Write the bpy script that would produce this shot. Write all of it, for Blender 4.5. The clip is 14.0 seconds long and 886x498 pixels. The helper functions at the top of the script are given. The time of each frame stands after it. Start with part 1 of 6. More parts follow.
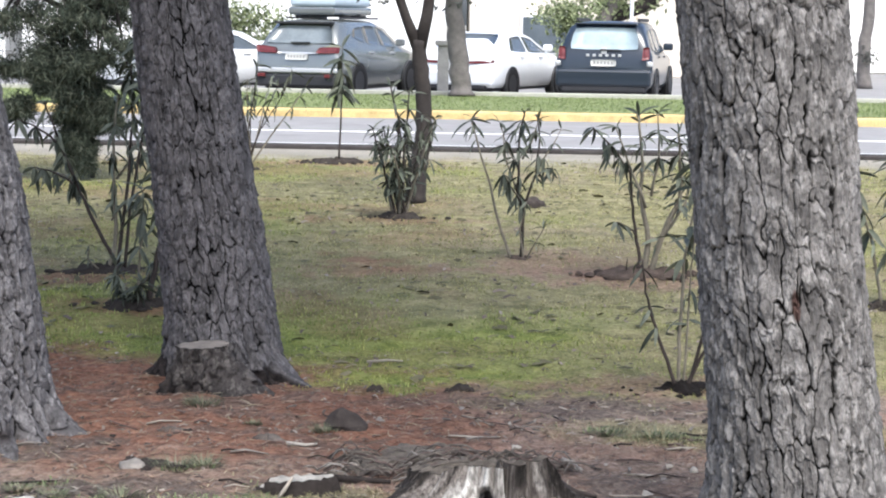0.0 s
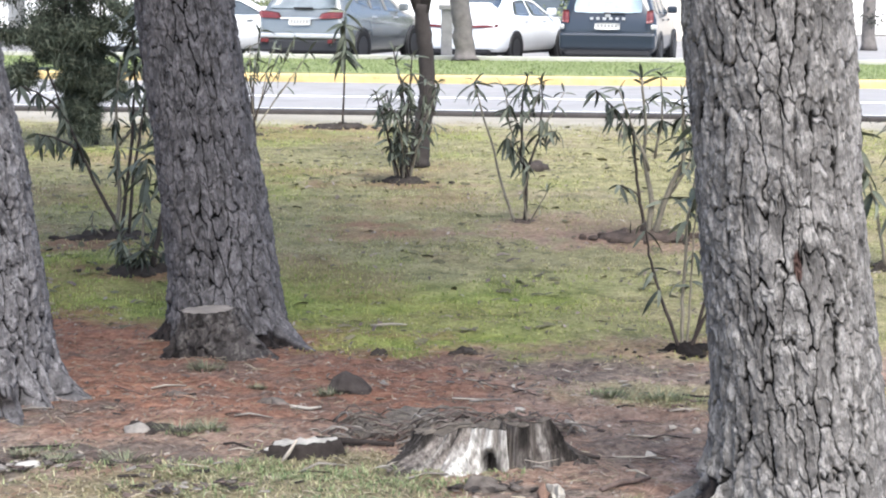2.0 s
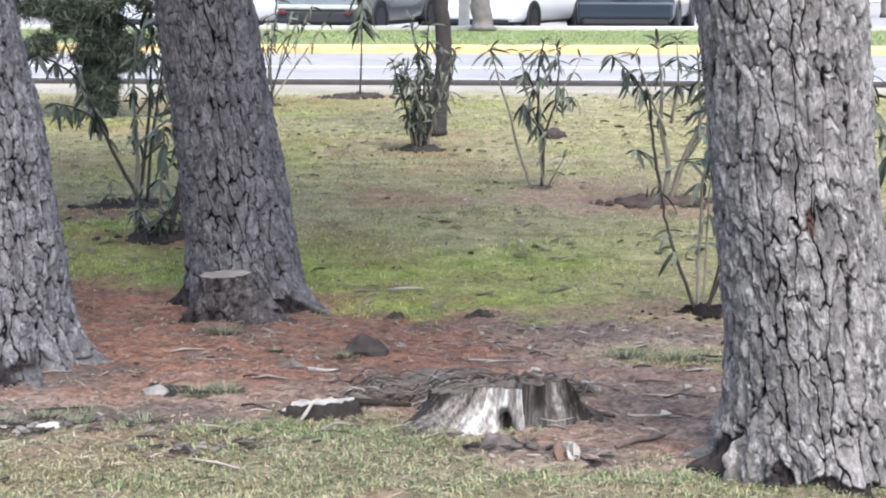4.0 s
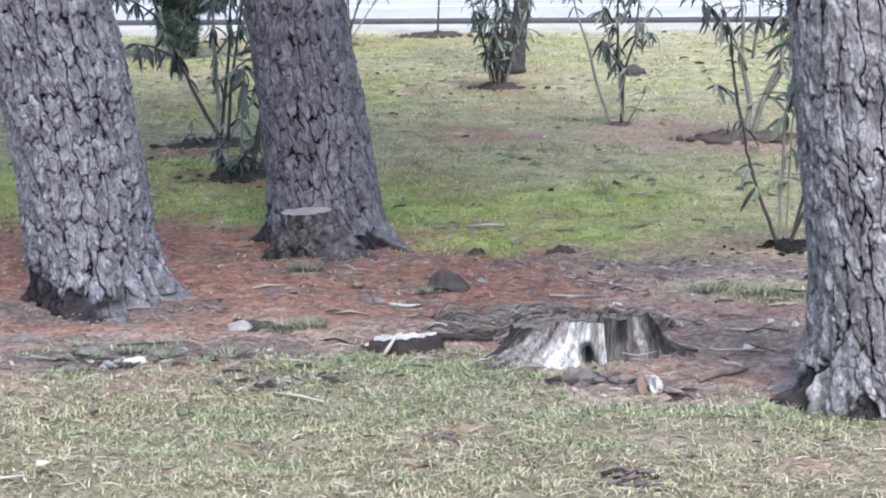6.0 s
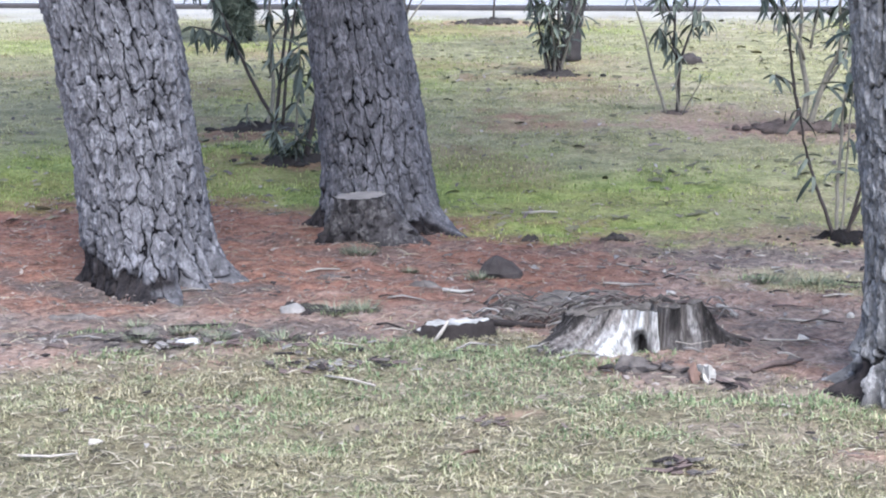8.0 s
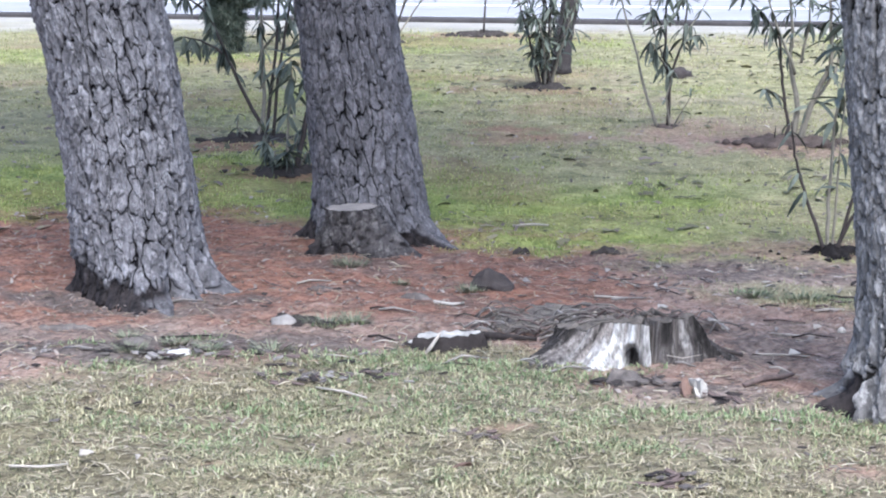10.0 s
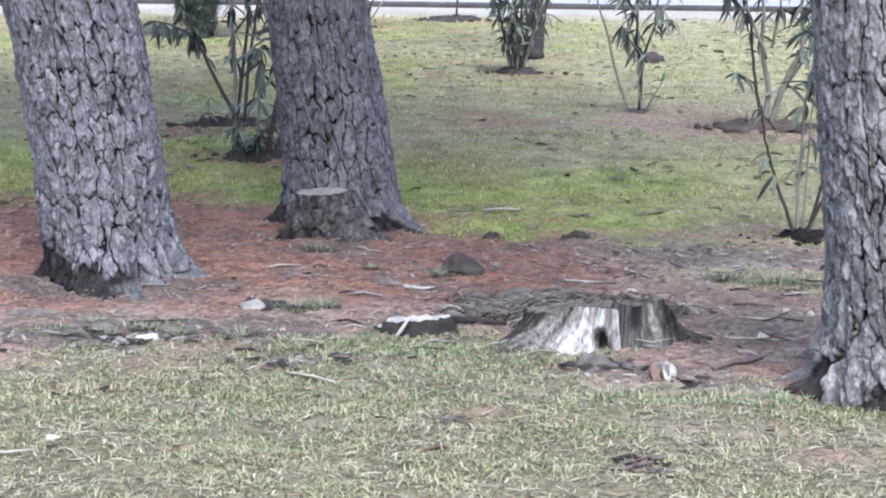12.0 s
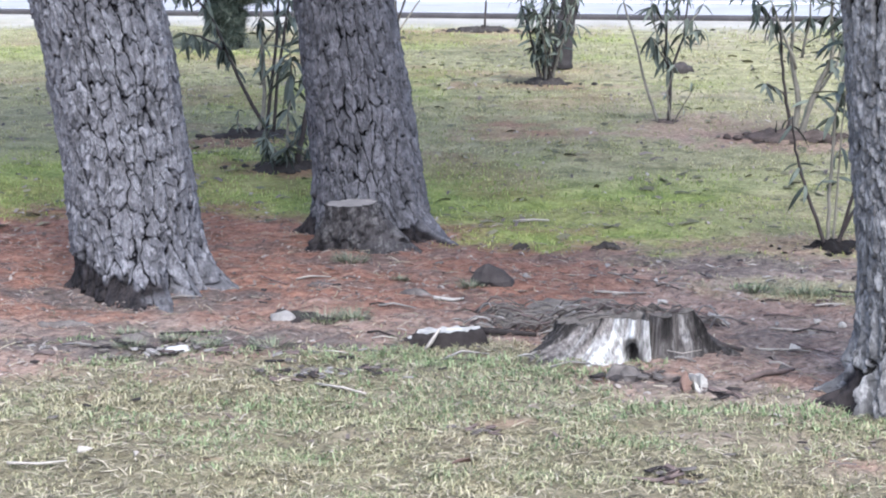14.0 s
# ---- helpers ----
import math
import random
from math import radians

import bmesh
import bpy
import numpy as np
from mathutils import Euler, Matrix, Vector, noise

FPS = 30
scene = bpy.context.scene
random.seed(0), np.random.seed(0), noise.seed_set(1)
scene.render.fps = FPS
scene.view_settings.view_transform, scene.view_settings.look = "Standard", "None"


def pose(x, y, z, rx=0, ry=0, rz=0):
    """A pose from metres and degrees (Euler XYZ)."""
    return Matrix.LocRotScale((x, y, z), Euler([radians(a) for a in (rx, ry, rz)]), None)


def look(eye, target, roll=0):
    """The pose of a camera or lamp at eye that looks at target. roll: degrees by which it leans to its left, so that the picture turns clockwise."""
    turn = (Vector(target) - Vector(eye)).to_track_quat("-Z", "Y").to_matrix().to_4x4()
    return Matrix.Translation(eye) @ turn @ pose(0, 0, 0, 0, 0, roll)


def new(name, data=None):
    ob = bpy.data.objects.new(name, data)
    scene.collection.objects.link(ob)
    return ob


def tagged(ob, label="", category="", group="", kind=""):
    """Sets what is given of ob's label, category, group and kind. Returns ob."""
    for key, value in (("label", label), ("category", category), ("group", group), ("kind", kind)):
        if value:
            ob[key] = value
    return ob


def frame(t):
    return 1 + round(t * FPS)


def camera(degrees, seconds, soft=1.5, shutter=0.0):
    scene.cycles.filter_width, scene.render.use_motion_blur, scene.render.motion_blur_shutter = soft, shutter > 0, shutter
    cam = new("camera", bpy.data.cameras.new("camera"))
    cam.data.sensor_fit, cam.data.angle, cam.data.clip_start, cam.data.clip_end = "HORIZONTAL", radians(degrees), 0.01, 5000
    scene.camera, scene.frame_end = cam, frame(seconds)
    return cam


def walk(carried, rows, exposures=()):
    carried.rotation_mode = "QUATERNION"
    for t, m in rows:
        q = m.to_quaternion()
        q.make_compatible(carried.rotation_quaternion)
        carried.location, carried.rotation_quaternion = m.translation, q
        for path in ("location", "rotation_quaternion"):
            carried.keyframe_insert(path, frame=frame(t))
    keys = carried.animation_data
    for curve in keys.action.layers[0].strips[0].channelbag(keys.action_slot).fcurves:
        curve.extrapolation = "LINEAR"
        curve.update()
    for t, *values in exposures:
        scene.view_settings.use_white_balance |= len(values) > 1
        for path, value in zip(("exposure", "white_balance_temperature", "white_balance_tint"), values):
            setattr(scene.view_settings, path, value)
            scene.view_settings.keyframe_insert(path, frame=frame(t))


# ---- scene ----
FIELD = 28.39
cam = camera(FIELD, 14.0, soft=2.0)


def view(x, y, z, yaw, pitch, roll):
    return pose(x, y, z, 0, 0, yaw) @ pose(0, 0, 0, 90 + pitch, 0, 0) @ pose(0, 0, 0, 0, 0, roll)


PATH = [
    (0.0, view(0.000, 0.000, 1.500, 0.000, -7.393, 0.836)),
    (0.5, view(-0.002, -0.010, 1.495, 1.067, -8.182, 0.395)),
    (1.0, view(0.004, -0.010, 1.492, 0.893, -8.624, 0.430)),
    (1.5, view(0.006, 0.005, 1.494, 0.235, -8.836, 0.448)),
    (2.0, view(0.010, -0.005, 1.493, 0.164, -8.531, 0.442)),
    (2.2, view(0.009, 0.005, 1.491, 0.329, -8.834, 0.469)),
    (4.3, view(0.027, -0.043, 1.451, 0.829, -9.713, -0.073)),
    (4.5, view(0.027, -0.019, 1.444, 0.797, -10.725, -0.007)),
    (5.0, view(0.018, -0.034, 1.438, 1.971, -12.140, -0.181)),
    (5.5, view(0.011, -0.044, 1.441, 3.525, -11.980, -0.620)),
    (6.0, view(0.014, -0.050, 1.444, 3.414, -11.355, -0.807)),
    (6.5, view(0.016, -0.050, 1.440, 3.808, -11.551, -0.769)),
    (7.0, view(0.015, -0.046, 1.434, 3.832, -11.949, -0.910)),
    (7.5, view(0.007, -0.034, 1.438, 4.674, -12.429, -0.598)),
    (7.7, view(0.010, -0.042, 1.436, 5.127, -11.846, -0.422)),
    (9.8, view(-0.006, -0.040, 1.437, 4.852, -11.563, 0.103)),
    (10.0, view(-0.006, -0.040, 1.437, 4.739, -11.365, 0.103)),
    (10.5, view(-0.003, -0.037, 1.439, 4.599, -11.182, 0.124)),
    (11.0, view(0.000, -0.039, 1.435, 4.375, -11.263, 0.113)),
    (11.5, view(0.002, -0.032, 1.429, 4.546, -11.942, -0.012)),
    (12.0, view(0.010, -0.028, 1.430, 3.888, -11.836, 0.211)),
    (12.5, view(0.009, -0.032, 1.437, 3.990, -11.480, 0.306)),
    (13.0, view(0.007, -0.031, 1.433, 4.061, -11.319, 0.166)),
    (13.5, view(0.003, -0.031, 1.434, 4.228, -11.235, 0.256)),
    (14.0, view(0.003, -0.026, 1.432, 4.821, -11.490, -0.065)),
]
walk(cam, PATH, exposures=[(0.0, 1.48, 6150, 6), (1.0, 1.74, 6150, 6), (2.2, 1.80, 6150, 6), (4.3, 1.88, 5950, 7), (5.0, 1.96, 5850, 7), (5.6, 1.95, 5500, 8), (9.8, 1.95, 5400, 8), (14.0, 1.95, 5450, 8)])

# ---- light: a bright overcast day ----
sky = bpy.data.worlds.new("overcast_sky")
scene.world = sky
sky.use_nodes = True
SUN_UP, SUN_TURN = radians(58), radians(165)
_n = sky.node_tree.nodes
_t = _n.new("ShaderNodeTexSky")
_t.sky_type, _t.sun_disc = "NISHITA", False
_t.sun_elevation, _t.sun_rotation = SUN_UP, SUN_TURN
_t.air_density, _t.dust_density, _t.ozone_density = 0.6, 4.0, 0.6
_n["Background"].inputs["Strength"].default_value = 0.15
sky.node_tree.links.new(_t.outputs[0], _n["Background"].inputs["Color"])
sun = new("sun", bpy.data.lights.new("sun", "SUN"))
sun.data.energy, sun.data.angle, sun.data.color = 1.2, radians(25), (1.0, 0.97, 0.92)
_d = Vector((math.sin(SUN_TURN) * math.cos(SUN_UP), math.cos(SUN_TURN) * math.cos(SUN_UP), math.sin(SUN_UP)))
sun.matrix_world = look(_d * 30, (0, 0, 0))

# ---- materials ----
def mat(name, rough=0.8, metal=0.0):
    m = bpy.data.materials.new(name)
    m.use_nodes = True
    b = m.node_tree.nodes["Principled BSDF"]
    b.inputs["Roughness"].default_value, b.inputs["Metallic"].default_value = rough, metal
    if rough >= 0.7:
        b.inputs["Specular IOR Level"].default_value = 0.12
    return m


def nd(m, kind, **sets):
    n = m.node_tree.nodes.new(kind)
    for key, value in sets.items():
        n.inputs[key].default_value = value
    return n


def join(m, a, b):
    m.node_tree.links.new(a, b)


def coords(m, scale=(1, 1, 1)):
    tc, mp = nd(m, "ShaderNodeTexCoord"), nd(m, "ShaderNodeMapping")
    mp.inputs["Scale"].default_value = scale
    join(m, tc.outputs["Object"], mp.inputs["Vector"])
    return mp.outputs[0]


def noise_tex(m, vec, scale, detail=4.0, rough=0.6):
    n = nd(m, "ShaderNodeTexNoise", Scale=scale, Detail=detail, Roughness=rough)
    join(m, vec, n.inputs["Vector"])
    return n.outputs[0]


def ramp(m, fac, stops):
    r = nd(m, "ShaderNodeValToRGB")
    e = r.color_ramp.elements
    while len(e) < len(stops):
        e.new(0.5)
    for k, (p, c) in zip(e, stops):
        k.position, k.color = p, (*c, 1)
    join(m, fac, r.inputs[0])
    return r.outputs[0]


def mix(m, fac, a, b, mode="MIX"):
    x = m.node_tree.nodes.new("ShaderNodeMix")
    x.data_type, x.blend_type = "RGBA", mode
    for slot, value in ((0, fac), (6, a), (7, b)):
        if isinstance(value, (int, float)):
            x.inputs[slot].default_value = value
        elif isinstance(value, tuple):
            x.inputs[slot].default_value = (*value, 1)
        else:
            join(m, value, x.inputs[slot])
    return x.outputs[2]


def bump(m, height, strength=0.4, distance=0.005):
    b = nd(m, "ShaderNodeBump", Strength=strength, Distance=distance)
    join(m, height, b.inputs["Height"])
    join(m, b.outputs[0], m.node_tree.nodes["Principled BSDF"].inputs["Normal"])


def colour(m, out):
    join(m, out, m.node_tree.nodes["Principled BSDF"].inputs["Base Color"])
    return m


def attr(m, name):
    a = nd(m, "ShaderNodeAttribute")
    a.attribute_name = name
    return a


def rough_paint(name, c, vary=0.15, scale=6.0, rough=0.6, metal=0.0, relief=0.2, dist=0.003):
    """A surface of one colour, mottled at two scales."""
    m = mat(name, rough, metal)
    v = coords(m)
    a = ramp(m, noise_tex(m, v, scale), [(0.25, tuple(k * (1 - vary) for k in c)), (0.75, tuple(min(1, k * (1 + vary)) for k in c))])
    b = ramp(m, noise_tex(m, v, scale * 9, 3), [(0.3, (0.8, 0.8, 0.8)), (0.7, (1, 1, 1))])
    colour(m, mix(m, min(1.0, vary * 3), a, b, "MULTIPLY"))
    if relief:
        bump(m, noise_tex(m, v, scale * 14, 4), relief, dist)
    return m


def bark_mat(name, plate, inner_shade, lichen, fine=70.0):
    """Weathered plates over dark inner bark, with furrow shade painted in by the relief's depth."""
    m = mat(name, 0.92)
    v = coords(m, (1, 1, 0.55))
    grain = noise_tex(m, v, fine * 1.3, 5, 0.7)
    blot = ramp(m, noise_tex(m, v, 13.0, 5, 0.65), [(0.36, (0, 0, 0)), (0.64, (1, 1, 1))])
    a = mix(m, blot, tuple(k * 0.62 for k in plate), tuple(k * 1.4 for k in plate))
    a = mix(m, ramp(m, noise_tex(m, v, 34.0, 5, 0.65), [(0.50, (0, 0, 0)), (0.59, (1, 1, 1))]), a, lichen)
    chip = noise_tex(m, v, 30.0, 6, 0.7)
    a = mix(m, ramp(m, chip, [(0.40, (0.66, 0.64, 0.64)), (0.46, (1, 1, 1))]), (0, 0, 0), a)
    a = mix(m, ramp(m, grain, [(0.3, (0.5, 0.5, 0.5)), (0.58, (1, 1, 1))]), (0, 0, 0), a)
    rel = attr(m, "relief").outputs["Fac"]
    # low relief is coloured darker, down to near black, standing in for furrow shade
    recess_shade = tuple(k * 0.6 for k in plate)
    a = mix(m, ramp(m, rel, [(0.30, (0, 0, 0)), (0.55, (1, 1, 1))]), recess_shade, a)
    a = mix(m, ramp(m, rel, [(0.10, (0, 0, 0)), (0.32, (1, 1, 1))]), inner_shade, a)
    a = mix(m, attr(m, "scar").outputs["Fac"], a, (0.075, 0.046, 0.04))
    # dark foot patches: stained bark and the shade of hollows painted as one
    colour(m, mix(m, attr(m, "stain_shade").outputs["Fac"], a, mix(m, ramp(m, chip, [(0.36, (0, 0, 0)), (0.62, (1, 1, 1))]), (0.005, 0.0045, 0.0045), (0.036, 0.030, 0.029))))
    bump(m, mix(m, 0.5, chip, grain), 0.8, 0.009)
    return m


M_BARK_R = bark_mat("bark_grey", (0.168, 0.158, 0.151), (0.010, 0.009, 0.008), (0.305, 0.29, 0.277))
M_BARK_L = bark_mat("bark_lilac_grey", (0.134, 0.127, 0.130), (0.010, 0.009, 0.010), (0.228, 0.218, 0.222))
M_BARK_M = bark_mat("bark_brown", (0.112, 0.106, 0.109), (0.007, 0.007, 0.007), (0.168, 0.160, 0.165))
M_BARK_FAR = rough_paint("bark_far", (0.055, 0.048, 0.045), 0.35, 8, 0.9, relief=0.6, dist=0.01)
M_BARK_STUB = bark_mat("bark_stub", (0.055, 0.049, 0.047), (0.007, 0.006, 0.006), (0.115, 0.105, 0.098))
M_BARK_STREET = rough_paint("street_bark", (0.17, 0.155, 0.145), 0.3, 6, 0.9, relief=0.6, dist=0.01)


def ground_mat():
    """Soil, needle litter and turf, laid out by the zone weights of the sheet."""
    m = mat("ground_soil", 0.95)
    v = coords(m)
    z = attr(m, "zone")
    sep = m.node_tree.nodes.new("ShaderNodeSeparateColor")
    join(m, z.outputs["Color"], sep.inputs[0])
    n1, n2, n3 = noise_tex(m, v, 5, 6), noise_tex(m, v, 40, 6, 0.7), noise_tex(m, v, 1.3, 4)
    soil = ramp(m, n2, [(0.25, (0.055, 0.045, 0.04)), (0.5, (0.285, 0.218, 0.177)), (0.75, (0.46, 0.37, 0.31))])
    red = ramp(m, n2, [(0.25, (0.085, 0.048, 0.039)), (0.5, (0.258, 0.132, 0.090)), (0.78, (0.385, 0.228, 0.163))])
    lumps = noise_tex(m, coords(m, (1, 1.7, 1)), 11, 5, 0.65)
    red = mix(m, ramp(m, lumps, [(0.34, (0.5, 0.48, 0.47)), (0.5, (0.92, 0.92, 0.92)), (0.66, (1, 1, 1))]), (0, 0, 0), red)
    soil = mix(m, ramp(m, lumps, [(0.34, (0.55, 0.53, 0.52)), (0.5, (0.92, 0.92, 0.92)), (0.66, (1, 1, 1))]), (0, 0, 0), soil)
    turf = ramp(m, n1, [(0.3, (0.135, 0.128, 0.065)), (0.5, (0.255, 0.238, 0.126)), (0.72, (0.37, 0.333, 0.2))])
    green = ramp(m, n1, [(0.3, (0.122, 0.15, 0.037)), (0.5, (0.228, 0.26, 0.072)), (0.72, (0.34, 0.358, 0.122))])
    turf = mix(m, z.outputs["Alpha"], turf, green)
    turf = mix(m, ramp(m, n2, [(0.3, (0.55, 0.55, 0.5)), (0.65, (1.1, 1.1, 1.1))]), (0, 0, 0), turf)
    thatch = ramp(m, noise_tex(m, coords(m, (1, 1.5, 1)), 26, 6, 0.75), [(0.3, (0.04, 0.034, 0.023)), (0.5, (0.145, 0.127, 0.08)), (0.72, (0.30, 0.265, 0.175))])
    sand = ramp(m, n2, [(0.3, (0.24, 0.225, 0.19)), (0.7, (0.36, 0.335, 0.285))])
    c = mix(m, sep.outputs[0], soil, red)
    c = mix(m, sep.outputs[1], c, turf)
    loam = ramp(m, n2, [(0.25, (0.03, 0.026, 0.024)), (0.5, (0.105, 0.088, 0.078)), (0.75, (0.20, 0.17, 0.15))])
    c = mix(m, attr(m, "loam").outputs["Fac"], c, loam)
    c = mix(m, sep.outputs[2], c, sand)
    c = mix(m, attr(m, "thatch").outputs["Fac"], c, thatch)
    colour(m, mix(m, ramp(m, n3, [(0.35, (0.8, 0.8, 0.8)), (0.65, (1.0, 1.0, 1.0))]), (0, 0, 0), c))
    bump(m, n2, 0.8, 0.02)
    return m


def island_mat(name, stops, rough=0.7, patch=None, through_light=0.0):
    """Many small pieces in one mesh, each with its own tone."""
    m = mat(name, rough)
    g = nd(m, "ShaderNodeNewGeometry")
    c = ramp(m, g.outputs["Random Per Island"], stops)
    if patch:
        c = mix(m, ramp(m, noise_tex(m, coords(m), patch[0], 4), [(0.38, (0, 0, 0)), (0.62, (1, 1, 1))]), c, ramp(m, g.outputs["Random Per Island"], patch[1]))
    colour(m, c)
    if through_light:
        b = m.node_tree.nodes["Principled BSDF"]
        tr = nd(m, "ShaderNodeBsdfTranslucent")
        join(m, c, tr.inputs[0])
        ms = nd(m, "ShaderNodeMixShader", Fac=through_light)
        join(m, b.outputs[0], ms.inputs[1])
        join(m, tr.outputs[0], ms.inputs[2])
        join(m, ms.outputs[0], m.node_tree.nodes["Material Output"].inputs[0])
    return m


M_GROUND = ground_mat()
M_GRASS_NEAR = island_mat("grass_near", [(0.0, (0.09, 0.08, 0.045)), (0.35, (0.235, 0.207, 0.115)), (0.7, (0.36, 0.315, 0.185)), (1.0, (0.47, 0.41, 0.27))], 0.65,
                          (2.6, [(0.0, (0.10, 0.118, 0.05)), (0.5, (0.21, 0.222, 0.105)), (0.85, (0.325, 0.31, 0.175)), (1.0, (0.43, 0.395, 0.25))]), 0.2)
M_LAWN = island_mat("lawn_blades", [(0.0, (0.23, 0.215, 0.10)), (0.5, (0.35, 0.325, 0.168)), (1.0, (0.46, 0.417, 0.25))], 0.7,
                    (1.3, [(0.0, (0.18, 0.192, 0.076)), (0.6, (0.272, 0.28, 0.118)), (1.0, (0.385, 0.365, 0.19))]), 0.25)
M_LAWN_FRESH = island_mat("fresh_lawn_blades", [(0.0, (0.205, 0.232, 0.066)), (0.6, (0.315, 0.332, 0.102)), (1.0, (0.445, 0.43, 0.17))], 0.7,
                          (1.1, [(0.0, (0.15, 0.212, 0.053)), (0.6, (0.235, 0.293, 0.084)), (1.0, (0.36, 0.375, 0.145))]), 0.25)
M_VERGE = island_mat("verge_blades", [(0.0, (0.13, 0.18, 0.06)), (1.0, (0.27, 0.31, 0.15))], 0.7, None, 0.25)
M_NEEDLES = island_mat("pine_needles", [(0.0, (0.095, 0.056, 0.041)), (0.5, (0.187, 0.109, 0.079)), (0.9, (0.262, 0.168, 0.124)), (1.0, (0.335, 0.248, 0.193))], 0.8)
M_LITTER = island_mat("wood_litter", [(0.0, (0.06, 0.05, 0.045)), (0.45, (0.13, 0.105, 0.09)), (0.8, (0.24, 0.20, 0.17)), (0.95, (0.26, 0.228, 0.196)), (1.0, (0.32, 0.288, 0.25))], 0.85)
M_NEEDLE_GREEN = island_mat("green_needles", [(0.0, (0.026, 0.034, 0.025)), (0.6, (0.058, 0.07, 0.052)), (1.0, (0.11, 0.115, 0.085))], 0.7)


def leaf_mat(name, dark, light):
    m = mat(name, 0.55)
    m.node_tree.nodes["Principled BSDF"].inputs["Specular IOR Level"].default_value = 0.3
    oi = nd(m, "ShaderNodeObjectInfo")
    v = coords(m)
    c = mix(m, oi.outputs["Random"], dark, light)
    c = mix(m, ramp(m, noise_tex(m, v, 30, 3), [(0.35, (0.75, 0.75, 0.7)), (0.65, (1.05, 1.05, 1.0))]), (0, 0, 0), c)
    colour(m, c)
    return m


M_LEAF = leaf_mat("oleander_leaf", (0.026, 0.034, 0.025), (0.165, 0.18, 0.132))
M_STEM = rough_paint("oleander_stem", (0.20, 0.18, 0.14), 0.3, 20, 0.8, relief=0.4)
M_STEM_DARK = rough_paint("oleander_stem_dark", (0.055, 0.045, 0.04), 0.3, 20, 0.8, relief=0.4)
M_SOIL_DARK = rough_paint("dug_soil", (0.056, 0.048, 0.042), 0.4, 20, 0.95, relief=0.9, dist=0.01)
M_SOIL_WET = rough_paint("wet_soil", (0.02, 0.017, 0.016), 0.4, 20, 0.95, relief=0.9, dist=0.012)
M_SOIL_MOSS = rough_paint("mossy_soil", (0.175, 0.152, 0.13), 0.45, 18, 0.95, relief=0.9, dist=0.012)
M_SOIL_RED = rough_paint("dug_soil_reddish", (0.10, 0.078, 0.066), 0.4, 20, 0.95, relief=0.9, dist=0.01)
M_CUT = rough_paint("sawn_wood_grey", (0.22, 0.198, 0.178), 0.3, 14, 0.85, relief=0.5)
M_CUT_PALE = rough_paint("sawn_wood_pale", (0.33, 0.315, 0.29), 0.4, 18, 0.8, relief=0.4)
M_ROT = rough_paint("rotten_wood_dark", (0.048, 0.04, 0.037), 0.4, 30, 0.95, relief=0.9, dist=0.008)
M_STONE = rough_paint("pale_stone", (0.235, 0.215, 0.195), 0.4, 25, 0.85, relief=0.6)
M_STONE_DARK = rough_paint("dark_stone", (0.058, 0.049, 0.045), 0.4, 25, 0.9, relief=0.8, dist=0.006)
M_PALE = rough_paint("bleached_wood", (0.35, 0.325, 0.285), 0.12, 30, 0.7, relief=0.4)
M_ORANGE = rough_paint("fresh_orange_bark", (0.17, 0.11, 0.085), 0.3, 40, 0.8, relief=0.6)
M_BARK_BIT = rough_paint("weathered_bark_bit", (0.14, 0.121, 0.108), 0.45, 30, 0.95, relief=0.8, dist=0.006)
M_CLOD = island_mat("lawn_clods", [(0.0, (0.065, 0.062, 0.038)), (0.6, (0.13, 0.122, 0.072)), (1.0, (0.22, 0.195, 0.125))], 0.9)
M_GRASS_GREEN = island_mat("green_tuft_grass", [(0.0, (0.09, 0.128, 0.05)), (0.6, (0.19, 0.24, 0.108)), (1.0, (0.33, 0.345, 0.19))], 0.65, None, 0.2)
M_TWIG = rough_paint("twig_bark", (0.12, 0.09, 0.08), 0.4, 30, 0.9, relief=0.6)
M_TWIG_PALE = rough_paint("twig_pale", (0.33, 0.295, 0.25), 0.25, 30, 0.85, relief=0.5)
M_STRAW = island_mat("dead_straw", [(0.0, (0.05, 0.042, 0.032)), (0.35, (0.13, 0.11, 0.075)), (0.75, (0.26, 0.225, 0.155)), (1.0, (0.38, 0.335, 0.25))], 0.85)
M_TUFT = island_mat("weed_tuft", [(0.0, (0.07, 0.085, 0.05)), (0.6, (0.15, 0.16, 0.105)), (1.0, (0.25, 0.245, 0.18))], 0.7)


def stump_wood():
    """Split, weathered wood with long upright fibres and bleached patches."""
    m = mat("weathered_stump_wood", 0.9)
    v, w = coords(m, (1, 1, 0.06)), coords(m)
    fib = noise_tex(m, v, 90, 5, 0.7)
    c = ramp(m, fib, [(0.28, (0.035, 0.03, 0.027)), (0.5, (0.15, 0.13, 0.117)), (0.72, (0.32, 0.295, 0.268))])
    pale = ramp(m, fib, [(0.28, (0.10, 0.092, 0.085)), (0.45, (0.36, 0.345, 0.32)), (0.62, (0.60, 0.585, 0.55))])
    # dark of rotten wood, and the painted shade inside the stump's hole
    c = mix(m, attr(m, "rot_shade").outputs["Fac"], c, ramp(m, fib, [(0.35, (0.008, 0.007, 0.006)), (0.58, (0.036, 0.031, 0.028)), (0.72, (0.17, 0.155, 0.145))]))
    c = mix(m, attr(m, "bleach").outputs["Fac"], c, pale)
    colour(m, mix(m, ramp(m, noise_tex(m, w, 24, 4), [(0.3, (0.55, 0.53, 0.5)), (0.5, (1, 1, 1))]), (0, 0, 0), c))
    bump(m, fib, 0.9, 0.008)
    return m


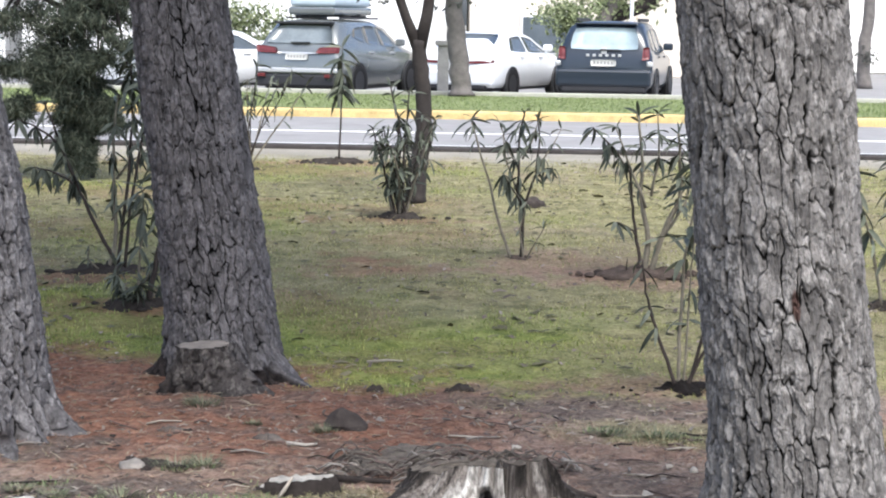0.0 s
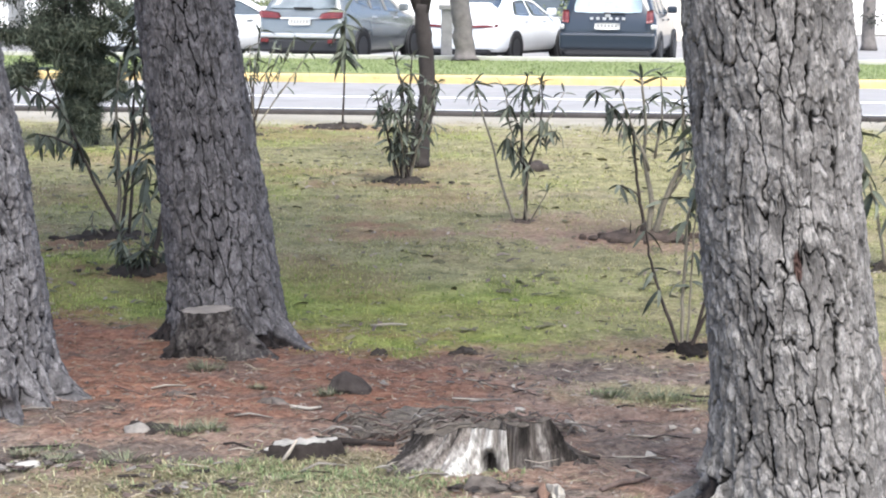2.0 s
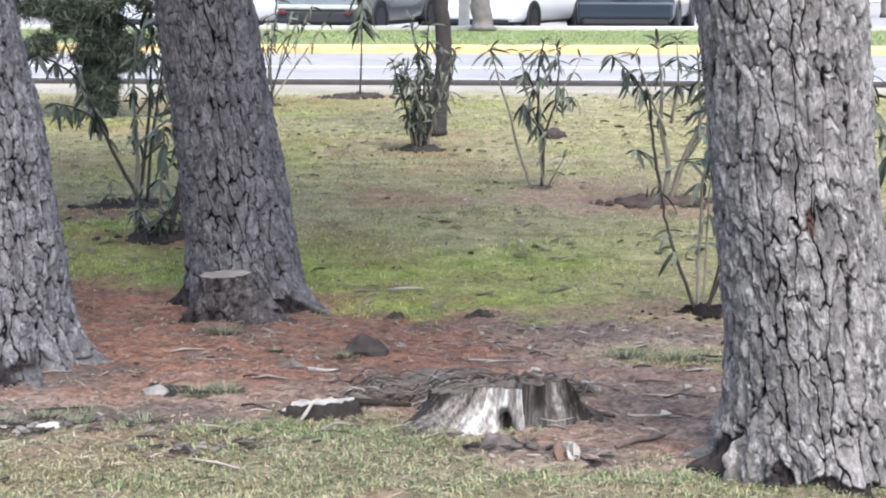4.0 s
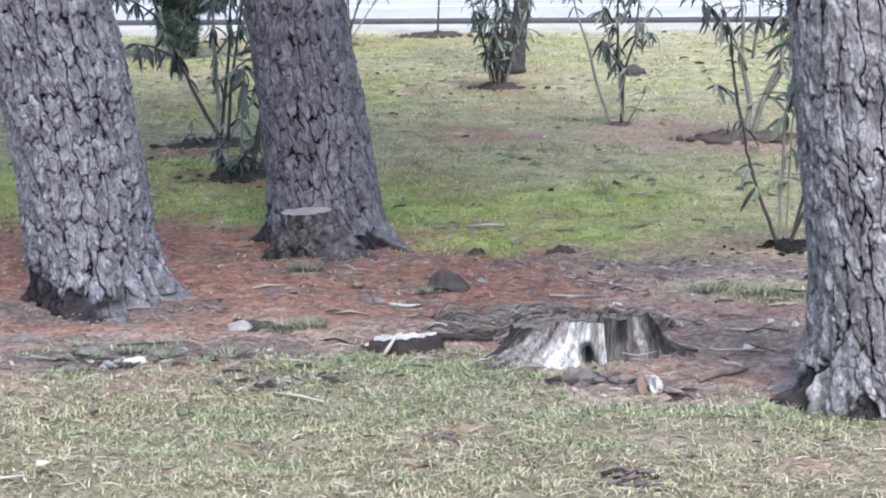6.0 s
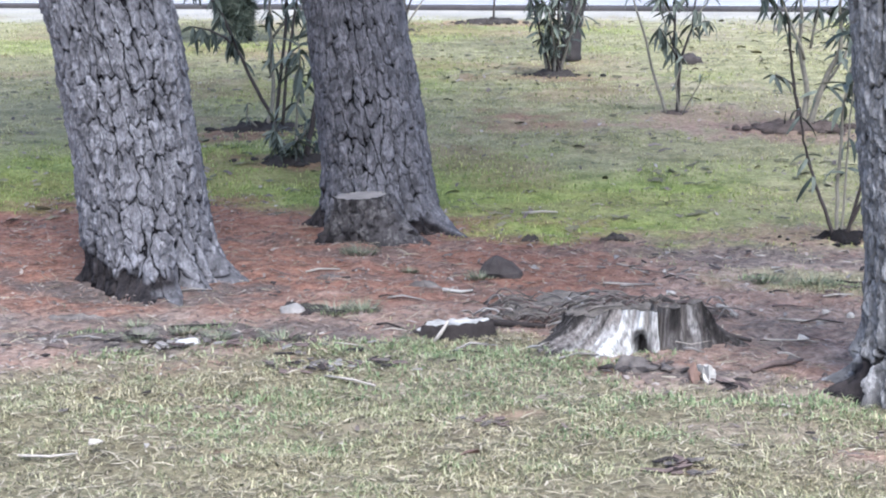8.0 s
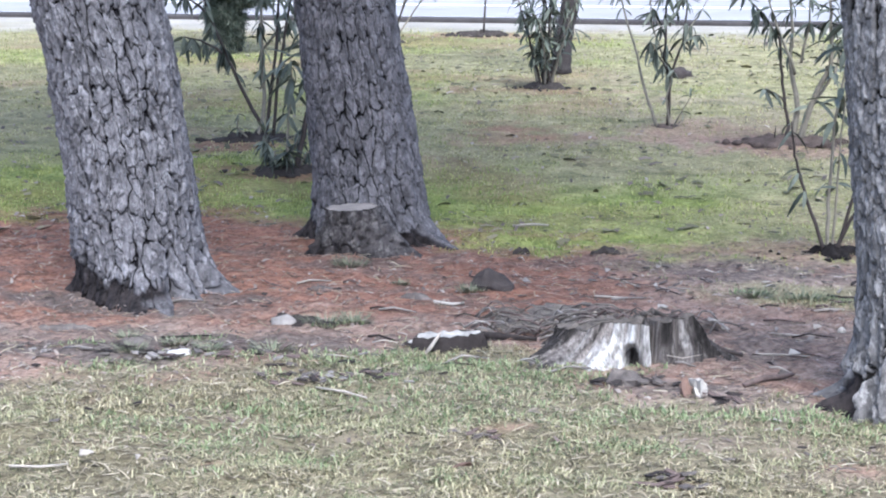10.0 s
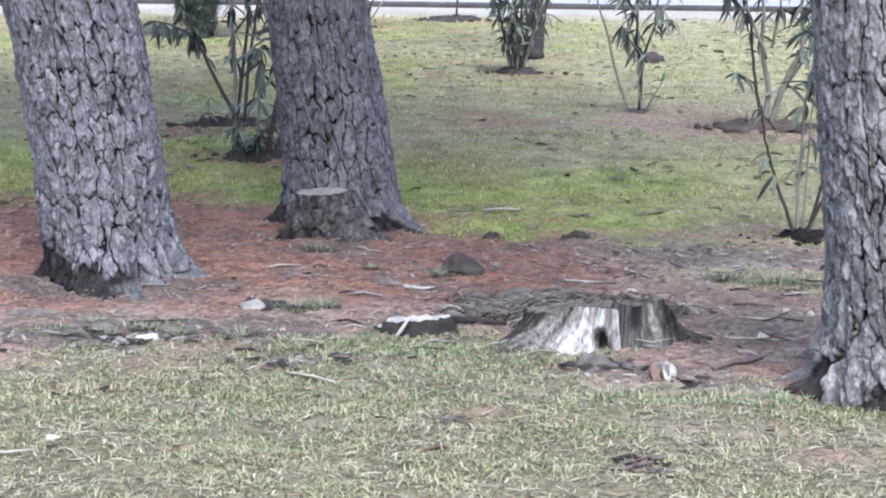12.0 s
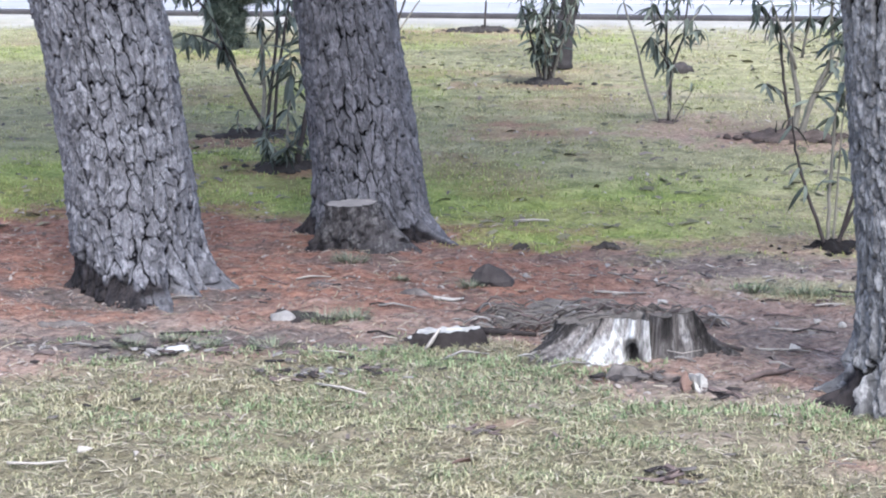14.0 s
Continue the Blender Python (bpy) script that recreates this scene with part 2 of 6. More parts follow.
M_STUMP = stump_wood()
M_ROAD = rough_paint("asphalt_worn", (0.245, 0.24, 0.24), 0.14, 1.2, 0.8, relief=0.3)
M_LINE = rough_paint("road_paint_white", (0.75, 0.75, 0.74), 0.1, 3, 0.7)
M_KERB_DARK = rough_paint("dark_kerb", (0.055, 0.05, 0.048), 0.35, 5, 0.9, relief=0.5)
M_KERB_YELLOW = rough_paint("kerb_paint_yellow", (0.58, 0.44, 0.205), 0.3, 4, 0.7, relief=0.4)
M_KERB_GREY = rough_paint("concrete_kerb", (0.36, 0.36, 0.31), 0.12, 3, 0.85)
M_VERGE_SOIL = rough_paint("verge_turf", (0.18, 0.21, 0.10), 0.3, 2, 0.95)
M_WALL_WHITE = rough_paint("white_render", (0.84, 0.84, 0.83), 0.05, 0.8, 0.9)
M_WALL_BEIGE = rough_paint("beige_render", (0.66, 0.60, 0.52), 0.08, 0.8, 0.9)
M_ROOF = rough_paint("roof_grey", (0.35, 0.34, 0.33), 0.15, 2, 0.9)


def car_paint(name, c, metal=0.0, rough=0.28):
    m = rough_paint(name, c, 0.06, 2, rough, metal, relief=0)
    m.node_tree.nodes["Principled BSDF"].inputs["Coat Weight"].default_value = 0.5
    return m


M_CAR_GREY = car_paint("car_paint_grey", (0.20, 0.215, 0.215), 0.5, 0.22)
M_CAR_BLUE = car_paint("car_paint_dark_blue", (0.013, 0.021, 0.034), 0.0)
M_CAR_WHITE = car_paint("car_paint_white", (0.78, 0.80, 0.82))
M_TRIM_BLACK = rough_paint("black_trim", (0.022, 0.022, 0.025), 0.2, 8, 0.6, relief=0.2)
M_SILVER = rough_paint("silver_trim", (0.62, 0.62, 0.63), 0.08, 6, 0.35, 0.6, relief=0)
M_RUBBER = rough_paint("tyre_rubber", (0.02, 0.02, 0.021), 0.25, 12, 0.85)
M_RIM = rough_paint("alloy_rim", (0.5, 0.5, 0.52), 0.1, 12, 0.35, 0.8, relief=0)
M_GLASS = rough_paint("tinted_car_glass", (0.085, 0.10, 0.115), 0.2, 4, 0.14, relief=0)
M_GLASS.node_tree.nodes["Principled BSDF"].inputs["Specular IOR Level"].default_value = 0.5
# these lighter bases stand in for sky reflected in and seen through rear panes
M_GLASS_GREY = rough_paint("grey_car_glass", (0.17, 0.195, 0.21), 0.2, 4, 0.08, relief=0)
M_GLASS_SKYLIT = rough_paint("skylit_car_glass", (0.30, 0.37, 0.41), 0.15, 4, 0.08, relief=0)
M_RED_LAMP = rough_paint("tail_lamp_red", (0.13, 0.026, 0.028), 0.2, 12, 0.2, relief=0)
M_PLATE = rough_paint("plate_white", (0.5, 0.5, 0.48), 0.05, 20, 0.5, relief=0)
M_PLATE_BAR = rough_paint("plate_bar_grey", (0.24, 0.24, 0.24), 0.05, 20, 0.5, relief=0)
M_BOX_BLUE = rough_paint("roof_box_pale_blue", (0.50, 0.58, 0.66), 0.08, 5, 0.4)
M_WINDOW = rough_paint("window_glass", (0.10, 0.12, 0.14), 0.2, 2, 0.1, relief=0)
M_METAL_POST = rough_paint("post_metal_white", (0.7, 0.7, 0.7), 0.1, 10, 0.5, 0.2)
M_STUCCO = rough_paint("weathered_stone", (0.36, 0.345, 0.32), 0.2, 6, 0.9, relief=0.5)

# ---- building helpers ----
def lattice(ix, iy, seed):
    h = (ix.astype(np.int64) * 374761393 + iy.astype(np.int64) * 668265263 + seed * 974711) & 0x7FFFFFFF
    h = ((h ^ (h >> 13)) * 1274126177) & 0x7FFFFFFF
    return ((h ^ (h >> 16)) & 0xFFFF) / 65535.0


def vnoise(x, y, seed=0, wrap=0):
    ix, iy = np.floor(x), np.floor(y)
    fx, fy = x - ix, y - iy
    fx, fy = fx * fx * (3 - 2 * fx), fy * fy * (3 - 2 * fy)
    jx = ix + 1
    if wrap:
        ix, jx = ix % wrap, jx % wrap
    a, b = lattice(ix, iy, seed), lattice(jx, iy, seed)
    c, d = lattice(ix, iy + 1, seed), lattice(jx, iy + 1, seed)
    return (a * (1 - fx) + b * fx) * (1 - fy) + (c * (1 - fx) + d * fx) * fy


def fbm(x, y, seed=0, octaves=4, wrap=0):
    out, amp, total = 0.0, 1.0, 0.0
    for k in range(octaves):
        s = 2 ** k
        out = out + amp * vnoise(x * s, y * s, seed + k, wrap * s)
        total, amp = total + amp, amp * 0.5
    return out / total


def worley(x, y, seed, wrap, p=2.0, full=False, stray=0.8):
    """Distances to the nearest and second cell centre, the nearest cell's own number and the way to its centre."""
    ix, iy = np.floor(x), np.floor(y)
    f1, f2, own = np.full(x.shape, 9.0), np.full(x.shape, 9.0), np.zeros(x.shape)
    ox, oy = np.zeros(x.shape), np.zeros(x.shape)
    for dx in (-1, 0, 1):
        for dy in (-1, 0, 1):
            cx, cy = ix + dx, iy + dy
            wx = cx % wrap
            gx, gy = x - cx - 0.5 - stray * (lattice(wx, cy, seed) - 0.5), y - cy - 0.1 - 0.8 * lattice(wx, cy, seed + 7)
            d = (np.abs(gx) ** p + np.abs(gy) ** p) ** (1 / p)
            ox, oy = np.where(d < f1, gx, ox), np.where(d < f1, gy, oy)
            own = np.where(d < f1, lattice(wx, cy, seed + 13), own)
            f2 = np.where(d < f1, f1, np.minimum(f2, d))
            f1 = np.minimum(f1, d)
    return (f1, f2, own, ox, oy) if full else (f1, f2, own)


def smooth(a, b, x):
    k = np.clip((x - a) / (b - a), 0, 1)
    return k * k * (3 - 2 * k)


def mesh_of(name, verts, faces, material, shade=True, mats=None, floats=None):
    me = bpy.data.meshes.new(name)
    me.from_pydata(np.asarray(verts, float).tolist() if isinstance(verts, np.ndarray) else verts, [], faces)
    for m in ([material] if mats is None else mats):
        me.materials.append(m)
    if shade:
        me.polygons.foreach_set("use_smooth", [True] * len(me.polygons))
    for key, values in (floats or {}).items():
        me.attributes.new(key, "FLOAT", "POINT").data.foreach_set("value", np.asarray(values, np.float32).ravel())
    return me


def part(name, data, parent=None, label="", m=None):
    """Links a mesh (or a bmesh with material m) as one object, under a thing or a part."""
    if isinstance(data, bmesh.types.BMesh):
        me = bpy.data.meshes.new(name)
        data.to_mesh(me)
        data.free()
        me.materials.append(m)
        data = me
    ob = new(name, data)
    if parent:
        ob.parent = parent
    return tagged(ob, label)


def thing(name, at, label, category, group="", turn=0.0, kind=""):
    e = new(name)
    e.empty_display_size = 0.1
    e.matrix_world = pose(*at, 0, 0, turn)
    return tagged(e, label, category, group, kind)


def grid_faces(rows, cols, closed=False):
    last = cols if closed else cols - 1
    return [(r * cols + c, r * cols + (c + 1) % cols, (r + 1) * cols + (c + 1) % cols, (r + 1) * cols + c) for r in range(rows - 1) for c in range(last)]


def slab(size, bevel=0.01, segments=2, taper=None):
    """A bevelled block standing on z = 0, centred in x and y."""
    bm = bmesh.new()
    bmesh.ops.create_cube(bm, size=1)
    for v in bm.verts:
        v.co = Vector((v.co.x * size[0], v.co.y * size[1], (v.co.z + 0.5) * size[2]))
    if taper:
        for v in bm.verts:
            if v.co.z > size[2] / 2:
                v.co.x *= taper[0]
                v.co.y *= taper[1]
    if bevel:
        bmesh.ops.bevel(bm, geom=bm.edges[:], offset=bevel, segments=segments, affect="EDGES", profile=0.5)
    return bm


def moved(bm, m):
    bmesh.ops.transform(bm, matrix=m, verts=bm.verts)
    return bm


def tube(points, radii, sides=8, cap=True):
    """Vertices and faces of a tapered tube along a line of points."""
    pts = [Vector(p) for p in points]
    verts, faces = [], []
    side = Vector((1, 0, 0))
    for k, p in enumerate(pts):
        along = (pts[min(k + 1, len(pts) - 1)] - pts[max(k - 1, 0)]).normalized()
        if abs(along.dot(side)) > 0.9:
            side = Vector((0, 1, 0))
        side = (side - along * side.dot(along)).normalized()
        other = along.cross(side)
        for s in range(sides):
            a = 2 * math.pi * s / sides
            verts.append(tuple(p + (side * math.cos(a) + other * math.sin(a)) * radii[k]))
    faces = grid_faces(len(pts), sides, True)
    if cap:
        faces.append(tuple(range(sides))[::-1])
        faces.append(tuple(range((len(pts) - 1) * sides, len(pts) * sides)))
    return verts, faces


def lump(size, seed, rough=0.25, segs=14, flat=0.0):
    """An uneven stone or clod that rests on z = 0; its mesh data."""
    verts, faces = [], []
    rows = segs // 2 + 1
    for r in range(rows):
        a = math.pi * r / (rows - 1)
        for s in range(segs):
            b = 2 * math.pi * s / segs
            d = Vector((math.sin(a) * math.cos(b), math.sin(a) * math.sin(b), math.cos(a)))
            k = 1 + rough * (noise.noise(d * 1.4 + Vector((seed * 3.1, 0, 0))) + 0.5 * noise.noise(d * 3.5 + Vector((seed, 5, 0))))
            p = d * k
            z = max(p.z, -0.35)
            verts.append((p.x * size[0] / 2, p.y * size[1] / 2, (z + 0.35) * size[2] / 1.35))
    return verts, grid_faces(rows, segs, True)


# ---- the lie of the land ----
def zones(x, y):
    """Weights of red needle litter, turf and sand at a place, from 0 to 1."""
    wob = (fbm(x * 1.6 + 40, y * 1.6 + 9, 3) - 0.5)
    fine = (fbm(x * 7 + 11, y * 7 + 5, 21, 4) - 0.5)
    edge = np.interp(x, [-2.4, -1.4, -0.75, -0.35, -0.1, 0.15, 0.5, 0.85, 1.3], [4.80, 4.90, 5.20, 5.34, 5.24, 4.88, 4.74, 4.86, 5.05])
    near = smooth(0.22, -0.18, y - edge + wob * 0.5 + fine * 0.55)
    far_edge = np.interp(x, [-3, -1.6, -0.9, -0.4, 0.2, 0.7, 1.2, 2.5], [7.5, 7.85, 7.55, 7.15, 7.05, 6.9, 6.95, 7.0])
    far = smooth(-0.25, 0.35, y - far_edge + wob * 0.8 + fine * 0.7)
    strip = smooth(0.28, 0.1, abs(y - 6.35 + 0.1 * (x - 1))) * smooth(0.35, 0.75, x + fine * 0.5) * 0.8
    turf = np.clip(np.maximum(np.maximum(near, far), strip), 0, 1)
    # worn and dug places in the lawn
    for px, py, rx, ry, k in ((0.45, 10.9, 0.85, 0.6, 0.7), (1.1, 10.2, 0.55, 0.4, 0.9), (-0.25, 10.5, 0.8, 0.45, 0.55), (-2.1, 10.05, 0.5, 0.35, 0.9), (-1.6, 9.0, 0.5, 0.3, 0.8),
                              (-0.35, 13.25, 1.0, 0.25, 0.7), (1.0, 7.15, 0.45, 0.35, 0.7), (-1.15, 18.5, 0.7, 0.3, 0.7), (0.5, 4.55, 0.3, 0.12, 0.5), (-0.1, 4.75, 0.22, 0.14, 0.6), (0.75, 4.45, 0.3, 0.12, 0.6), (-0.35, 4.45, 0.25, 0.08, 0.7), (0.55, 4.25, 0.2, 0.12, 0.7), (-0.02, 4.42, 0.12, 0.07, 0.9), (0.72, 4.28, 0.16, 0.07, 0.9), (-0.24, 4.58, 0.14, 0.05, 1.3), (0.64, 4.29, 0.15, 0.045, 1.3), (0.27, 4.15, 0.09, 0.03, 1.3), (-0.95, 4.2, 0.08, 0.03, 1.2), (-1.05, 4.62, 0.18, 0.07, 0.8), (-0.6, 4.85, 0.14, 0.08, 0.8), (0.3, 4.5, 0.16, 0.06, 0.9), (-1.35, 4.35, 0.2, 0.08, 0.7)):
        turf = turf * (1 - np.where(y < 6, 0.55, 0.8) * k * smooth(1.25, 0.5, np.hypot((x - px) / rx, (y - py) / ry) + wob * 1.6 + fine * 1.8))
    turf = turf * (1 - 0.3 * smooth(0.5, 0.66, fbm(x * 1.1 + 30, y * 1.5, 41, 4)) * smooth(7.2, 8.5, y))
    red = smooth(0.5, -0.3, x - 0.1 + wob * 0.9) * smooth(5.5, 6.0, y + wob * 0.5 + fine * 0.5)
    for px, py, rx, ry in ((0.45, 10.9, 0.9, 0.6), (1.1, 10.2, 0.6, 0.45), (-0.2, 10.6, 0.6, 0.4), (-2.1, 10.05, 0.6, 0.4), (0.9, 7.3, 0.9, 0.4), (-0.24, 4.58, 0.16, 0.06), (0.64, 4.29, 0.17, 0.06), (0.27, 4.15, 0.1, 0.04), (-0.95, 4.2, 0.1, 0.04), (0.65, 5.1, 0.25, 0.08)):
        red = np.maximum(red, 0.5 * smooth(1.3, 0.4, np.hypot((x - px) / rx, (y - py) / ry) + wob + fine))
    red = np.clip(np.maximum(red, 0.3 * smooth(0.45, 0.62, fbm(x * 2.3, y * 2.3, 8) + fine * 0.4)), 0, 1)
    sand = smooth(18.2, 19.6, y + wob * 2.0 + fine - ROAD_TURN * x)
    return red, turf, sand


def fresh(x, y):
    """Where the mown lawn is still green: a belt beside the pines, ragged, and a fainter one further out."""
    w = (fbm(x * 0.9 + 7, y * 0.9, 58, 3) - 0.5) * 1.6
    belt = smooth(9.7, 8.3, y + w) * smooth(1.7, 0.3, x - 0.2 * (y - 8) + w) * (0.75 + 0.25 * smooth(0.4, 0.56, fbm(x * 1.3, y * 2.2, 60, 4)))
    return np.clip(belt + 0.5 * smooth(0.48, 0.64, fbm(x * 0.6, y * 0.45, 59, 3)), 0, 1)


def lie(x, y):
    """Height of the ground: nearly flat, with small swells, and a drop at the road's kerb."""
    x, y = np.asarray(x, float), np.asarray(y, float)
    k = smooth(3.0, 4.0, y) * smooth(19.5, 18.0, y)
    z = k * ((fbm(x * 1.1 + 3, y * 1.1 + 8, 5, 3) - 0.5) * 0.035 + (fbm(x * 8, y * 8, 15, 4) - 0.5) * np.where(y < 8, 0.04, 0.045) * smooth(12, 6, x * 0 + abs(y - 8)) + (fbm(x * 17, y * 22, 16, 3) - 0.5) * 0.02 * smooth(8.2, 7.6, y))
    return z - 0.25 * smooth(20.62, 20.75, y - ROAD_TURN * x)


ROAD_TURN = -0.067


def on(x, y):
    return float(lie(np.array([x]), np.array([y]))[0])


def heap(size, seed, rough=0.5):
    """A low uneven spread of crumbled soil whose rim runs out into the ground; its mesh data."""
    na, nr = 40, 10
    T, G = np.meshgrid(np.linspace(0, 2 * math.pi, na, endpoint=False), np.linspace(1, 0.02, nr))
    rim = 1 + 1.9 * (fbm(T / 6.2832 * 9, T * 0 + seed, seed, 3, 9) - 0.5)
    x, y = G * rim * np.cos(T) * size[0] / 2, G * rim * np.sin(T) * size[1] / 2
    z = size[2] * (1 - G ** 3.5) * (0.3 + rough * 2.2 * (fbm(x * 30 + seed, y * 30 + 9, seed, 4) - 0.3)) - 0.012 * smooth(0.8, 1.0, G) + 0.006 * (1 - G)
    return np.stack([x, y, z], -1).reshape(-1, 3), grid_faces(nr, na, True)


def loam(x, y):
    """Where dark bare soil shows: along the grass's edge, before and behind the split stump, and in small patches in the litter."""
    out = x * 0
    w = fbm(x * 6 + 3, y * 9, 131, 4) - 0.5
    for px, py, rx, ry, k in ((-1.6, 5.35, 0.55, 0.16, 0.9), (-1.05, 5.42, 0.4, 0.12, 0.8), (-0.62, 5.18, 0.25, 0.1, 0.8), (0.22, 5.02, 0.28, 0.09, 0.9), (0.0, 5.85, 0.45, 0.16, 0.8), (0.8, 6.75, 0.5, 0.2, 0.6), (-1.75, 6.05, 0.6, 0.16, 0.9), (-1.45, 5.88, 0.35, 0.1, 0.8), (-0.85, 6.75, 0.3, 0.1, 0.7), (0.2, 6.85, 0.6, 0.1, 0.6), (-0.95, 5.76, 0.16, 0.05, 0.8), (0.55, 5.55, 0.3, 0.2, 0.5)):
        out = np.maximum(out, k * smooth(1.25, 0.55, np.hypot((x - px) / rx, (y - py) / ry) + w * 1.9))
    out = np.maximum(out, 0.6 * smooth(0.56, 0.68, fbm(x * 3.4, y * 6.5, 133, 4)) * smooth(7.3, 6.9, y) * smooth(5.3, 5.6, y))
    return out * smooth(8.0, 7.2, y)


def make_ground():
    xs = np.unique(np.r_[-400, -150, -60, -30, -18, np.linspace(-12, -3.2, 45), np.linspace(-3.2, 2.8, 300), np.linspace(2.8, 12, 45), 18, 30, 60, 150, 400])
    ys = np.unique(np.r_[-300, -100, -30, np.linspace(-12, 3.1, 70), np.linspace(3.2, 8.5, 260), np.linspace(8.5, 20.2, 150), np.linspace(20.2, 21.9, 40), 24, 30, 60, 120, 300, 900])
    gx, gy = np.meshgrid(xs, ys)
    v = np.stack([gx, gy, lie(gx, gy)], -1).reshape(-1, 3)
    me = mesh_of("ground", v, grid_faces(len(ys), len(xs)), M_GROUND)
    r, t, s = zones(gx.ravel(), gy.ravel())
    me.attributes.new("loam", "FLOAT", "POINT").data.foreach_set("value", loam(gx.ravel(), gy.ravel()).astype(np.float32))
    me.attributes.new("thatch", "FLOAT", "POINT").data.foreach_set("value", (0.8 * t * smooth(6.2, 5.8, gy.ravel())).astype(np.float32))
    col = me.attributes.new("zone", "FLOAT_COLOR", "POINT")
    col.data.foreach_set("color", np.stack([r, t * np.where(gy.ravel() < 6.0, 0.3, np.where(gy.ravel() < 6.8, 0.5, 1)), s, fresh(gx.ravel(), gy.ravel())], -1).astype(np.float32).ravel())
    tagged(part("ground", me), "park ground of worn turf, soil and red pine litter", "ground", kind="structure")


make_ground()


def band(name, y0, y1, z0, z1, m, label, category, x0=-150, x1=150, steps=60, bevel=0.0):
    """A long strip along the road, from y0 to y1 and z0 to z1, with a rounded upper front edge."""
    prof = [(y0, z0), (y0, z1 - bevel), (y0 + bevel * 0.3, z1 - bevel * 0.3), (y0 + bevel, z1), (y1, z1), (y1, z0)]
    verts = [(x, y + ROAD_TURN * x, z) for x in np.linspace(x0, x1, steps) for y, z in prof]
    ob = part(name, mesh_of(name, verts, grid_faces(steps, len(prof)), m, False))
    return tagged(ob, label, category, kind="structure")


band("kerb_near", 20.32, 20.62, -0.2, 0.05, M_KERB_DARK, "low dark kerb between sandy verge and road", "kerb", bevel=0.02)
band("road", 20.62, 27.95, -0.3, -0.04, M_ROAD, "worn pale grey asphalt road with white lane lines", "road")
band("lane_line_edge", 21.72, 21.9, -0.06, -0.034, M_LINE, "white painted edge line on the road", "road marking")
band("lane_line_middle", 24.3, 24.45, -0.06, -0.034, M_LINE, "white painted lane line on the road", "road marking")

# ---- pine trunks ----
def pine_trunk(profile, na, z_top, dz, seed, depth, cell, roots, stain_shades, crackle, scars, extra_top=9.0):
    """A bark-covered trunk: rings along the profile (z, x, y, radius), plates and furrows as real relief."""
    zs = np.r_[np.arange(-0.06, z_top, dz), np.linspace(z_top, extra_top, 40)]
    th = np.linspace(0, 2 * math.pi, na, endpoint=False)
    th = th - 0.5 * np.sin(th - 1.5 * math.pi)  # finer towards the open side
    T, Z = np.meshgrid(th, zs)
    prof = np.array(profile)
    cx, cy, rad = (np.interp(Z, prof[:, 0], prof[:, k]) for k in (1, 2, 3))
    grow = np.zeros_like(Z)
    for ang, size, height, wide in roots:
        d = np.abs((T - ang + math.pi) % (2 * math.pi) - math.pi)
        grow += size * np.exp(-np.clip(Z, 0, None) / height) * np.exp(-(d / wide) ** 2)
    n = max(3, round(2 * math.pi * np.mean(prof[:3, 3]) / cell[0]))
    U = T / (2 * math.pi)
    half = max(2, n // 2)
    wx = (fbm(U * half, Z * 3.2, seed, 3, half) - 0.5) * 1.3 + (fbm(U * n * 2, Z * 22, seed + 3, 3, n * 2) - 0.5) * 0.5
    wy = (fbm(U * n, Z * 6, seed + 1, 3, n) - 0.5) * 1.0 + (fbm(U * n * 3, Z * 30, seed + 4, 2, n * 3) - 0.5) * 0.30
    # long plates parted by furrows
    f1, f2, own, ax, ay = worley(U * n + wx, Z / cell[1] + wy, seed, n, 2.3, True, 0.45)
    # flakes that break each plate across, each with a proud lower lip
    g1, g2, own2, bx, by = worley(U * n * 2 + wx * 1.7 + 0.5, Z / cell[1] * 2.7 + wy * 1.6, seed + 50, n * 2, 2.6, True)
    _, _, own3 = worley(U * n * 4 + wx * 3, Z / cell[1] * 6 + wy * 3, seed + 60, n * 4, 3.0)
    deep = crackle + (1 - crackle) * smooth(0.46, 0.62, fbm(U * half * 3, Z * 5, seed + 70, 3, half * 3))
    crack = smooth(0.10, 0.01, f2 - f1) * deep * (0.4 + 0.6 * smooth(0.12, 0.34, np.abs(ax)))
    crack2 = smooth(0.09, 0.0, g2 - g1) * smooth(0.42, 0.62, fbm(U * n * 1, Z * 9, seed + 71, 3, n))
    m1, m2 = round(n * 1.2), n * 3
    flake = fbm(U * m1 + wx * 0.7, Z * 8 + wy * 0.6, seed + 9, 4, m1)
    k = flake * 7 % 1
    steps = (np.floor(flake * 7) + smooth(0.84, 1.0, k)) / 7
    flake2 = fbm(U * m2 + wx * 1.5, Z * 26 + wy, seed + 10, 4, m2)
    k = flake2 * 6 % 1
    scales = (np.floor(flake2 * 6) + smooth(0.84, 1.0, k)) / 6
    micro = fbm(U * n * 14, Z * 95, seed + 21, 3, n * 14) - 0.5
    lip = -by * (0.25 + 0.55 * (own2 * 17.3 % 1)) + 0.25 * ((own2 * 9.7 % 1) - 0.5) * bx
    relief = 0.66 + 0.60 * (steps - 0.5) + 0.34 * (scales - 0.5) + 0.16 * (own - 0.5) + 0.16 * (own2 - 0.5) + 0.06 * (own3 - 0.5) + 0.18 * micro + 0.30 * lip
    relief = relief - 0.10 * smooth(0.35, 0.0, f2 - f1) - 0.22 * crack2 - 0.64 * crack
    ridge = (fbm(U * half, Z * 1.7, seed + 30, 3, half) - 0.5) * 0.015
    # darkens and insets the foot: stain together with painted shade of hollows
    foot_dark = np.zeros_like(Z)
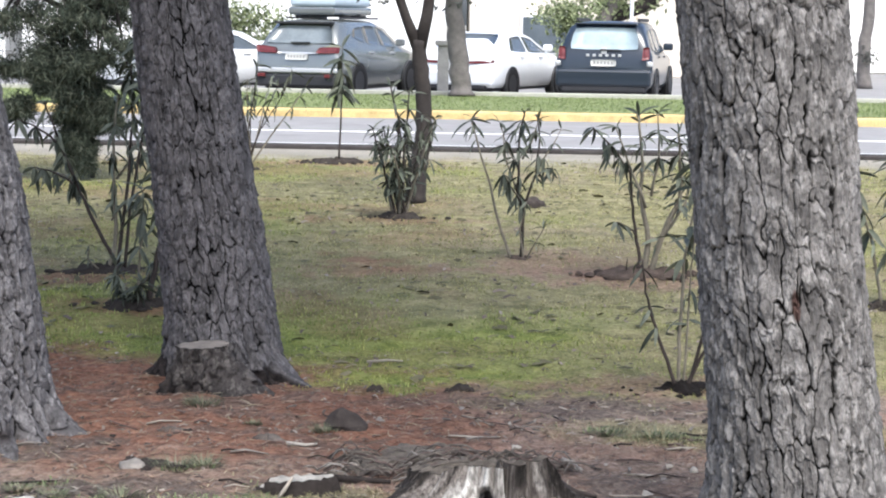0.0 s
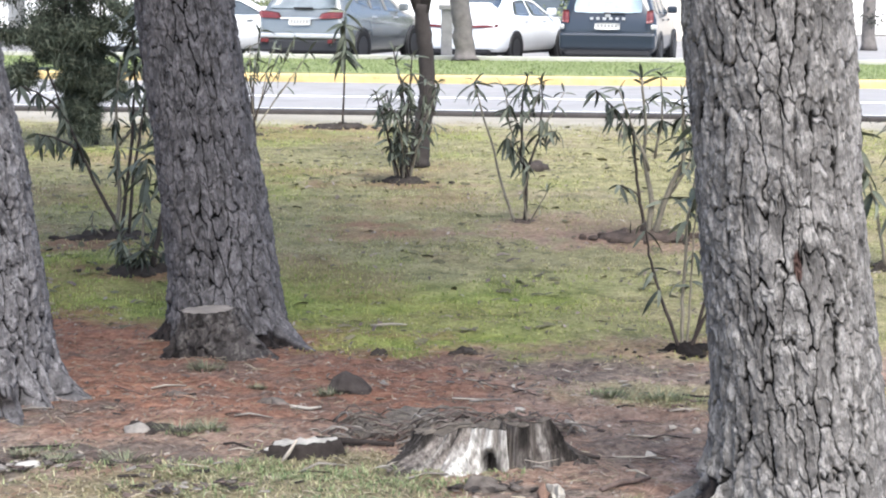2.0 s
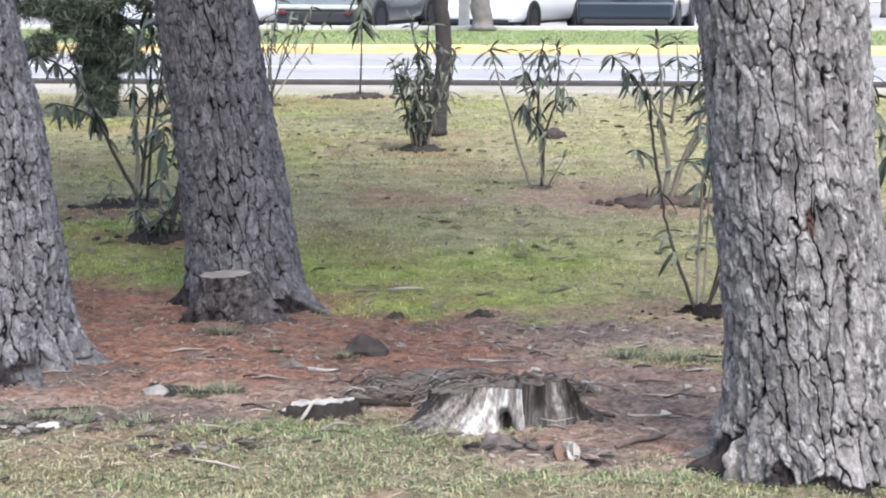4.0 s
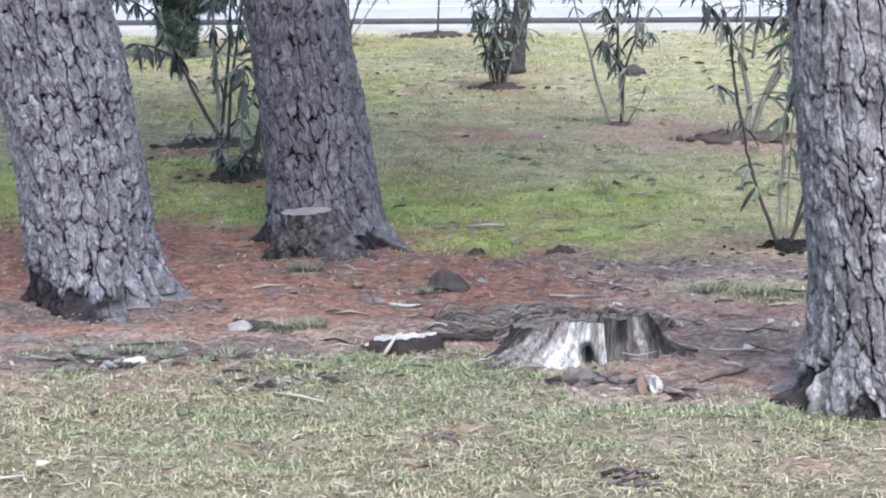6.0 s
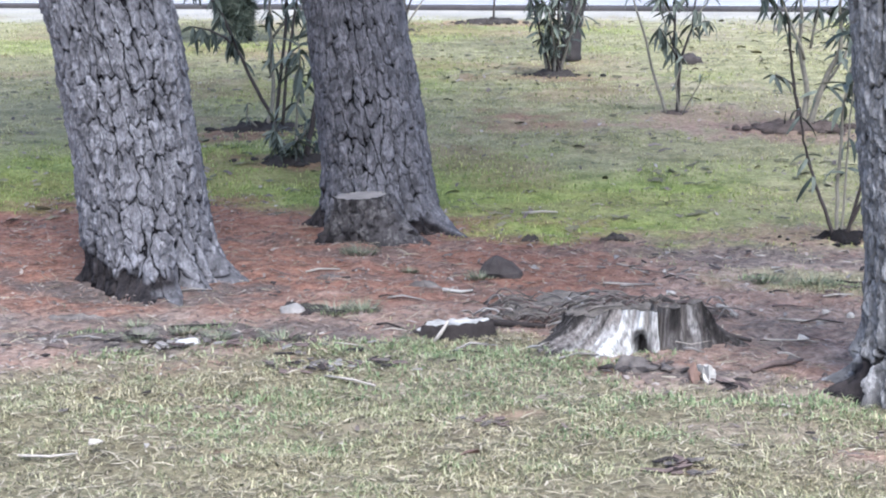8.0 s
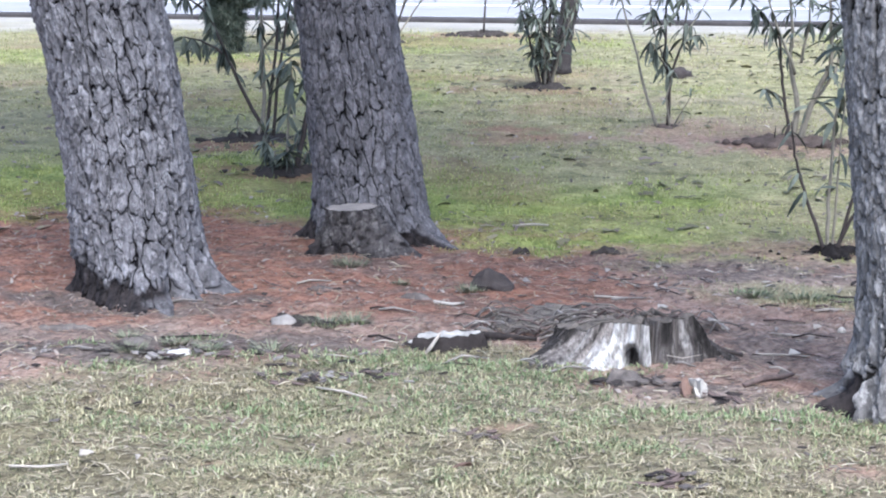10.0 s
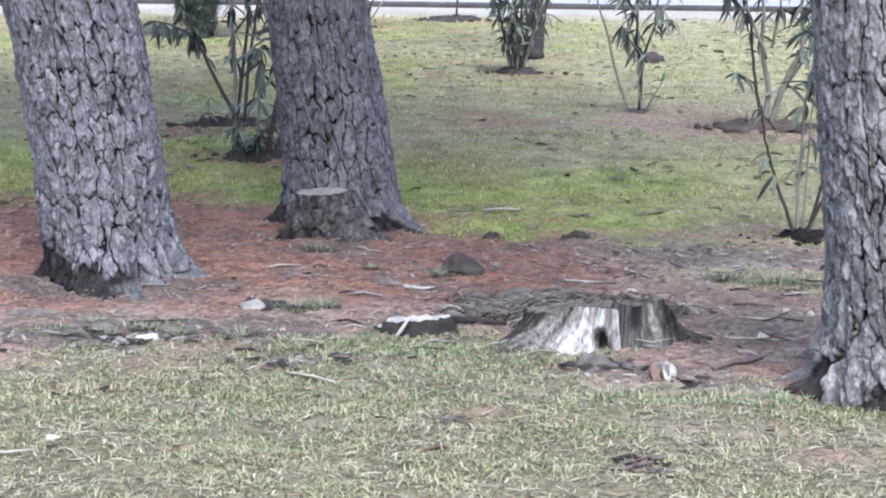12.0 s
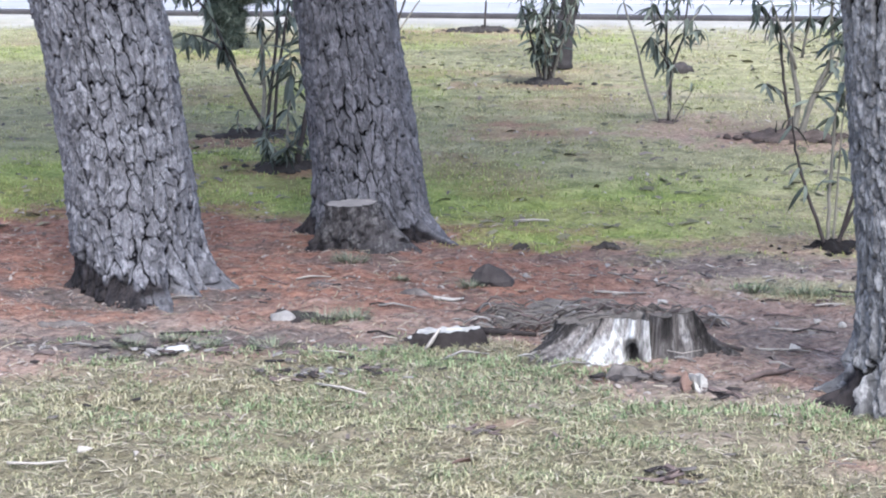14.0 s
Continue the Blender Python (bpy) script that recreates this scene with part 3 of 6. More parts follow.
    for ang, wide, high in stain_shades:
        d = np.abs((T - ang + math.pi) % (2 * math.pi) - math.pi) / wide
        foot_dark = np.maximum(foot_dark, smooth(0.18, -0.12, Z / high - 1 + d ** 1.4 + (fbm(U * 30, Z * 20, seed + 90, 3, 30) - 0.5) * 0.9 + 0.25 * (own2 - 0.5)))
    grow = grow * (1 + 2.2 * (fbm(U * 34, Z * 7, seed + 97, 3, 34) - 0.5))
    R = rad + grow + ridge + depth * (relief - 0.66) - 0.018 * foot_dark
    v = np.stack([cx + R * np.cos(T), cy + R * np.sin(T), Z], -1).reshape(-1, 3)
    scar = np.zeros_like(Z)
    for ang, z, wide, high in scars:
        scar = np.maximum(scar, smooth(1.15, 0.75, np.hypot((T - ang) / wide, (Z - z) / high) + (fbm(U * 60, Z * 40, seed + 95, 3, 60) - 0.5) * 0.6))
    return mesh_of("trunk", v, grid_faces(len(zs), na, True), None, True, [], {"relief": np.clip(relief, 0, 1), "stain_shade": foot_dark, "scar": scar})


def needle_crown(name, clumps, seed, per=60, length=0.16, width=0.006, droop=0.35):
    """A crown of many needle tufts; clumps are (x, y, z, spread)."""
    rng = np.random.default_rng(seed)
    verts, faces = [], []
    for x, y, z, s in clumps:
        c = rng.normal(0, s * 0.5, (per, 3)) * (1, 1, 0.6) + (x, y, z)
        d = rng.normal(0, 1, (per, 3))
        d[:, 2] -= droop
        d /= np.linalg.norm(d, axis=1)[:, None]
        w = np.cross(d, rng.normal(0, 1, (per, 3)))
        w *= (width / np.linalg.norm(w, axis=1))[:, None]
        ln = length * rng.uniform(0.6, 1.3, (per, 1))
        b = len(verts)
        verts += np.stack([c - w, c + w, c + d * ln], 1).reshape(-1, 3).tolist()
        faces += [(b + 3 * k, b + 3 * k + 1, b + 3 * k + 2) for k in range(per)]
    return mesh_of(name, verts, faces, M_NEEDLE_GREEN, False)


def pine(at_label, profile, material, na, z_top, dz, seed, depth, cell, roots, stain_shades, crown_seed, crackle=0.2, scars=()):
    x, y = profile[0][1], profile[0][2]
    t = thing("pine_tree", (x, y, 0), at_label, "tree", "pine trees")
    local = [(z, px - x, py - y, r) for z, px, py, r in profile]
    me = pine_trunk(local, na, z_top, dz, seed, depth, cell, roots, stain_shades, crackle, scars)
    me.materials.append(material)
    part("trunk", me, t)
    rng = random.Random(crown_seed)
    top = local[-1]
    clumps = []
    for k in range(16):
        h = rng.uniform(5.2, 8.6)
        a = k * 2.4 + rng.uniform(-0.3, 0.3)
        reach = rng.uniform(1.6, 3.4) * (1.1 - (h - 5) / 6)
        ax, ay = np.interp(h, [p[0] for p in local], [p[1] for p in local]), np.interp(h, [p[0] for p in local], [p[2] for p in local])
        pts = [(ax + math.cos(a) * reach * q, ay + math.sin(a) * reach * q, h + 0.9 * q - 0.35 * q * q) for q in (0, 0.35, 0.7, 1.0)]
        v, f = tube(pts, [0.06, 0.045, 0.03, 0.012], 7)
        part("limb", mesh_of("limb", v, f, material), t)
        for q in (0.55, 0.75, 0.9, 1.05):
            clumps.append((ax + math.cos(a) * reach * q + rng.uniform(-0.2, 0.2), ay + math.sin(a) * reach * q + rng.uniform(-0.2, 0.2), h + 0.75 * q + rng.uniform(-0.1, 0.25), 0.75))
    clumps += [(top[1] + rng.uniform(-0.4, 0.4), top[2] + rng.uniform(-0.4, 0.4), 8.7 + rng.uniform(0, 0.8), 0.6) for _ in range(6)]
    part("crown", needle_crown("crown", clumps, crown_seed, 330, 0.26, 0.018), t, "dark green needles")
    return t


pine("mature pine trunk with pale grey furrowed bark, roots in thin grass",
     [(-0.06, 1.045, 4.86, 0.255), (0.10, 1.035, 4.86, 0.240), (0.48, 0.990, 4.86, 0.236), (0.95, 0.933, 4.86, 0.228), (1.42, 0.884, 4.86, 0.238), (3.0, 0.71, 4.86, 0.22), (9.0, -0.1, 4.95, 0.06)],
     M_BARK_R, 440, 1.75, 0.0030, 11, 0.025, (0.052, 0.19), [(math.pi * 0.92, 0.20, 0.10, 0.22), (math.pi * 1.03, 0.20, 0.11, 0.13), (math.pi * 1.12, 0.10, 0.13, 0.07), (math.pi * 1.19, 0.06, 0.12, 0.07), (math.pi * 1.28, 0.05, 0.10, 0.2), (math.pi * 1.55, 0.08, 0.1, 0.35), (0.1, 0.12, 0.12, 0.4)],
     [(math.pi * 1.02, 0.3, 0.17), (math.pi * 1.1, 0.12, 0.08), (math.pi * 1.3, 0.22, 0.09), (math.pi * 1.5, 0.6, 0.05)], 71, 0.5, [(4.68, 0.757, 0.05, 0.05)])
pine("mature pine trunk with lilac-grey plated bark on needle litter",
     [(-0.06, -1.672, 6.27, 0.264), (0.05, -1.667, 6.27, 0.254), (0.21, -1.677, 6.27, 0.244), (0.42, -1.692, 6.27, 0.238), (0.64, -1.72, 6.27, 0.235), (0.85, -1.747, 6.27, 0.237), (1.05, -1.792, 6.27, 0.235), (3.0, -2.15, 6.3, 0.2), (9.0, -3.1, 6.4, 0.06)],
     M_BARK_L, 400, 1.75, 0.0036, 23, 0.028, (0.052, 0.15), [(math.pi * 1.62, 0.15, 0.07, 0.6), (math.pi * 1.05, 0.03, 0.05, 0.4), (math.pi * 1.94, 0.075, 0.10, 0.5)],
     [(math.pi * 1.15, 1.75, 0.14)], 72, 0.6)
pine("mature pine trunk with dark brown plated bark and flaring roots",
     [(-0.06, -0.925, 7.32, 0.262), (0.06, -0.925, 7.32, 0.252), (0.26, -0.935, 7.32, 0.238), (0.5, -0.965, 7.32, 0.231), (0.865, -1.015, 7.32, 0.215), (1.22, -1.065, 7.32, 0.211), (1.57, -1.108, 7.32, 0.203), (3.0, -1.3, 7.35, 0.18), (9.0, -2.0, 7.5, 0.06)],
     M_BARK_M, 360, 1.8, 0.0042, 37, 0.027, (0.052, 0.14), [(math.pi * 1.05, 0.07, 0.08, 0.35), (math.pi * 1.78, 0.11, 0.13, 0.42), (math.pi * 1.6, 0.12, 0.09, 0.5)],
     [(math.pi * 1.08, 0.4, 0.2), (math.pi * 1.72, 0.35, 0.09)], 73, 0.6)

# ---- across the road ----
FAR_Z = 0.12
band("kerb_yellow", 27.95, 28.15, -0.3, 0.09, M_KERB_YELLOW, "yellow painted concrete kerb along the road", "kerb", bevel=0.03)
band("verge", 28.15, 33.6, -0.3, FAR_Z - 0.02, M_VERGE_SOIL, "green grass verge between road and car park", "verge")
PARK_Z = -0.08
band("kerb_car_park", 33.6, 33.8, -0.3, FAR_Z + 0.06, M_KERB_GREY, "pale concrete kerb of the car park", "kerb", bevel=0.02)
band("car_park", 33.8, 62.0, -0.3, PARK_Z, M_ROAD, "grey asphalt car park", "car park")


def block(parent, name, size, at, m, bevel=0.02, label=""):
    return part(name, moved(slab(size, bevel), pose(*at)), parent, label, m)


def house(at, size, m, label, windows, door=None):
    h = thing("house", at, label, "house")
    block(h, "wall", size, (0, 0, 0), m, 0.03)
    block(h, "roof", (size[0] + 0.6, size[1] + 0.6, 0.3), (0, 0, size[2]), M_ROOF, 0.05)
    for x, z, w, hh in windows:
        f = block(h, "window", (w + 0.2, 0.16, hh + 0.2), (x, -size[1] / 2, z), M_METAL_POST, 0.02)
        block(f, "pane", (w, 0.1, hh), (x, -size[1] / 2 - 0.05, z + 0.1), M_WINDOW, 0)
    return h


house((-6.5, 58, PARK_Z), (13.0, 8, 6.0), M_WALL_WHITE, "white rendered building behind the parked cars", [(-4.5, 3.2, 1.6, 1.2), (0, 3.2, 1.6, 1.2), (4, 3.2, 1.6, 1.2)])
house((6.2, 57, PARK_Z), (11.0, 8, 5.5), M_WALL_BEIGE, "beige rendered building with a dark window", [(-3.1, 0.6, 1.6, 1.05), (3, 3.0, 1.6, 1.2)])
house((20.5, 66, PARK_Z), (16.0, 8, 6.5), M_WALL_WHITE, "white rendered building beyond the car park", [(-3, 3.4, 1.8, 1.2), (3, 3.4, 1.8, 1.2)])
house((-22, 60, PARK_Z), (16.0, 8, 6.5), M_WALL_WHITE, "white rendered building beyond the street trees", [(3, 3.4, 1.8, 1.2), (-3, 3.4, 1.8, 1.2)])


def far_trunk(name, pts, radii, label, group="street trees", m=None, leaf_clumps=None, seed=1):
    x, y, z = pts[0]
    t = thing(name, (x, y, z), label, "tree", group)
    rng = random.Random(seed)
    fine, rad = [], []
    for k in range(len(pts) - 1):
        for s in range(5):
            q = s / 5
            fine.append([pts[k][i] * (1 - q) + pts[k + 1][i] * q - pts[0][i] + rng.uniform(-1, 1) * radii[k] * 0.1 for i in range(3)])
            rad.append((radii[k] * (1 - q) + radii[k + 1] * q) * rng.uniform(0.93, 1.07))
    fine.append([pts[-1][i] - pts[0][i] for i in range(3)])
    rad.append(radii[-1])
    rad[0] *= 1.25
    v, f = tube(fine, rad, 14)
    part("trunk", mesh_of("trunk", v, f, m or M_BARK_FAR), t)
    return t


def limb(t, pts, radii, m=None):
    o = t.matrix_world.translation
    v, f = tube([[p[i] - o[i] for i in range(3)] for p in pts], radii, 9)
    return part("limb", mesh_of("limb", v, f, m or M_BARK_FAR), t)


def leaf_cloud(t, name, clumps, seed, m, per=150, length=0.09, width=0.028):
    """A crown of small flat leaves round the given clump centres, in world metres."""
    rng = np.random.default_rng(seed)
    o = np.array(t.matrix_world.translation)
    verts, faces = [], []
    for x, y, z, s in clumps:
        c = rng.normal(0, s * 0.45, (per, 3)) * (1, 1, 0.8) + (x, y, z) - o
        d = rng.normal(0, 1, (per, 3))
        d /= np.linalg.norm(d, axis=1)[:, None]
        w = np.cross(d, rng.normal(0, 1, (per, 3)))
        w *= (width / np.linalg.norm(w, axis=1))[:, None]
        ln = length * rng.uniform(0.6, 1.3, (per, 1))
        b = len(verts)
        verts += np.stack([c, c + d * ln * 0.5 + w, c + d * ln, c + d * ln * 0.5 - w], 1).reshape(-1, 3).tolist()
        faces += [(b + 4 * k, b + 4 * k + 1, b + 4 * k + 2, b + 4 * k + 3) for k in range(per)]
    return part(name, mesh_of(name, verts, faces, m, False), t)


M_FAR_LEAF = island_mat("far_leaves", [(0.0, (0.09, 0.11, 0.05)), (0.6, (0.19, 0.23, 0.11)), (1.0, (0.34, 0.37, 0.21))], 0.6, None, 0.2)
M_DARK_LEAF = island_mat("dark_leaves", [(0.0, (0.03, 0.035, 0.03)), (1.0, (0.10, 0.10, 0.085))], 0.6)

# a young park tree behind the middle bush
t = far_trunk("young_tree", [(-0.235, 14.55, 0.0), (-0.225, 14.55, 0.28), (-0.165, 14.55, 0.60), (-0.18, 14.55, 0.89), (-0.21, 14.55, 1.15), (-0.225, 14.55, 1.34)], [0.086, 0.078, 0.072, 0.066, 0.062, 0.064], "young forked street tree with dark curved trunk on the lawn", seed=4)
limb(t, [(-0.23, 14.55, 1.28), (-0.33, 14.55, 1.52), (-0.41, 14.55, 1.75), (-0.7, 14.5, 3.0)], [0.055, 0.042, 0.04, 0.02])
limb(t, [(-0.22, 14.55, 1.28), (-0.16, 14.56, 1.55), (-0.13, 14.55, 1.8), (0.3, 14.6, 3.2)], [0.058, 0.05, 0.045, 0.02])
leaf_cloud(t, "low_leaves", [(-0.52, 14.5, 1.76, 0.16), (-0.62, 14.5, 1.8, 0.16), (-0.42, 14.5, 1.8, 0.12)], 30, M_DARK_LEAF, 90, 0.05, 0.014)
leaf_cloud(t, "crown", [(-0.7 + 0.3 * k % 1.2, 14.4 + 0.1 * k, 2.6 + 0.22 * k, 0.5) for k in range(6)], 31, M_DARK_LEAF, 220)
# street trees by the car park
t = far_trunk("street_tree", [(0.30, 33.3, FAR_Z - 0.02), (0.26, 33.3, 0.7), (0.18, 33.3, 1.4), (0.10, 33.3, 2.2), (0.0, 33.3, 4.5)], [0.21, 0.18, 0.17, 0.16, 0.1], "grey street tree trunk on the verge", m=M_BARK_STREET, seed=5)
leaf_cloud(t, "crown", [(0.5 * math.sin(k * 2.4), 32.4 + 0.5 * math.cos(k * 2.4), 2.3 + 0.35 * k, 0.7) for k in range(8)], 32, M_DARK_LEAF, 200, 0.14, 0.04)
t = far_trunk("street_tree", [(4.0, 44, PARK_Z), (3.9, 44, 1.4), (4.2, 44, 2.2), (4.6, 44, 4.5)], [0.28, 0.24, 0.22, 0.1], "grey street tree with pale leaves beyond the cars", m=M_BARK_STREET, seed=6)
limb(t, [(3.9, 44, 1.6), (5.0, 44, 2.0), (6.0, 44, 2.9)], [0.2, 0.17, 0.1])
leaf_cloud(t, "crown", [(3.0 + 0.7 * (k % 4), 43.6 + 0.2 * (k % 3), 1.9 + 0.25 * (k % 5), 0.55) for k in range(12)], 33, M_FAR_LEAF, 85, 0.16, 0.045)
t = far_trunk("street_tree", [(10.95, 46, PARK_Z), (10.9, 46, 0.9), (11.0, 46, 1.8), (11.05, 46, 4.5)], [0.2, 0.17, 0.15, 0.08], "slim street tree trunk beyond the far lawn", m=M_BARK_STREET, seed=7)
leaf_cloud(t, "crown", [(11 + 0.5 * math.sin(k * 2.4), 46 + 0.5 * math.cos(k * 2.4), 3.0 + 0.3 * k, 0.6) for k in range(7)], 36, M_FAR_LEAF, 150, 0.14, 0.04)
leaf_cloud(t, "ivy", [(10.95, 45.8, 0.75, 0.3)], 37, M_DARK_LEAF, 120, 0.1, 0.03)

for at, label, seed, spread in (((-4.6, 43, PARK_Z), "rounded bright green shrub beside parked cars", 34, 0.8), ((2.9, 42.5, PARK_Z), "loose green shrub between parked cars", 35, 0.7)):
    s = thing("shrub", at, label, "shrub", "shrubs by the car park")
    v, f = tube([(0, 0, 0), (0.05, 0, 0.5), (0, 0.05, 1.1)], [0.06, 0.05, 0.03], 8)
    part("stem", mesh_of("stem", v, f, M_BARK_FAR), s)
    rng = random.Random(seed)
    leaf_cloud(s, "crown", [(at[0] + rng.uniform(-1, 1) * spread, at[1] + rng.uniform(-0.5, 0.5), at[2] + rng.uniform(0.35, 1.9), 0.45) for _ in range(16)], seed, M_FAR_LEAF, 170, 0.12, 0.035)

p = thing("gate_post", (-0.05, 34.3, PARK_Z), "weathered stone post beside the street tree", "post")
block(p, "base", (0.34, 0.34, 0.12), (0, 0, 0), M_STUCCO)
block(p, "shaft", (0.22, 0.22, 1.0), (0, 0, 0.12), M_STUCCO)
block(p, "cap", (0.32, 0.32, 0.1), (0, 0, 1.12), M_STUCCO)
v, f = tube([(0, 0, 0), (0, 0, 1.5), (0, 0, 4.5)], [0.05, 0.045, 0.035], 10)
tagged(part("lamp_post", mesh_of("lamp_post", v, f, M_METAL_POST)), "slim white metal lamp post beyond the cars", "lamp post").location = (4.35, 41.5, PARK_Z)


# ---- parked cars ----
def car_body(st, half_low):
    """Lofts a car body; stations are (y, sill, shoulder z, roof z, half width at shoulder, half width at roof)."""
    verts, rows = [], []
    for y, sill, sh, roof, w, rw in st:
        ring = [(w * 0.90, sill), (w * 0.985, sill + 0.10), (w, (sill + sh) * 0.52), (w * 0.985, sh - 0.05), (w * 0.955, sh)]
        ring += [(w * 0.955 * (1 - q) + rw * q, sh + (roof - sh) * q) for q in (0.35, 0.7)] + [(rw, roof - 0.06 * min(1, (roof - sh) * 2)), (rw * 0.86, roof - 0.012), (rw * 0.45, roof + 0.012)]
        full = [(x, z) for x, z in ring] + [(-x, z) for x, z in ring[::-1]]
        verts += [(x, y, z) for x, z in full]
    n = len(ring) * 2
    faces = grid_faces(len(st), n, True) + [tuple(range(n))[::-1], tuple(range((len(st) - 1) * n, len(st) * n))]
    return verts, faces


def panel(corners, bulge=0.0, cols=6, rows=5, thick=0.012, out=(0, -1, 0)):
    """A slightly domed pane with rounded corners and thickness, from four corners."""
    a, b, c, d = (Vector(p) for p in corners)
    o = Vector(out)
    verts = []
    for r in range(rows):
        for k in range(cols):
            u, v = k / (cols - 1), r / (rows - 1)
            uu, vv = 0.5 + (u - 0.5) * (1 - 0.05 * (abs(v - 0.5) * 2) ** 4), 0.5 + (v - 0.5) * (1 - 0.08 * (abs(u - 0.5) * 2) ** 4)
            p = (a * (1 - uu) + b * uu) * (1 - vv) + (d * (1 - uu) + c * uu) * vv
            verts.append(p + o * bulge * (1 - (2 * u - 1) ** 2) * (1 - (2 * v - 1) ** 2) * 1.0)
    n = len(verts)
    verts += [p - o * thick for p in verts]
    g = grid_faces(rows, cols)
    rim = list(range(cols)) + [r * cols + cols - 1 for r in range(1, rows)] + [(rows - 1) * cols + k for k in range(cols - 2, -1, -1)] + [r * cols for r in range(rows - 2, 0, -1)]
    faces = g + [tuple(i + n for i in q[::-1]) for q in g] + [(rim[k], rim[(k + 1) % len(rim)], rim[(k + 1) % len(rim)] + n, rim[k] + n) for k in range(len(rim))]
    return [tuple(v) for v in verts], faces


def wheel(c, x, y, r):
    o = 1 if x > 0 else -1
    prof = [(0.0, r * 0.62), (0.0, r * 0.92), (0.03, r), (0.19, r), (0.22, r * 0.92), (0.22, r * 0.62)]
    def ring(pr, name, parent, m, label=""):
        n = 24
        verts = [(x - o * dx, y + rr * math.cos(2 * math.pi * k / n), r + rr * math.sin(2 * math.pi * k / n)) for dx, rr in pr for k in range(n)]
        faces = grid_faces(len(pr), n, True) + [tuple(range(n)), tuple(range((len(pr) - 1) * n, len(pr) * n))[::-1]]
        return part(name, mesh_of(name, verts, faces, m), parent, label)
    w = part("wheel", mesh_of("wheel", *tube([(x - o * 0.2, y, r), (x - o * 0.05, y, r)], [r * 0.3, r * 0.3], 16), M_TRIM_BLACK), c)
    n = 24
    verts = [(x - o * dx, y + rr * math.cos(2 * math.pi * k / n), r + rr * math.sin(2 * math.pi * k / n)) for dx, rr in prof for k in range(n)]
    part("tyre", mesh_of("tyre", verts, grid_faces(len(prof), n, True), M_RUBBER), w)
    bm = bmesh.new()
    for k in range(5):
        b = slab((0.03, r * 0.22, r * 0.62), 0.008)
        moved(b, pose(x - o * 0.03, y, r) @ pose(0, 0, 0, 72 * k + 10, 0, 0))
        tmp = bpy.data.meshes.new("spoke")
        b.to_mesh(tmp)
        b.free()
        bm.from_mesh(tmp)
        bpy.data.meshes.remove(tmp)
    verts = [(x - o * dx, y + rr * math.cos(2 * math.pi * k / n), r + rr * math.sin(2 * math.pi * k / n)) for dx, rr in ((0.02, r * 0.55), (0.02, r * 0.64), (0.06, r * 0.64)) for k in range(n)]
    tmp = mesh_of("rim", verts, grid_faces(3, n, True), M_RIM)
    bm.from_mesh(tmp)
    bpy.data.meshes.remove(tmp)
    part("rim", bm, w, "silver alloy rim", M_RIM)
    return w


def arch(c, x, y, r, m):
    o = 1 if x > 0 else -1
    pts, n = [], 14
    verts = []
    for k in range(n + 1):
        a = math.pi * (k / n) * 1.08 - 0.12
        for rr, dx in ((r * 0.98, 0.02), (r * 0.98, -0.004), (r * 1.10, -0.004), (r * 1.12, 0.02)):
            verts.append((x - o * dx, y + rr * math.cos(a), r + rr * math.sin(a)))
    part("wheel_arch", mesh_of("wheel_arch", verts, grid_faces(n + 1, 4, True), m), c)
    v, f = tube([(x - o * 0.06, y, r), (x + o * 0.002, y, r)], [r * 1.07, r * 1.07], 24)
    part("wheel_well", mesh_of("wheel_well", v, f, M_TRIM_BLACK, False), c)


def side_x(st, y, z):
    """Half width of the body at a station y and height z."""
    cols = list(zip(*st))
    sill, sh, roof, w, rw = (np.interp(y, cols[0], cols[k]) for k in range(1, 6))
    if z <= sh:
        return w * np.interp(z, [sill, sill + 0.1, (sill + sh) * 0.52, sh - 0.05, sh], [0.90, 0.985, 1, 0.985, 0.955])
    q = (z - sh) / max(roof - sh, 0.01)
    return w * 0.955 * (1 - q) + rw * q


def side_pane(c, st, pts, sgn, name, m, off=0.012, parent=None):
    cor = [(sgn * (side_x(st, y, z) + off), y, z) for y, z in pts]
    v, f = panel(cor, 0.004, out=(sgn, 0, 0))
    return part(name, mesh_of(name, v, f, m), parent or c)


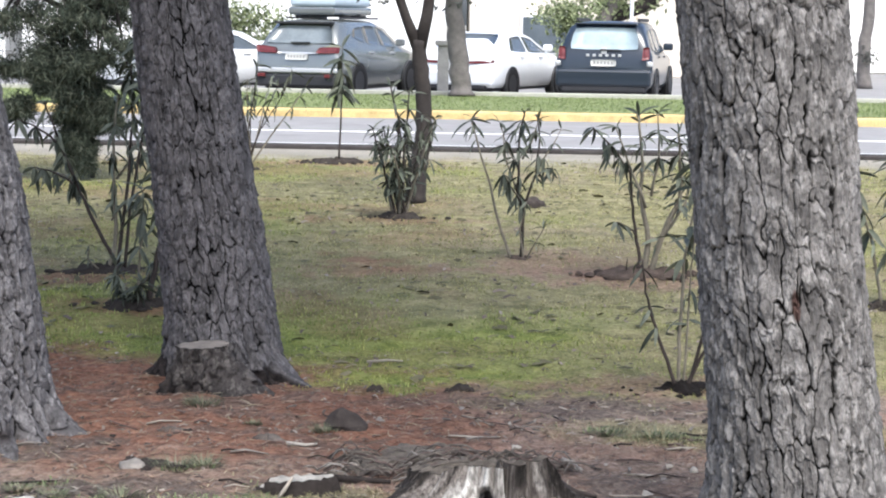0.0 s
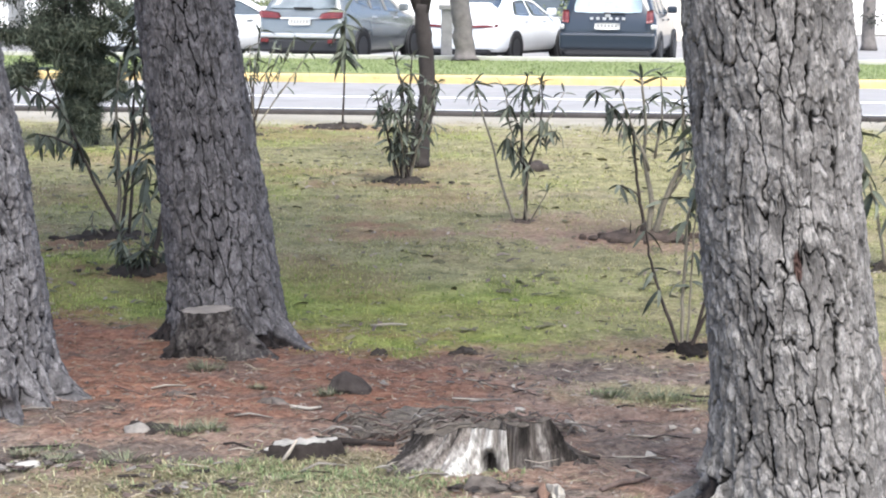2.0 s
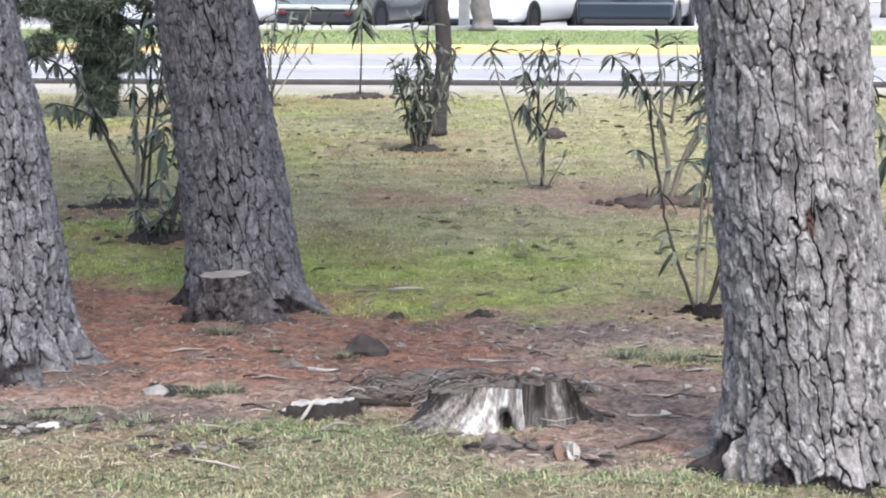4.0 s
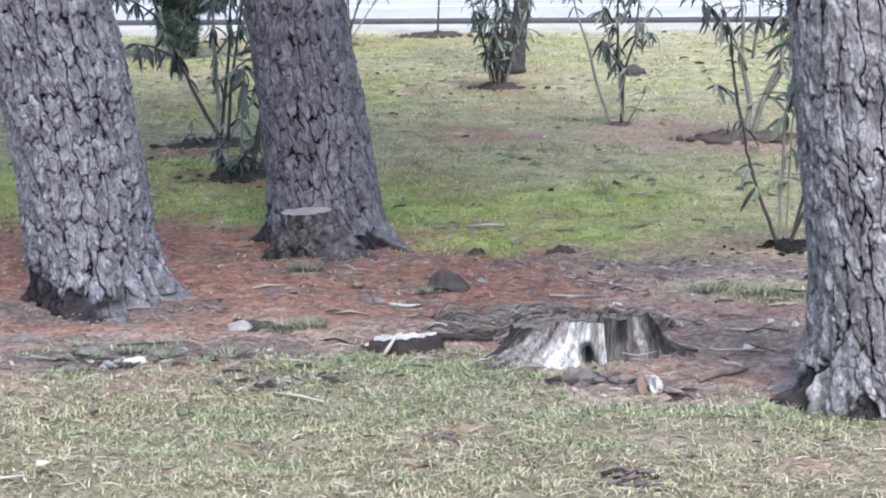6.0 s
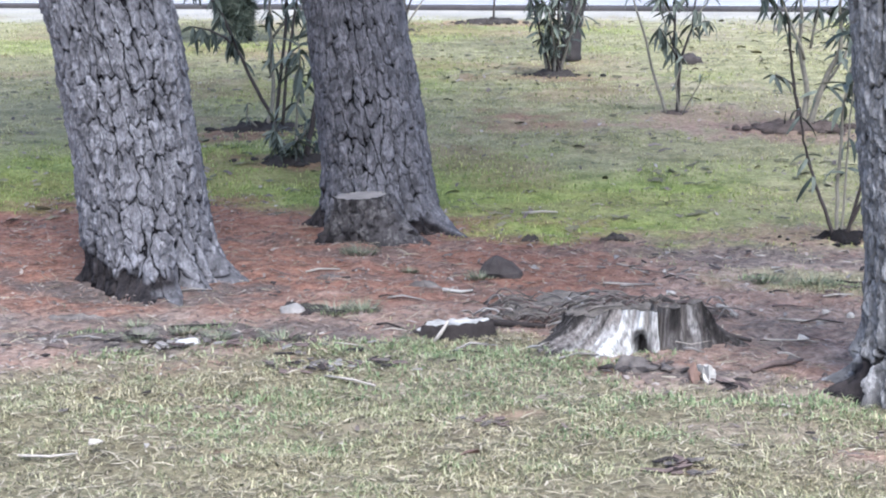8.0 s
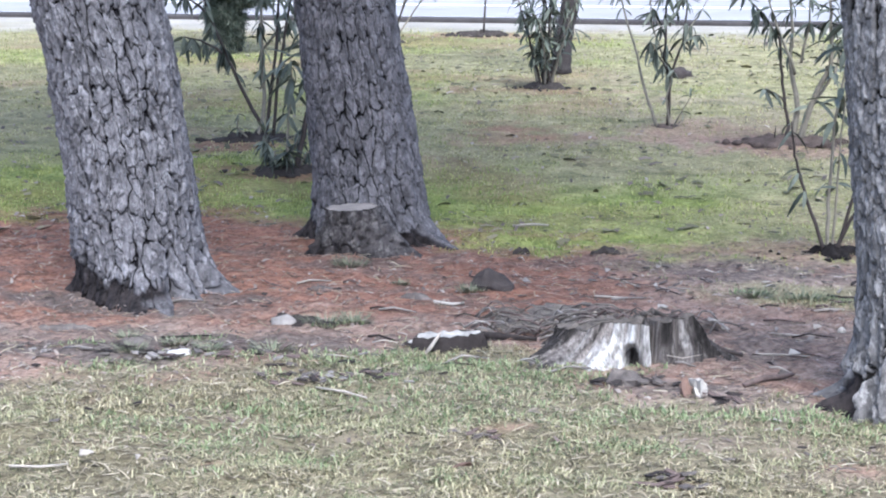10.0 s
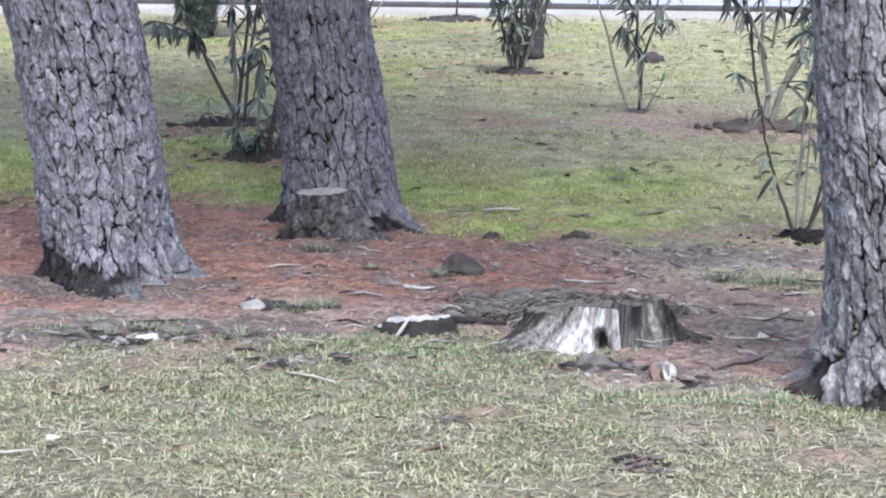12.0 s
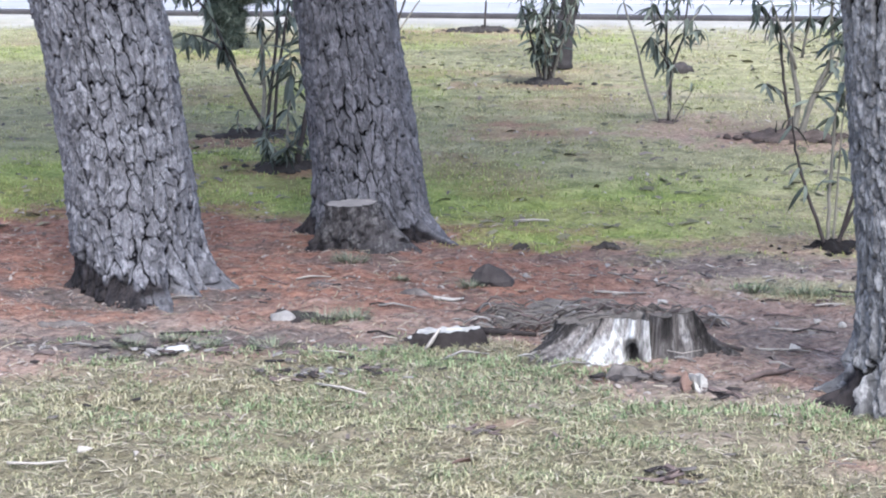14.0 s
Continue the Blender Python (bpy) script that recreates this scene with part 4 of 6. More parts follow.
def car(at, turn, st, paint, label, r, wb, spec):
    """A parked car with its rear at y = 0 and its nose at +y."""
    c = thing("car", at, label, "car", "parked cars", turn)
    v, f = car_body(st, 0.9)
    part("body", mesh_of("body", v, f, paint), c)
    w = max(row[4] for row in st)
    for y in wb:
        for s in (-1, 1):
            wheel(c, s * (w + 0.016), y, r)
            arch(c, s * (w + 0.012), y, r, spec["arch"])
    part("underbody", moved(slab((w * 1.7, st[-1][0] - 0.5, 0.2), 0.02), pose(0, st[-1][0] / 2, 0.2)), c, "", M_TRIM_BLACK)
    for s in (-1, 1):
        for pts in spec["side_glass"]:
            side_pane(c, st, pts, s, "side_window", M_GLASS)
        for y, z in spec["handles"]:
            part("door_handle", moved(slab((0.03, 0.2, 0.035), 0.008), pose(s * (side_x(st, y, z) + 0.01), y, z)), c, "", spec.get("handle_m", paint))
        my, mz = spec["mirror"]
        part("wing_mirror", moved(slab((0.2, 0.12, 0.15), 0.04, 3), pose(s * (side_x(st, my, mz) + 0.1), my, mz)), c, "", spec.get("mirror_m", paint))
    for name, cor, bul, m, lab in spec["rear"]:
        v, f = panel(cor, bul, out=spec.get("out", (0, -1, 0)))
        part(name, mesh_of(name, v, f, m), c, lab)
    for name, size, at2, m, lab in spec["bits"]:
        part(name, moved(slab(size, min(size) * 0.25), pose(*at2)), c, lab, m)
    return c


SUV = [(0.0, 0.45, 0.62, 0.66, 0.74, 0.70), (0.03, 0.34, 0.80, 0.84, 0.86, 0.80), (0.10, 0.30, 1.00, 1.08, 0.92, 0.80), (0.30, 0.28, 1.06, 1.36, 0.935, 0.72), (0.48, 0.28, 1.06, 1.55, 0.94, 0.66),
       (1.0, 0.27, 1.05, 1.59, 0.945, 0.65), (2.2, 0.27, 1.0, 1.59, 0.94, 0.65), (2.9, 0.27, 0.97, 1.48, 0.94, 0.62), (3.5, 0.27, 0.95, 1.08, 0.93, 0.72), (4.2, 0.27, 0.86, 0.96, 0.90, 0.70), (4.6, 0.30, 0.72, 0.78, 0.80, 0.60), (4.69, 0.42, 0.60, 0.62, 0.6, 0.5)]


def rear_y(st, z):
    """Where the body's tail stands at a height: the first station whose roof rises to it."""
    return float(np.interp(z, [s[3] for s in st[:5]], [s[0] for s in st[:5]]))


def tail(st, x0, x1, z0, z1, off=0.02):
    return [(x0, rear_y(st, z0) - off, z0), (x1, rear_y(st, z0) - off, z0), (x1, rear_y(st, z1) - off, z1), (x0, rear_y(st, z1) - off, z1)]


def tail_rear(st, plate_z, lamps, glass, pane=None):
    out = [("rear_window", glass, 0.02, pane or M_GLASS, "rear window glass")]
    for s in (-1, 1):
        out.append(("tail_lamp", [(p[0] * s, p[1], p[2]) for p in (lamps if s > 0 else [lamps[1], lamps[0], lamps[3], lamps[2]])], 0.02, M_RED_LAMP, "red tail lamp"))
    out.append(("number_plate", tail(st, -0.24, 0.24, plate_z, plate_z + 0.13, 0.045), 0.0, M_PLATE, "pale number plate with dark bars"))
    for k in range(6):
        x = -0.19 + k * 0.066
        out.append(("plate_bar", tail(st, x, x + 0.04, plate_z + 0.035, plate_z + 0.095, 0.052), 0.0, M_PLATE_BAR, ""))
    return out


g_rear = tail(SUV, -0.74, 0.74, 1.12, 1.47, 0.03)
g_rear[2] = (0.56, g_rear[2][1], g_rear[2][2])
g_rear[3] = (-0.56, g_rear[3][1], g_rear[3][2])
grey_spec = dict(arch=M_TRIM_BLACK, handles=[(1.55, 0.93), (2.65, 0.91)], mirror=(3.05, 1.06), handle_m=M_SILVER,
                 side_glass=[[(0.85, 1.26), (1.40, 1.12), (1.45, 1.46), (1.05, 1.42)], [(1.46, 1.11), (2.12, 1.08), (2.1, 1.48), (1.52, 1.47)], [(2.2, 1.07), (3.05, 1.04), (2.55, 1.40), (2.18, 1.47)]],
                 rear=tail_rear(SUV, 0.80, [(0.40, 0.0, 0.93), (0.895, 0.04, 0.94), (0.91, 0.07, 1.09), (0.46, 0.05, 1.04)], g_rear, M_GLASS_GREY)
                 + [("tailgate_strip", tail(SUV, -0.46, 0.46, 0.92, 0.955, 0.045), 0, M_SILVER, "bright tailgate strip")],
                 bits=[("bumper", (1.78, 0.2, 0.09), (0, 0.03, 0.55), M_SILVER, "silver bumper band"), ("skid_plate", (1.74, 0.2, 0.26), (0, 0.05, 0.27), M_TRIM_BLACK, "black lower bumper"), ("spoiler", (1.22, 0.22, 0.05), (0, 0.36, 1.50), M_TRIM_BLACK, "dark roof spoiler"),
                       ("wiper", (0.42, 0.03, 0.03), (0.05, 0.07, 1.12), M_TRIM_BLACK, ""), ("reflector", (0.16, 0.04, 0.07), (0.72, -0.085, 0.46), M_RED_LAMP, "red reflector"), ("reflector", (0.16, 0.04, 0.07), (-0.72, -0.085, 0.46), M_RED_LAMP, "red reflector"),
                       ("roof_rail", (0.04, 1.9, 0.04), (0.58, 1.7, 1.60), M_TRIM_BLACK, ""), ("roof_rail", (0.04, 1.9, 0.04), (-0.58, 1.7, 1.60), M_TRIM_BLACK, ""),
                       ("cross_bar", (1.2, 0.06, 0.04), (0, 1.2, 1.64), M_TRIM_BLACK, ""), ("cross_bar", (1.2, 0.06, 0.04), (0, 2.0, 1.64), M_TRIM_BLACK, "")])
GX, GY = -2.93, 34.55
car((GX, GY, PARK_Z), -21, SUV, M_CAR_GREY, "metallic grey estate car with a roof box, parked", 0.36, (0.92, 3.62), grey_spec)
rb = thing("roof_box", (0, 0, 0), "pale blue roof box strapped on the grey car", "roof box")
rb.matrix_world = pose(GX, GY, PARK_Z, 0, 0, -21)
part("tray", moved(slab((1.02, 1.9, 0.16), 0.05, 3), pose(0, 1.6, 1.68)), rb, "grey tray", M_CAR_GREY)
part("lid", moved(slab((1.0, 1.86, 0.24), 0.09, 3), pose(0, 1.6, 1.843)), rb, "pale blue lid", M_BOX_BLUE)

DUS = [(0.0, 0.42, 0.62, 0.70, 0.78, 0.74), (0.02, 0.32, 0.80, 0.90, 0.87, 0.80), (0.06, 0.30, 0.98, 1.08, 0.905, 0.78), (0.16, 0.29, 1.02, 1.36, 0.91, 0.72), (0.30, 0.29, 1.02, 1.58, 0.91, 0.67),
       (0.8, 0.28, 1.0, 1.63, 0.915, 0.67), (2.0, 0.28, 0.99, 1.63, 0.91, 0.67), (2.7, 0.28, 0.97, 1.50, 0.91, 0.64), (3.2, 0.28, 0.96, 1.06, 0.90, 0.74), (3.9, 0.28, 0.90, 0.98, 0.88, 0.70), (4.25, 0.32, 0.7, 0.76, 0.8, 0.6), (4.32, 0.42, 0.6, 0.62, 0.6, 0.5)]
d_rear = tail(DUS, -0.66, 0.66, 1.08, 1.51, 0.03)
d_rear[2] = (0.58, d_rear[2][1], d_rear[2][2])
d_rear[3] = (-0.58, d_rear[3][1], d_rear[3][2])
letters = [("badge_bar", (0.06, 0.02, 0.05), (-0.30 + 0.12 * k, -0.005, 0.945), M_SILVER, "") for k in range(6)]
dus_spec = dict(arch=M_TRIM_BLACK, handles=[(1.3, 0.92), (2.35, 0.91)], mirror=(2.75, 1.05),
                side_glass=[[(0.5, 1.08), (1.05, 1.05), (1.05, 1.48), (0.62, 1.45)], [(1.12, 1.05), (1.85, 1.04), (1.85, 1.50), (1.12, 1.49)], [(1.93, 1.04), (2.75, 1.03), (2.3, 1.43), (1.93, 1.50)]],
                rear=tail_rear(DUS, 0.76, [(0.72, -0.02, 0.88), (0.86, 0.0, 0.90), (0.85, 0.05, 1.15), (0.73, 0.04, 1.13)], d_rear, M_GLASS_SKYLIT),
                bits=[("bumper", (1.8, 0.22, 0.34), (0, 0.03, 0.36), M_CAR_BLUE, "dark blue bumper"), ("skid_plate", (1.6, 0.22, 0.16), (0, 0.06, 0.24), M_TRIM_BLACK, "black lower bumper"), ("spoiler", (1.16, 0.14, 0.03), (0, 0.29, 1.57), M_CAR_BLUE, ""),
                      ("wiper", (0.4, 0.03, 0.03), (0.12, 0.0, 1.06), M_TRIM_BLACK, ""), ("emblem", (0.1, 0.02, 0.12), (0, 0.02, 1.0), M_SILVER, "plain silver emblem"),
                      ("bumper_corner", (0.1, 0.22, 0.1), (0.86, 0.06, 0.76), M_SILVER, "pale bumper corner"), ("bumper_corner", (0.1, 0.22, 0.1), (-0.86, 0.06, 0.76), M_SILVER, "pale bumper corner"),
                      ("roof_rail", (0.05, 1.6, 0.07), (0.58, 1.3, 1.63), M_TRIM_BLACK, ""), ("roof_rail", (0.05, 1.6, 0.07), (-0.58, 1.3, 1.63), M_TRIM_BLACK, "")] + letters)
car((3.10, 34.6, PARK_Z), -13, DUS, M_CAR_BLUE, "dark blue off-road car with roof rails, parked", 0.34, (0.85, 3.5), dus_spec).scale = (1.05, 1.0, 1.0)

SED = [(0.0, 0.42, 0.60, 0.66, 0.72, 0.66), (0.03, 0.32, 0.78, 0.84, 0.84, 0.76), (0.10, 0.28, 0.86, 0.95, 0.88, 0.76), (0.45, 0.27, 0.90, 1.02, 0.89, 0.72), (0.95, 0.26, 0.92, 1.23, 0.895, 0.62),
       (1.5, 0.26, 0.92, 1.38, 0.90, 0.58), (2.2, 0.26, 0.91, 1.40, 0.895, 0.58), (2.8, 0.26, 0.90, 1.31, 0.895, 0.56), (3.45, 0.26, 0.88, 0.99, 0.89, 0.66), (4.15, 0.26, 0.78, 0.86, 0.86, 0.62), (4.5, 0.3, 0.66, 0.70, 0.75, 0.55), (4.6, 0.4, 0.56, 0.58, 0.55, 0.45)]
s_rear = [(-0.6, 0.55, 1.04), (0.6, 0.55, 1.04), (0.5, 1.2, 1.35), (-0.5, 1.2, 1.35)]
sed_spec = dict(arch=M_TRIM_BLACK, handles=[(1.5, 0.86), (2.55, 0.85)], mirror=(3.0, 0.98),
                side_glass=[[(1.05, 1.0), (1.9, 0.97), (1.9, 1.31), (1.35, 1.28)], [(1.98, 0.97), (3.05, 0.95), (2.5, 1.24), (1.98, 1.31)]],
                rear=tail_rear(SED, 0.66, [(0.28, -0.02, 0.75), (0.86, 0.03, 0.77), (0.87, 0.07, 0.84), (0.30, 0.0, 0.80)], s_rear),
                bits=[("bumper", (1.72, 0.2, 0.3), (0, 0.04, 0.32), M_CAR_WHITE, "white bumper"), ("lower_bumper", (1.4, 0.2, 0.12), (0, 0.06, 0.24), M_TRIM_BLACK, "black lower bumper"), ("trunk_strip", (0.7, 0.03, 0.04), (0, 0.0, 0.83), M_SILVER, "bright trunk strip")])
car((0.16, 35.4, PARK_Z), -24, SED, M_CAR_WHITE, "white saloon car parked between two others", 0.33, (0.95, 3.6), sed_spec)
car((-6.5, 35.3, PARK_Z), -42, SED, M_CAR_WHITE, "white saloon car beside the grey estate", 0.33, (0.95, 3.6), sed_spec)

# ---- oleander bushes ----
def leaf_mesh(seed, length, width, bend):
    """A long narrow leaf with a midrib fold and a drooping tip, along +x."""
    rng = random.Random(seed)
    verts, rows = [], 7
    tw = rng.uniform(-0.25, 0.25)
    for k in range(rows):
        u = k / (rows - 1)
        w = width * 0.5 * (math.sin(math.pi * min(1, u * 0.92 + 0.06)) ** 0.8) if 0 < k < rows - 1 else width * 0.03
        z = -bend * length * u * u
        for q in (-1, 0, 1):
            verts.append((length * (u - 0.12 * bend * u * u), q * w, z + abs(q) * w * 0.35 + tw * q * w * u - (0.0006 if q == 0 else 0)))
    n = len(verts)
    verts += [(x, y, z - 0.0008) for x, y, z in verts]
    g = grid_faces(rows, 3)
    return mesh_of("leaf", verts, g + [tuple(i + n for i in q[::-1]) for q in g], M_LEAF)


LEAVES = [leaf_mesh(k, 0.110 + 0.012 * (k % 4), 0.021 + 0.003 * (k % 3), 0.08 + 0.1 * k) for k in range(7)]


def mound_at(x, y, seed, mound, mound_m):
    rng = random.Random(seed * 31)
    v, f = heap((mound * 0.95, mound * 0.62, min(0.05, mound * 0.13)), seed, 0.9)
    m = thing("soil_mound", (x, y, on(x, y)), "dug soil heaped round an oleander's foot", "soil mound", "soil mounds")
    part("soil_body", mesh_of("soil_body", v, f, mound_m or M_SOIL_DARK), m)
    for k in range(34):
        v, f = lump([rng.uniform(0.03, 0.10) * mound * 2, rng.uniform(0.02, 0.05) * mound * 2, rng.uniform(0.012, 0.03) * mound * 2], seed + k, 0.5, 8)
        a = rng.uniform(0, 6.28)
        part("clod", mesh_of("clod", v, f, mound_m or M_SOIL_DARK), m).location = (math.cos(a) * mound * rng.uniform(0.15, 1.0), math.sin(a) * mound * rng.uniform(0.1, 0.6), 0.0)


def oleander(at, stems, label, seed, mound=0.0, mound_m=None, leaf_scale=1.0):
    """stems: (line of (across, up) points from the foot, radius, dark or pale bark, whorls);
    a whorl is (share of the stem's length, number of leaves, least and most droop in degrees, size)."""
    x, y = at
    b = thing("oleander_bush", (x, y, on(x, y)), label, "bush", "oleander bushes")
    rng = random.Random(seed)
    for line, r, dark, whorls in stems:
        away = rng.uniform(-0.16, 0.16)
        rise = max(p[1] for p in line)
        knots = [Vector((px, away * pz / max(rise, 0.1), pz)) for px, pz in line]
        pts = []
        for k in range(len(knots) - 1):
            for q in (0, 0.25, 0.5, 0.75):
                pts.append(knots[k].lerp(knots[k + 1], q) + Vector((rng.uniform(-1, 1), rng.uniform(-1, 1), 0)) * r * 0.35)
        pts.append(knots[-1])
        pts[0].z -= 0.015
        v, f = tube(pts, [r * (1 - 0.62 * k / (len(pts) - 1)) for k in range(len(pts))], 7)
        s = part("stem", mesh_of("stem", v, f, M_STEM_DARK if dark else M_STEM), b)
        for share, count, low, high, size in whorls:
            turn = rng.uniform(0, 360)
            count = round(count * (1.6 if share < 1 else 1.0))
            for k in range(count):
                q = min(0.999, max(0.02, share + rng.uniform(-0.045, 0.02))) * (len(pts) - 1)
                p = pts[int(q)].lerp(pts[int(q) + 1], q - int(q))
                lf = new("leaf", LEAVES[rng.randrange(7)])
                lf.parent = s
                yaw = turn + k * 360 / count + rng.uniform(-35, 35)
                lf.matrix_local = Matrix.Translation(p) @ pose(0, 0, 0, 0, 0, yaw) @ pose(0, 0, 0, rng.uniform(-50, 50), rng.uniform(low - 12, high - 8), 0) @ Matrix.Scale(leaf_scale * size * rng.uniform(0.75, 1.2), 4)
    if mound:
        mound_at(x, y, seed, mound, mound_m)
    return b


def fan(seed, n, spread, low, high, r, dark, leaves, first=0.3, gap=0.1, droop=(10, 75), size=1.0):
    """Stems that rise from one foot and lean apart, with whorls of leaves up each."""
    rng = random.Random(seed)
    out = []
    for k in range(n):
        lean = spread * ((k + rng.uniform(-0.3, 0.3)) / max(1, n - 1) * 2 - 1)
        h = rng.uniform(low, high)
        foot = rng.uniform(-0.05, 0.05)
        line = [(foot, 0.0), (foot + lean * 0.35 + rng.uniform(-0.02, 0.02), h * 0.4), (foot + lean * 0.75 + rng.uniform(-0.03, 0.03), h * 0.75), (foot + lean + rng.uniform(-0.03, 0.03), h)]
        ws, q = [], first + rng.uniform(0, gap)
        while q < 0.97:
            ws.append((q, max(1, round(leaves * rng.uniform(0.4, 1.0))), droop[0], droop[1], size))
            q += gap * rng.uniform(0.7, 1.3)
        ws.append((1.0, leaves + 2, -65, droop[1] - 10, size * 0.95))
        out.append((line, r * rng.uniform(0.8, 1.2), rng.random() < dark, ws))
    return out


oleander((-0.32, 13.36), fan(11, 9, 0.19, 0.55, 0.80, 0.010, 0.8, 4, 0.25, 0.12, (5, 80), 0.85)
         + [([(-0.02, 0), (-0.05, 0.27), (-0.03, 0.71), (-0.10, 1.0)], 0.014, 1, [(0.35, 4, 0, 70, 0.9), (0.55, 4, 0, 70, 0.9), (0.75, 3, 20, 80, 1), (0.9, 3, -50, 40, 1), (1.0, 4, -75, 20, 0.9)]),
            ([(0.0, 0), (0.01, 0.51), (0.05, 0.99)], 0.013, 1, [(0.4, 4, 0, 80, 0.9), (0.6, 4, 10, 80, 1), (0.75, 4, 20, 85, 1), (0.88, 4, -30, 70, 1), (1.0, 5, -70, 60, 1)]),
            ([(0.03, 0), (0.08, 0.26), (0.20, 0.45)], 0.009, 0, [(0.8, 2, 30, 60, 0.8), (1.0, 4, 20, 75, 1.2)]),
            ([(-0.07, 0), (-0.12, 0.27), (-0.19, 0.64)], 0.011, 0, [(0.5, 4, 10, 80, 0.9), (0.7, 4, 0, 70, 0.9), (0.85, 4, 0, 70, 0.9), (1.0, 4, -60, 40, 0.8)])],
         "dense oleander bush with many upright leafy stems", 1, 0.36)
oleander((0.50, 11.17), [([(-0.06, 0), (-0.14, 0.22), (-0.22, 0.53), (-0.30, 0.78), (-0.33, 0.90)], 0.011, 0, [(0.72, 1, 20, 60, 0.7), (0.9, 3, 10, 50, 0.9), (0.97, 4, 5, 60, 1.1), (1.0, 3, -60, 20, 0.7)]),
            ([(0.0, 0), (0.01, 0.31), (-0.03, 0.45), (-0.02, 0.80), (0.01, 0.96)], 0.013, 1, [(0.36, 3, 45, 85, 0.9), (0.47, 5, 40, 85, 1.0), (0.56, 4, 30, 85, 1), (0.68, 3, 10, 70, 0.8), (0.83, 4, 0, 70, 1.0), (0.9, 4, 10, 80, 1.1), (1.0, 4, -70, 30, 0.75)]),
            ([(-0.03, 0.45), (-0.10, 0.62), (-0.13, 0.80)], 0.007, 0, [(0.4, 2, 40, 80, 0.9), (0.8, 3, 0, 60, 0.8), (1.0, 5, -45, 30, 0.9)]),
            ([(0.01, 0.34), (0.09, 0.55), (0.11, 0.78), (0.09, 0.92)], 0.009, 1, [(0.35, 3, 40, 85, 0.9), (0.5, 3, 20, 80, 1.0), (0.75, 3, 10, 80, 0.8), (1.0, 3, -70, 20, 0.7)]),
            ([(0.11, 0.61), (0.19, 0.72), (0.25, 0.84)], 0.006, 0, [(0.2, 2, 40, 75, 1.0), (0.6, 2, 10, 70, 0.8), (1.0, 3, -50, 30, 0.7)]),
            ([(0.03, 0), (0.09, 0.12), (0.14, 0.22)], 0.006, 0, [(0.5, 2, -20, 40, 0.6), (1.0, 5, -60, 20, 0.7)]),
            ([(-0.02, 0.58), (-0.09, 0.70), (-0.15, 0.88)], 0.006, 0, [(0.3, 3, 20, 80, 0.9), (0.65, 4, 10, 70, 0.9), (1.0, 5, -40, 40, 0.9)]),
            ([(0.0, 0.66), (0.06, 0.76), (0.10, 0.90)], 0.006, 0, [(0.4, 3, 20, 80, 0.9), (0.75, 4, 10, 70, 0.9), (1.0, 5, -40, 40, 0.8)]),
            ([(-0.02, 0.40), (-0.09, 0.50), (-0.12, 0.56)], 0.006, 1, [(0.5, 3, 40, 85, 1.0), (1.0, 5, 30, 85, 1.0)]),
            ([(0.10, 0.56), (0.15, 0.60), (0.19, 0.60)], 0.005, 1, [(0.5, 2, 30, 80, 0.9), (1.0, 5, 30, 85, 1.0)]),
            ([(0.02, 0), (-0.01, 0.2), (0.03, 0.38)], 0.008, 0, [(0.5, 2, 0, 60, 0.6), (1.0, 2, 0, 60, 0.7)])],
         "sparse young oleander with thin leafy stems", 2, 0.2, M_SOIL_RED)
oleander((1.21, 10.42), [([(-0.04, 0), (-0.03, 0.12), (-0.06, 0.24), (-0.09, 0.47), (-0.11, 0.62), (-0.20, 0.76), (-0.34, 0.89)], 0.012, 1, [(0.62, 3, 20, 75, 0.9), (0.78, 5, 40, 85, 1.1), (0.9, 5, 35, 80, 1.2), (1.0, 5, -30, 60, 0.9)]),
            ([(0.01, 0), (0.02, 0.28), (-0.03, 0.47), (-0.01, 0.66), (-0.04, 0.95)], 0.019, 0, [(0.6, 3, 10, 60, 0.9), (0.75, 4, -10, 60, 1), (0.87, 5, 0, 60, 1), (1.0, 6, -70, 20, 1)]),
            ([(0.03, 0), (0.11, 0.28), (0.19, 0.47), (0.19, 0.69), (0.17, 0.86)], 0.020, 0, [(0.5, 4, 0, 50, 1.1), (0.65, 6, -10, 60, 1.2), (0.8, 7, -10, 70, 1.2), (0.92, 6, -20, 60, 1.1), (1.0, 6, -60, 40, 1)]),
            ([(-0.01, 0.43), (-0.13, 0.70), (-0.21, 0.90)], 0.010, 0, [(0.5, 3, 30, 80, 1), (0.75, 4, 0, 70, 0.9), (1.0, 6, -60, 40, 0.9)]),
            ([(-0.07, 0.27), (-0.13, 0.31), (-0.19, 0.33)], 0.006, 1, [(0.6, 2, 40, 80, 0.9), (1.0, 4, -10, 85, 1.0)]),
            ([(-0.11, 0.02), (-0.12, 0.12)], 0.005, 1, []),
            ([(0.04, 0), (0.09, 0.20), (0.24, 0.42), (0.30, 0.70), (0.33, 0.95)], 0.012, 0, [(0.3, 3, 0, 40, 1.2), (0.5, 5, 0, 50, 1.2), (0.7, 6, 0, 60, 1.2), (0.85, 6, 0, 70, 1.1), (1.0, 6, -60, 40, 1)]),
            ([(0.02, 0.5), (0.06, 0.72), (0.04, 0.98)], 0.009, 0, [(0.5, 4, 0, 70, 1), (0.8, 5, 0, 60, 1), (1.0, 6, -70, 30, 1)])],
         "pale-stemmed oleander bush on a mound of reddish soil", 3, 0.5, M_SOIL_RED, 0.92)
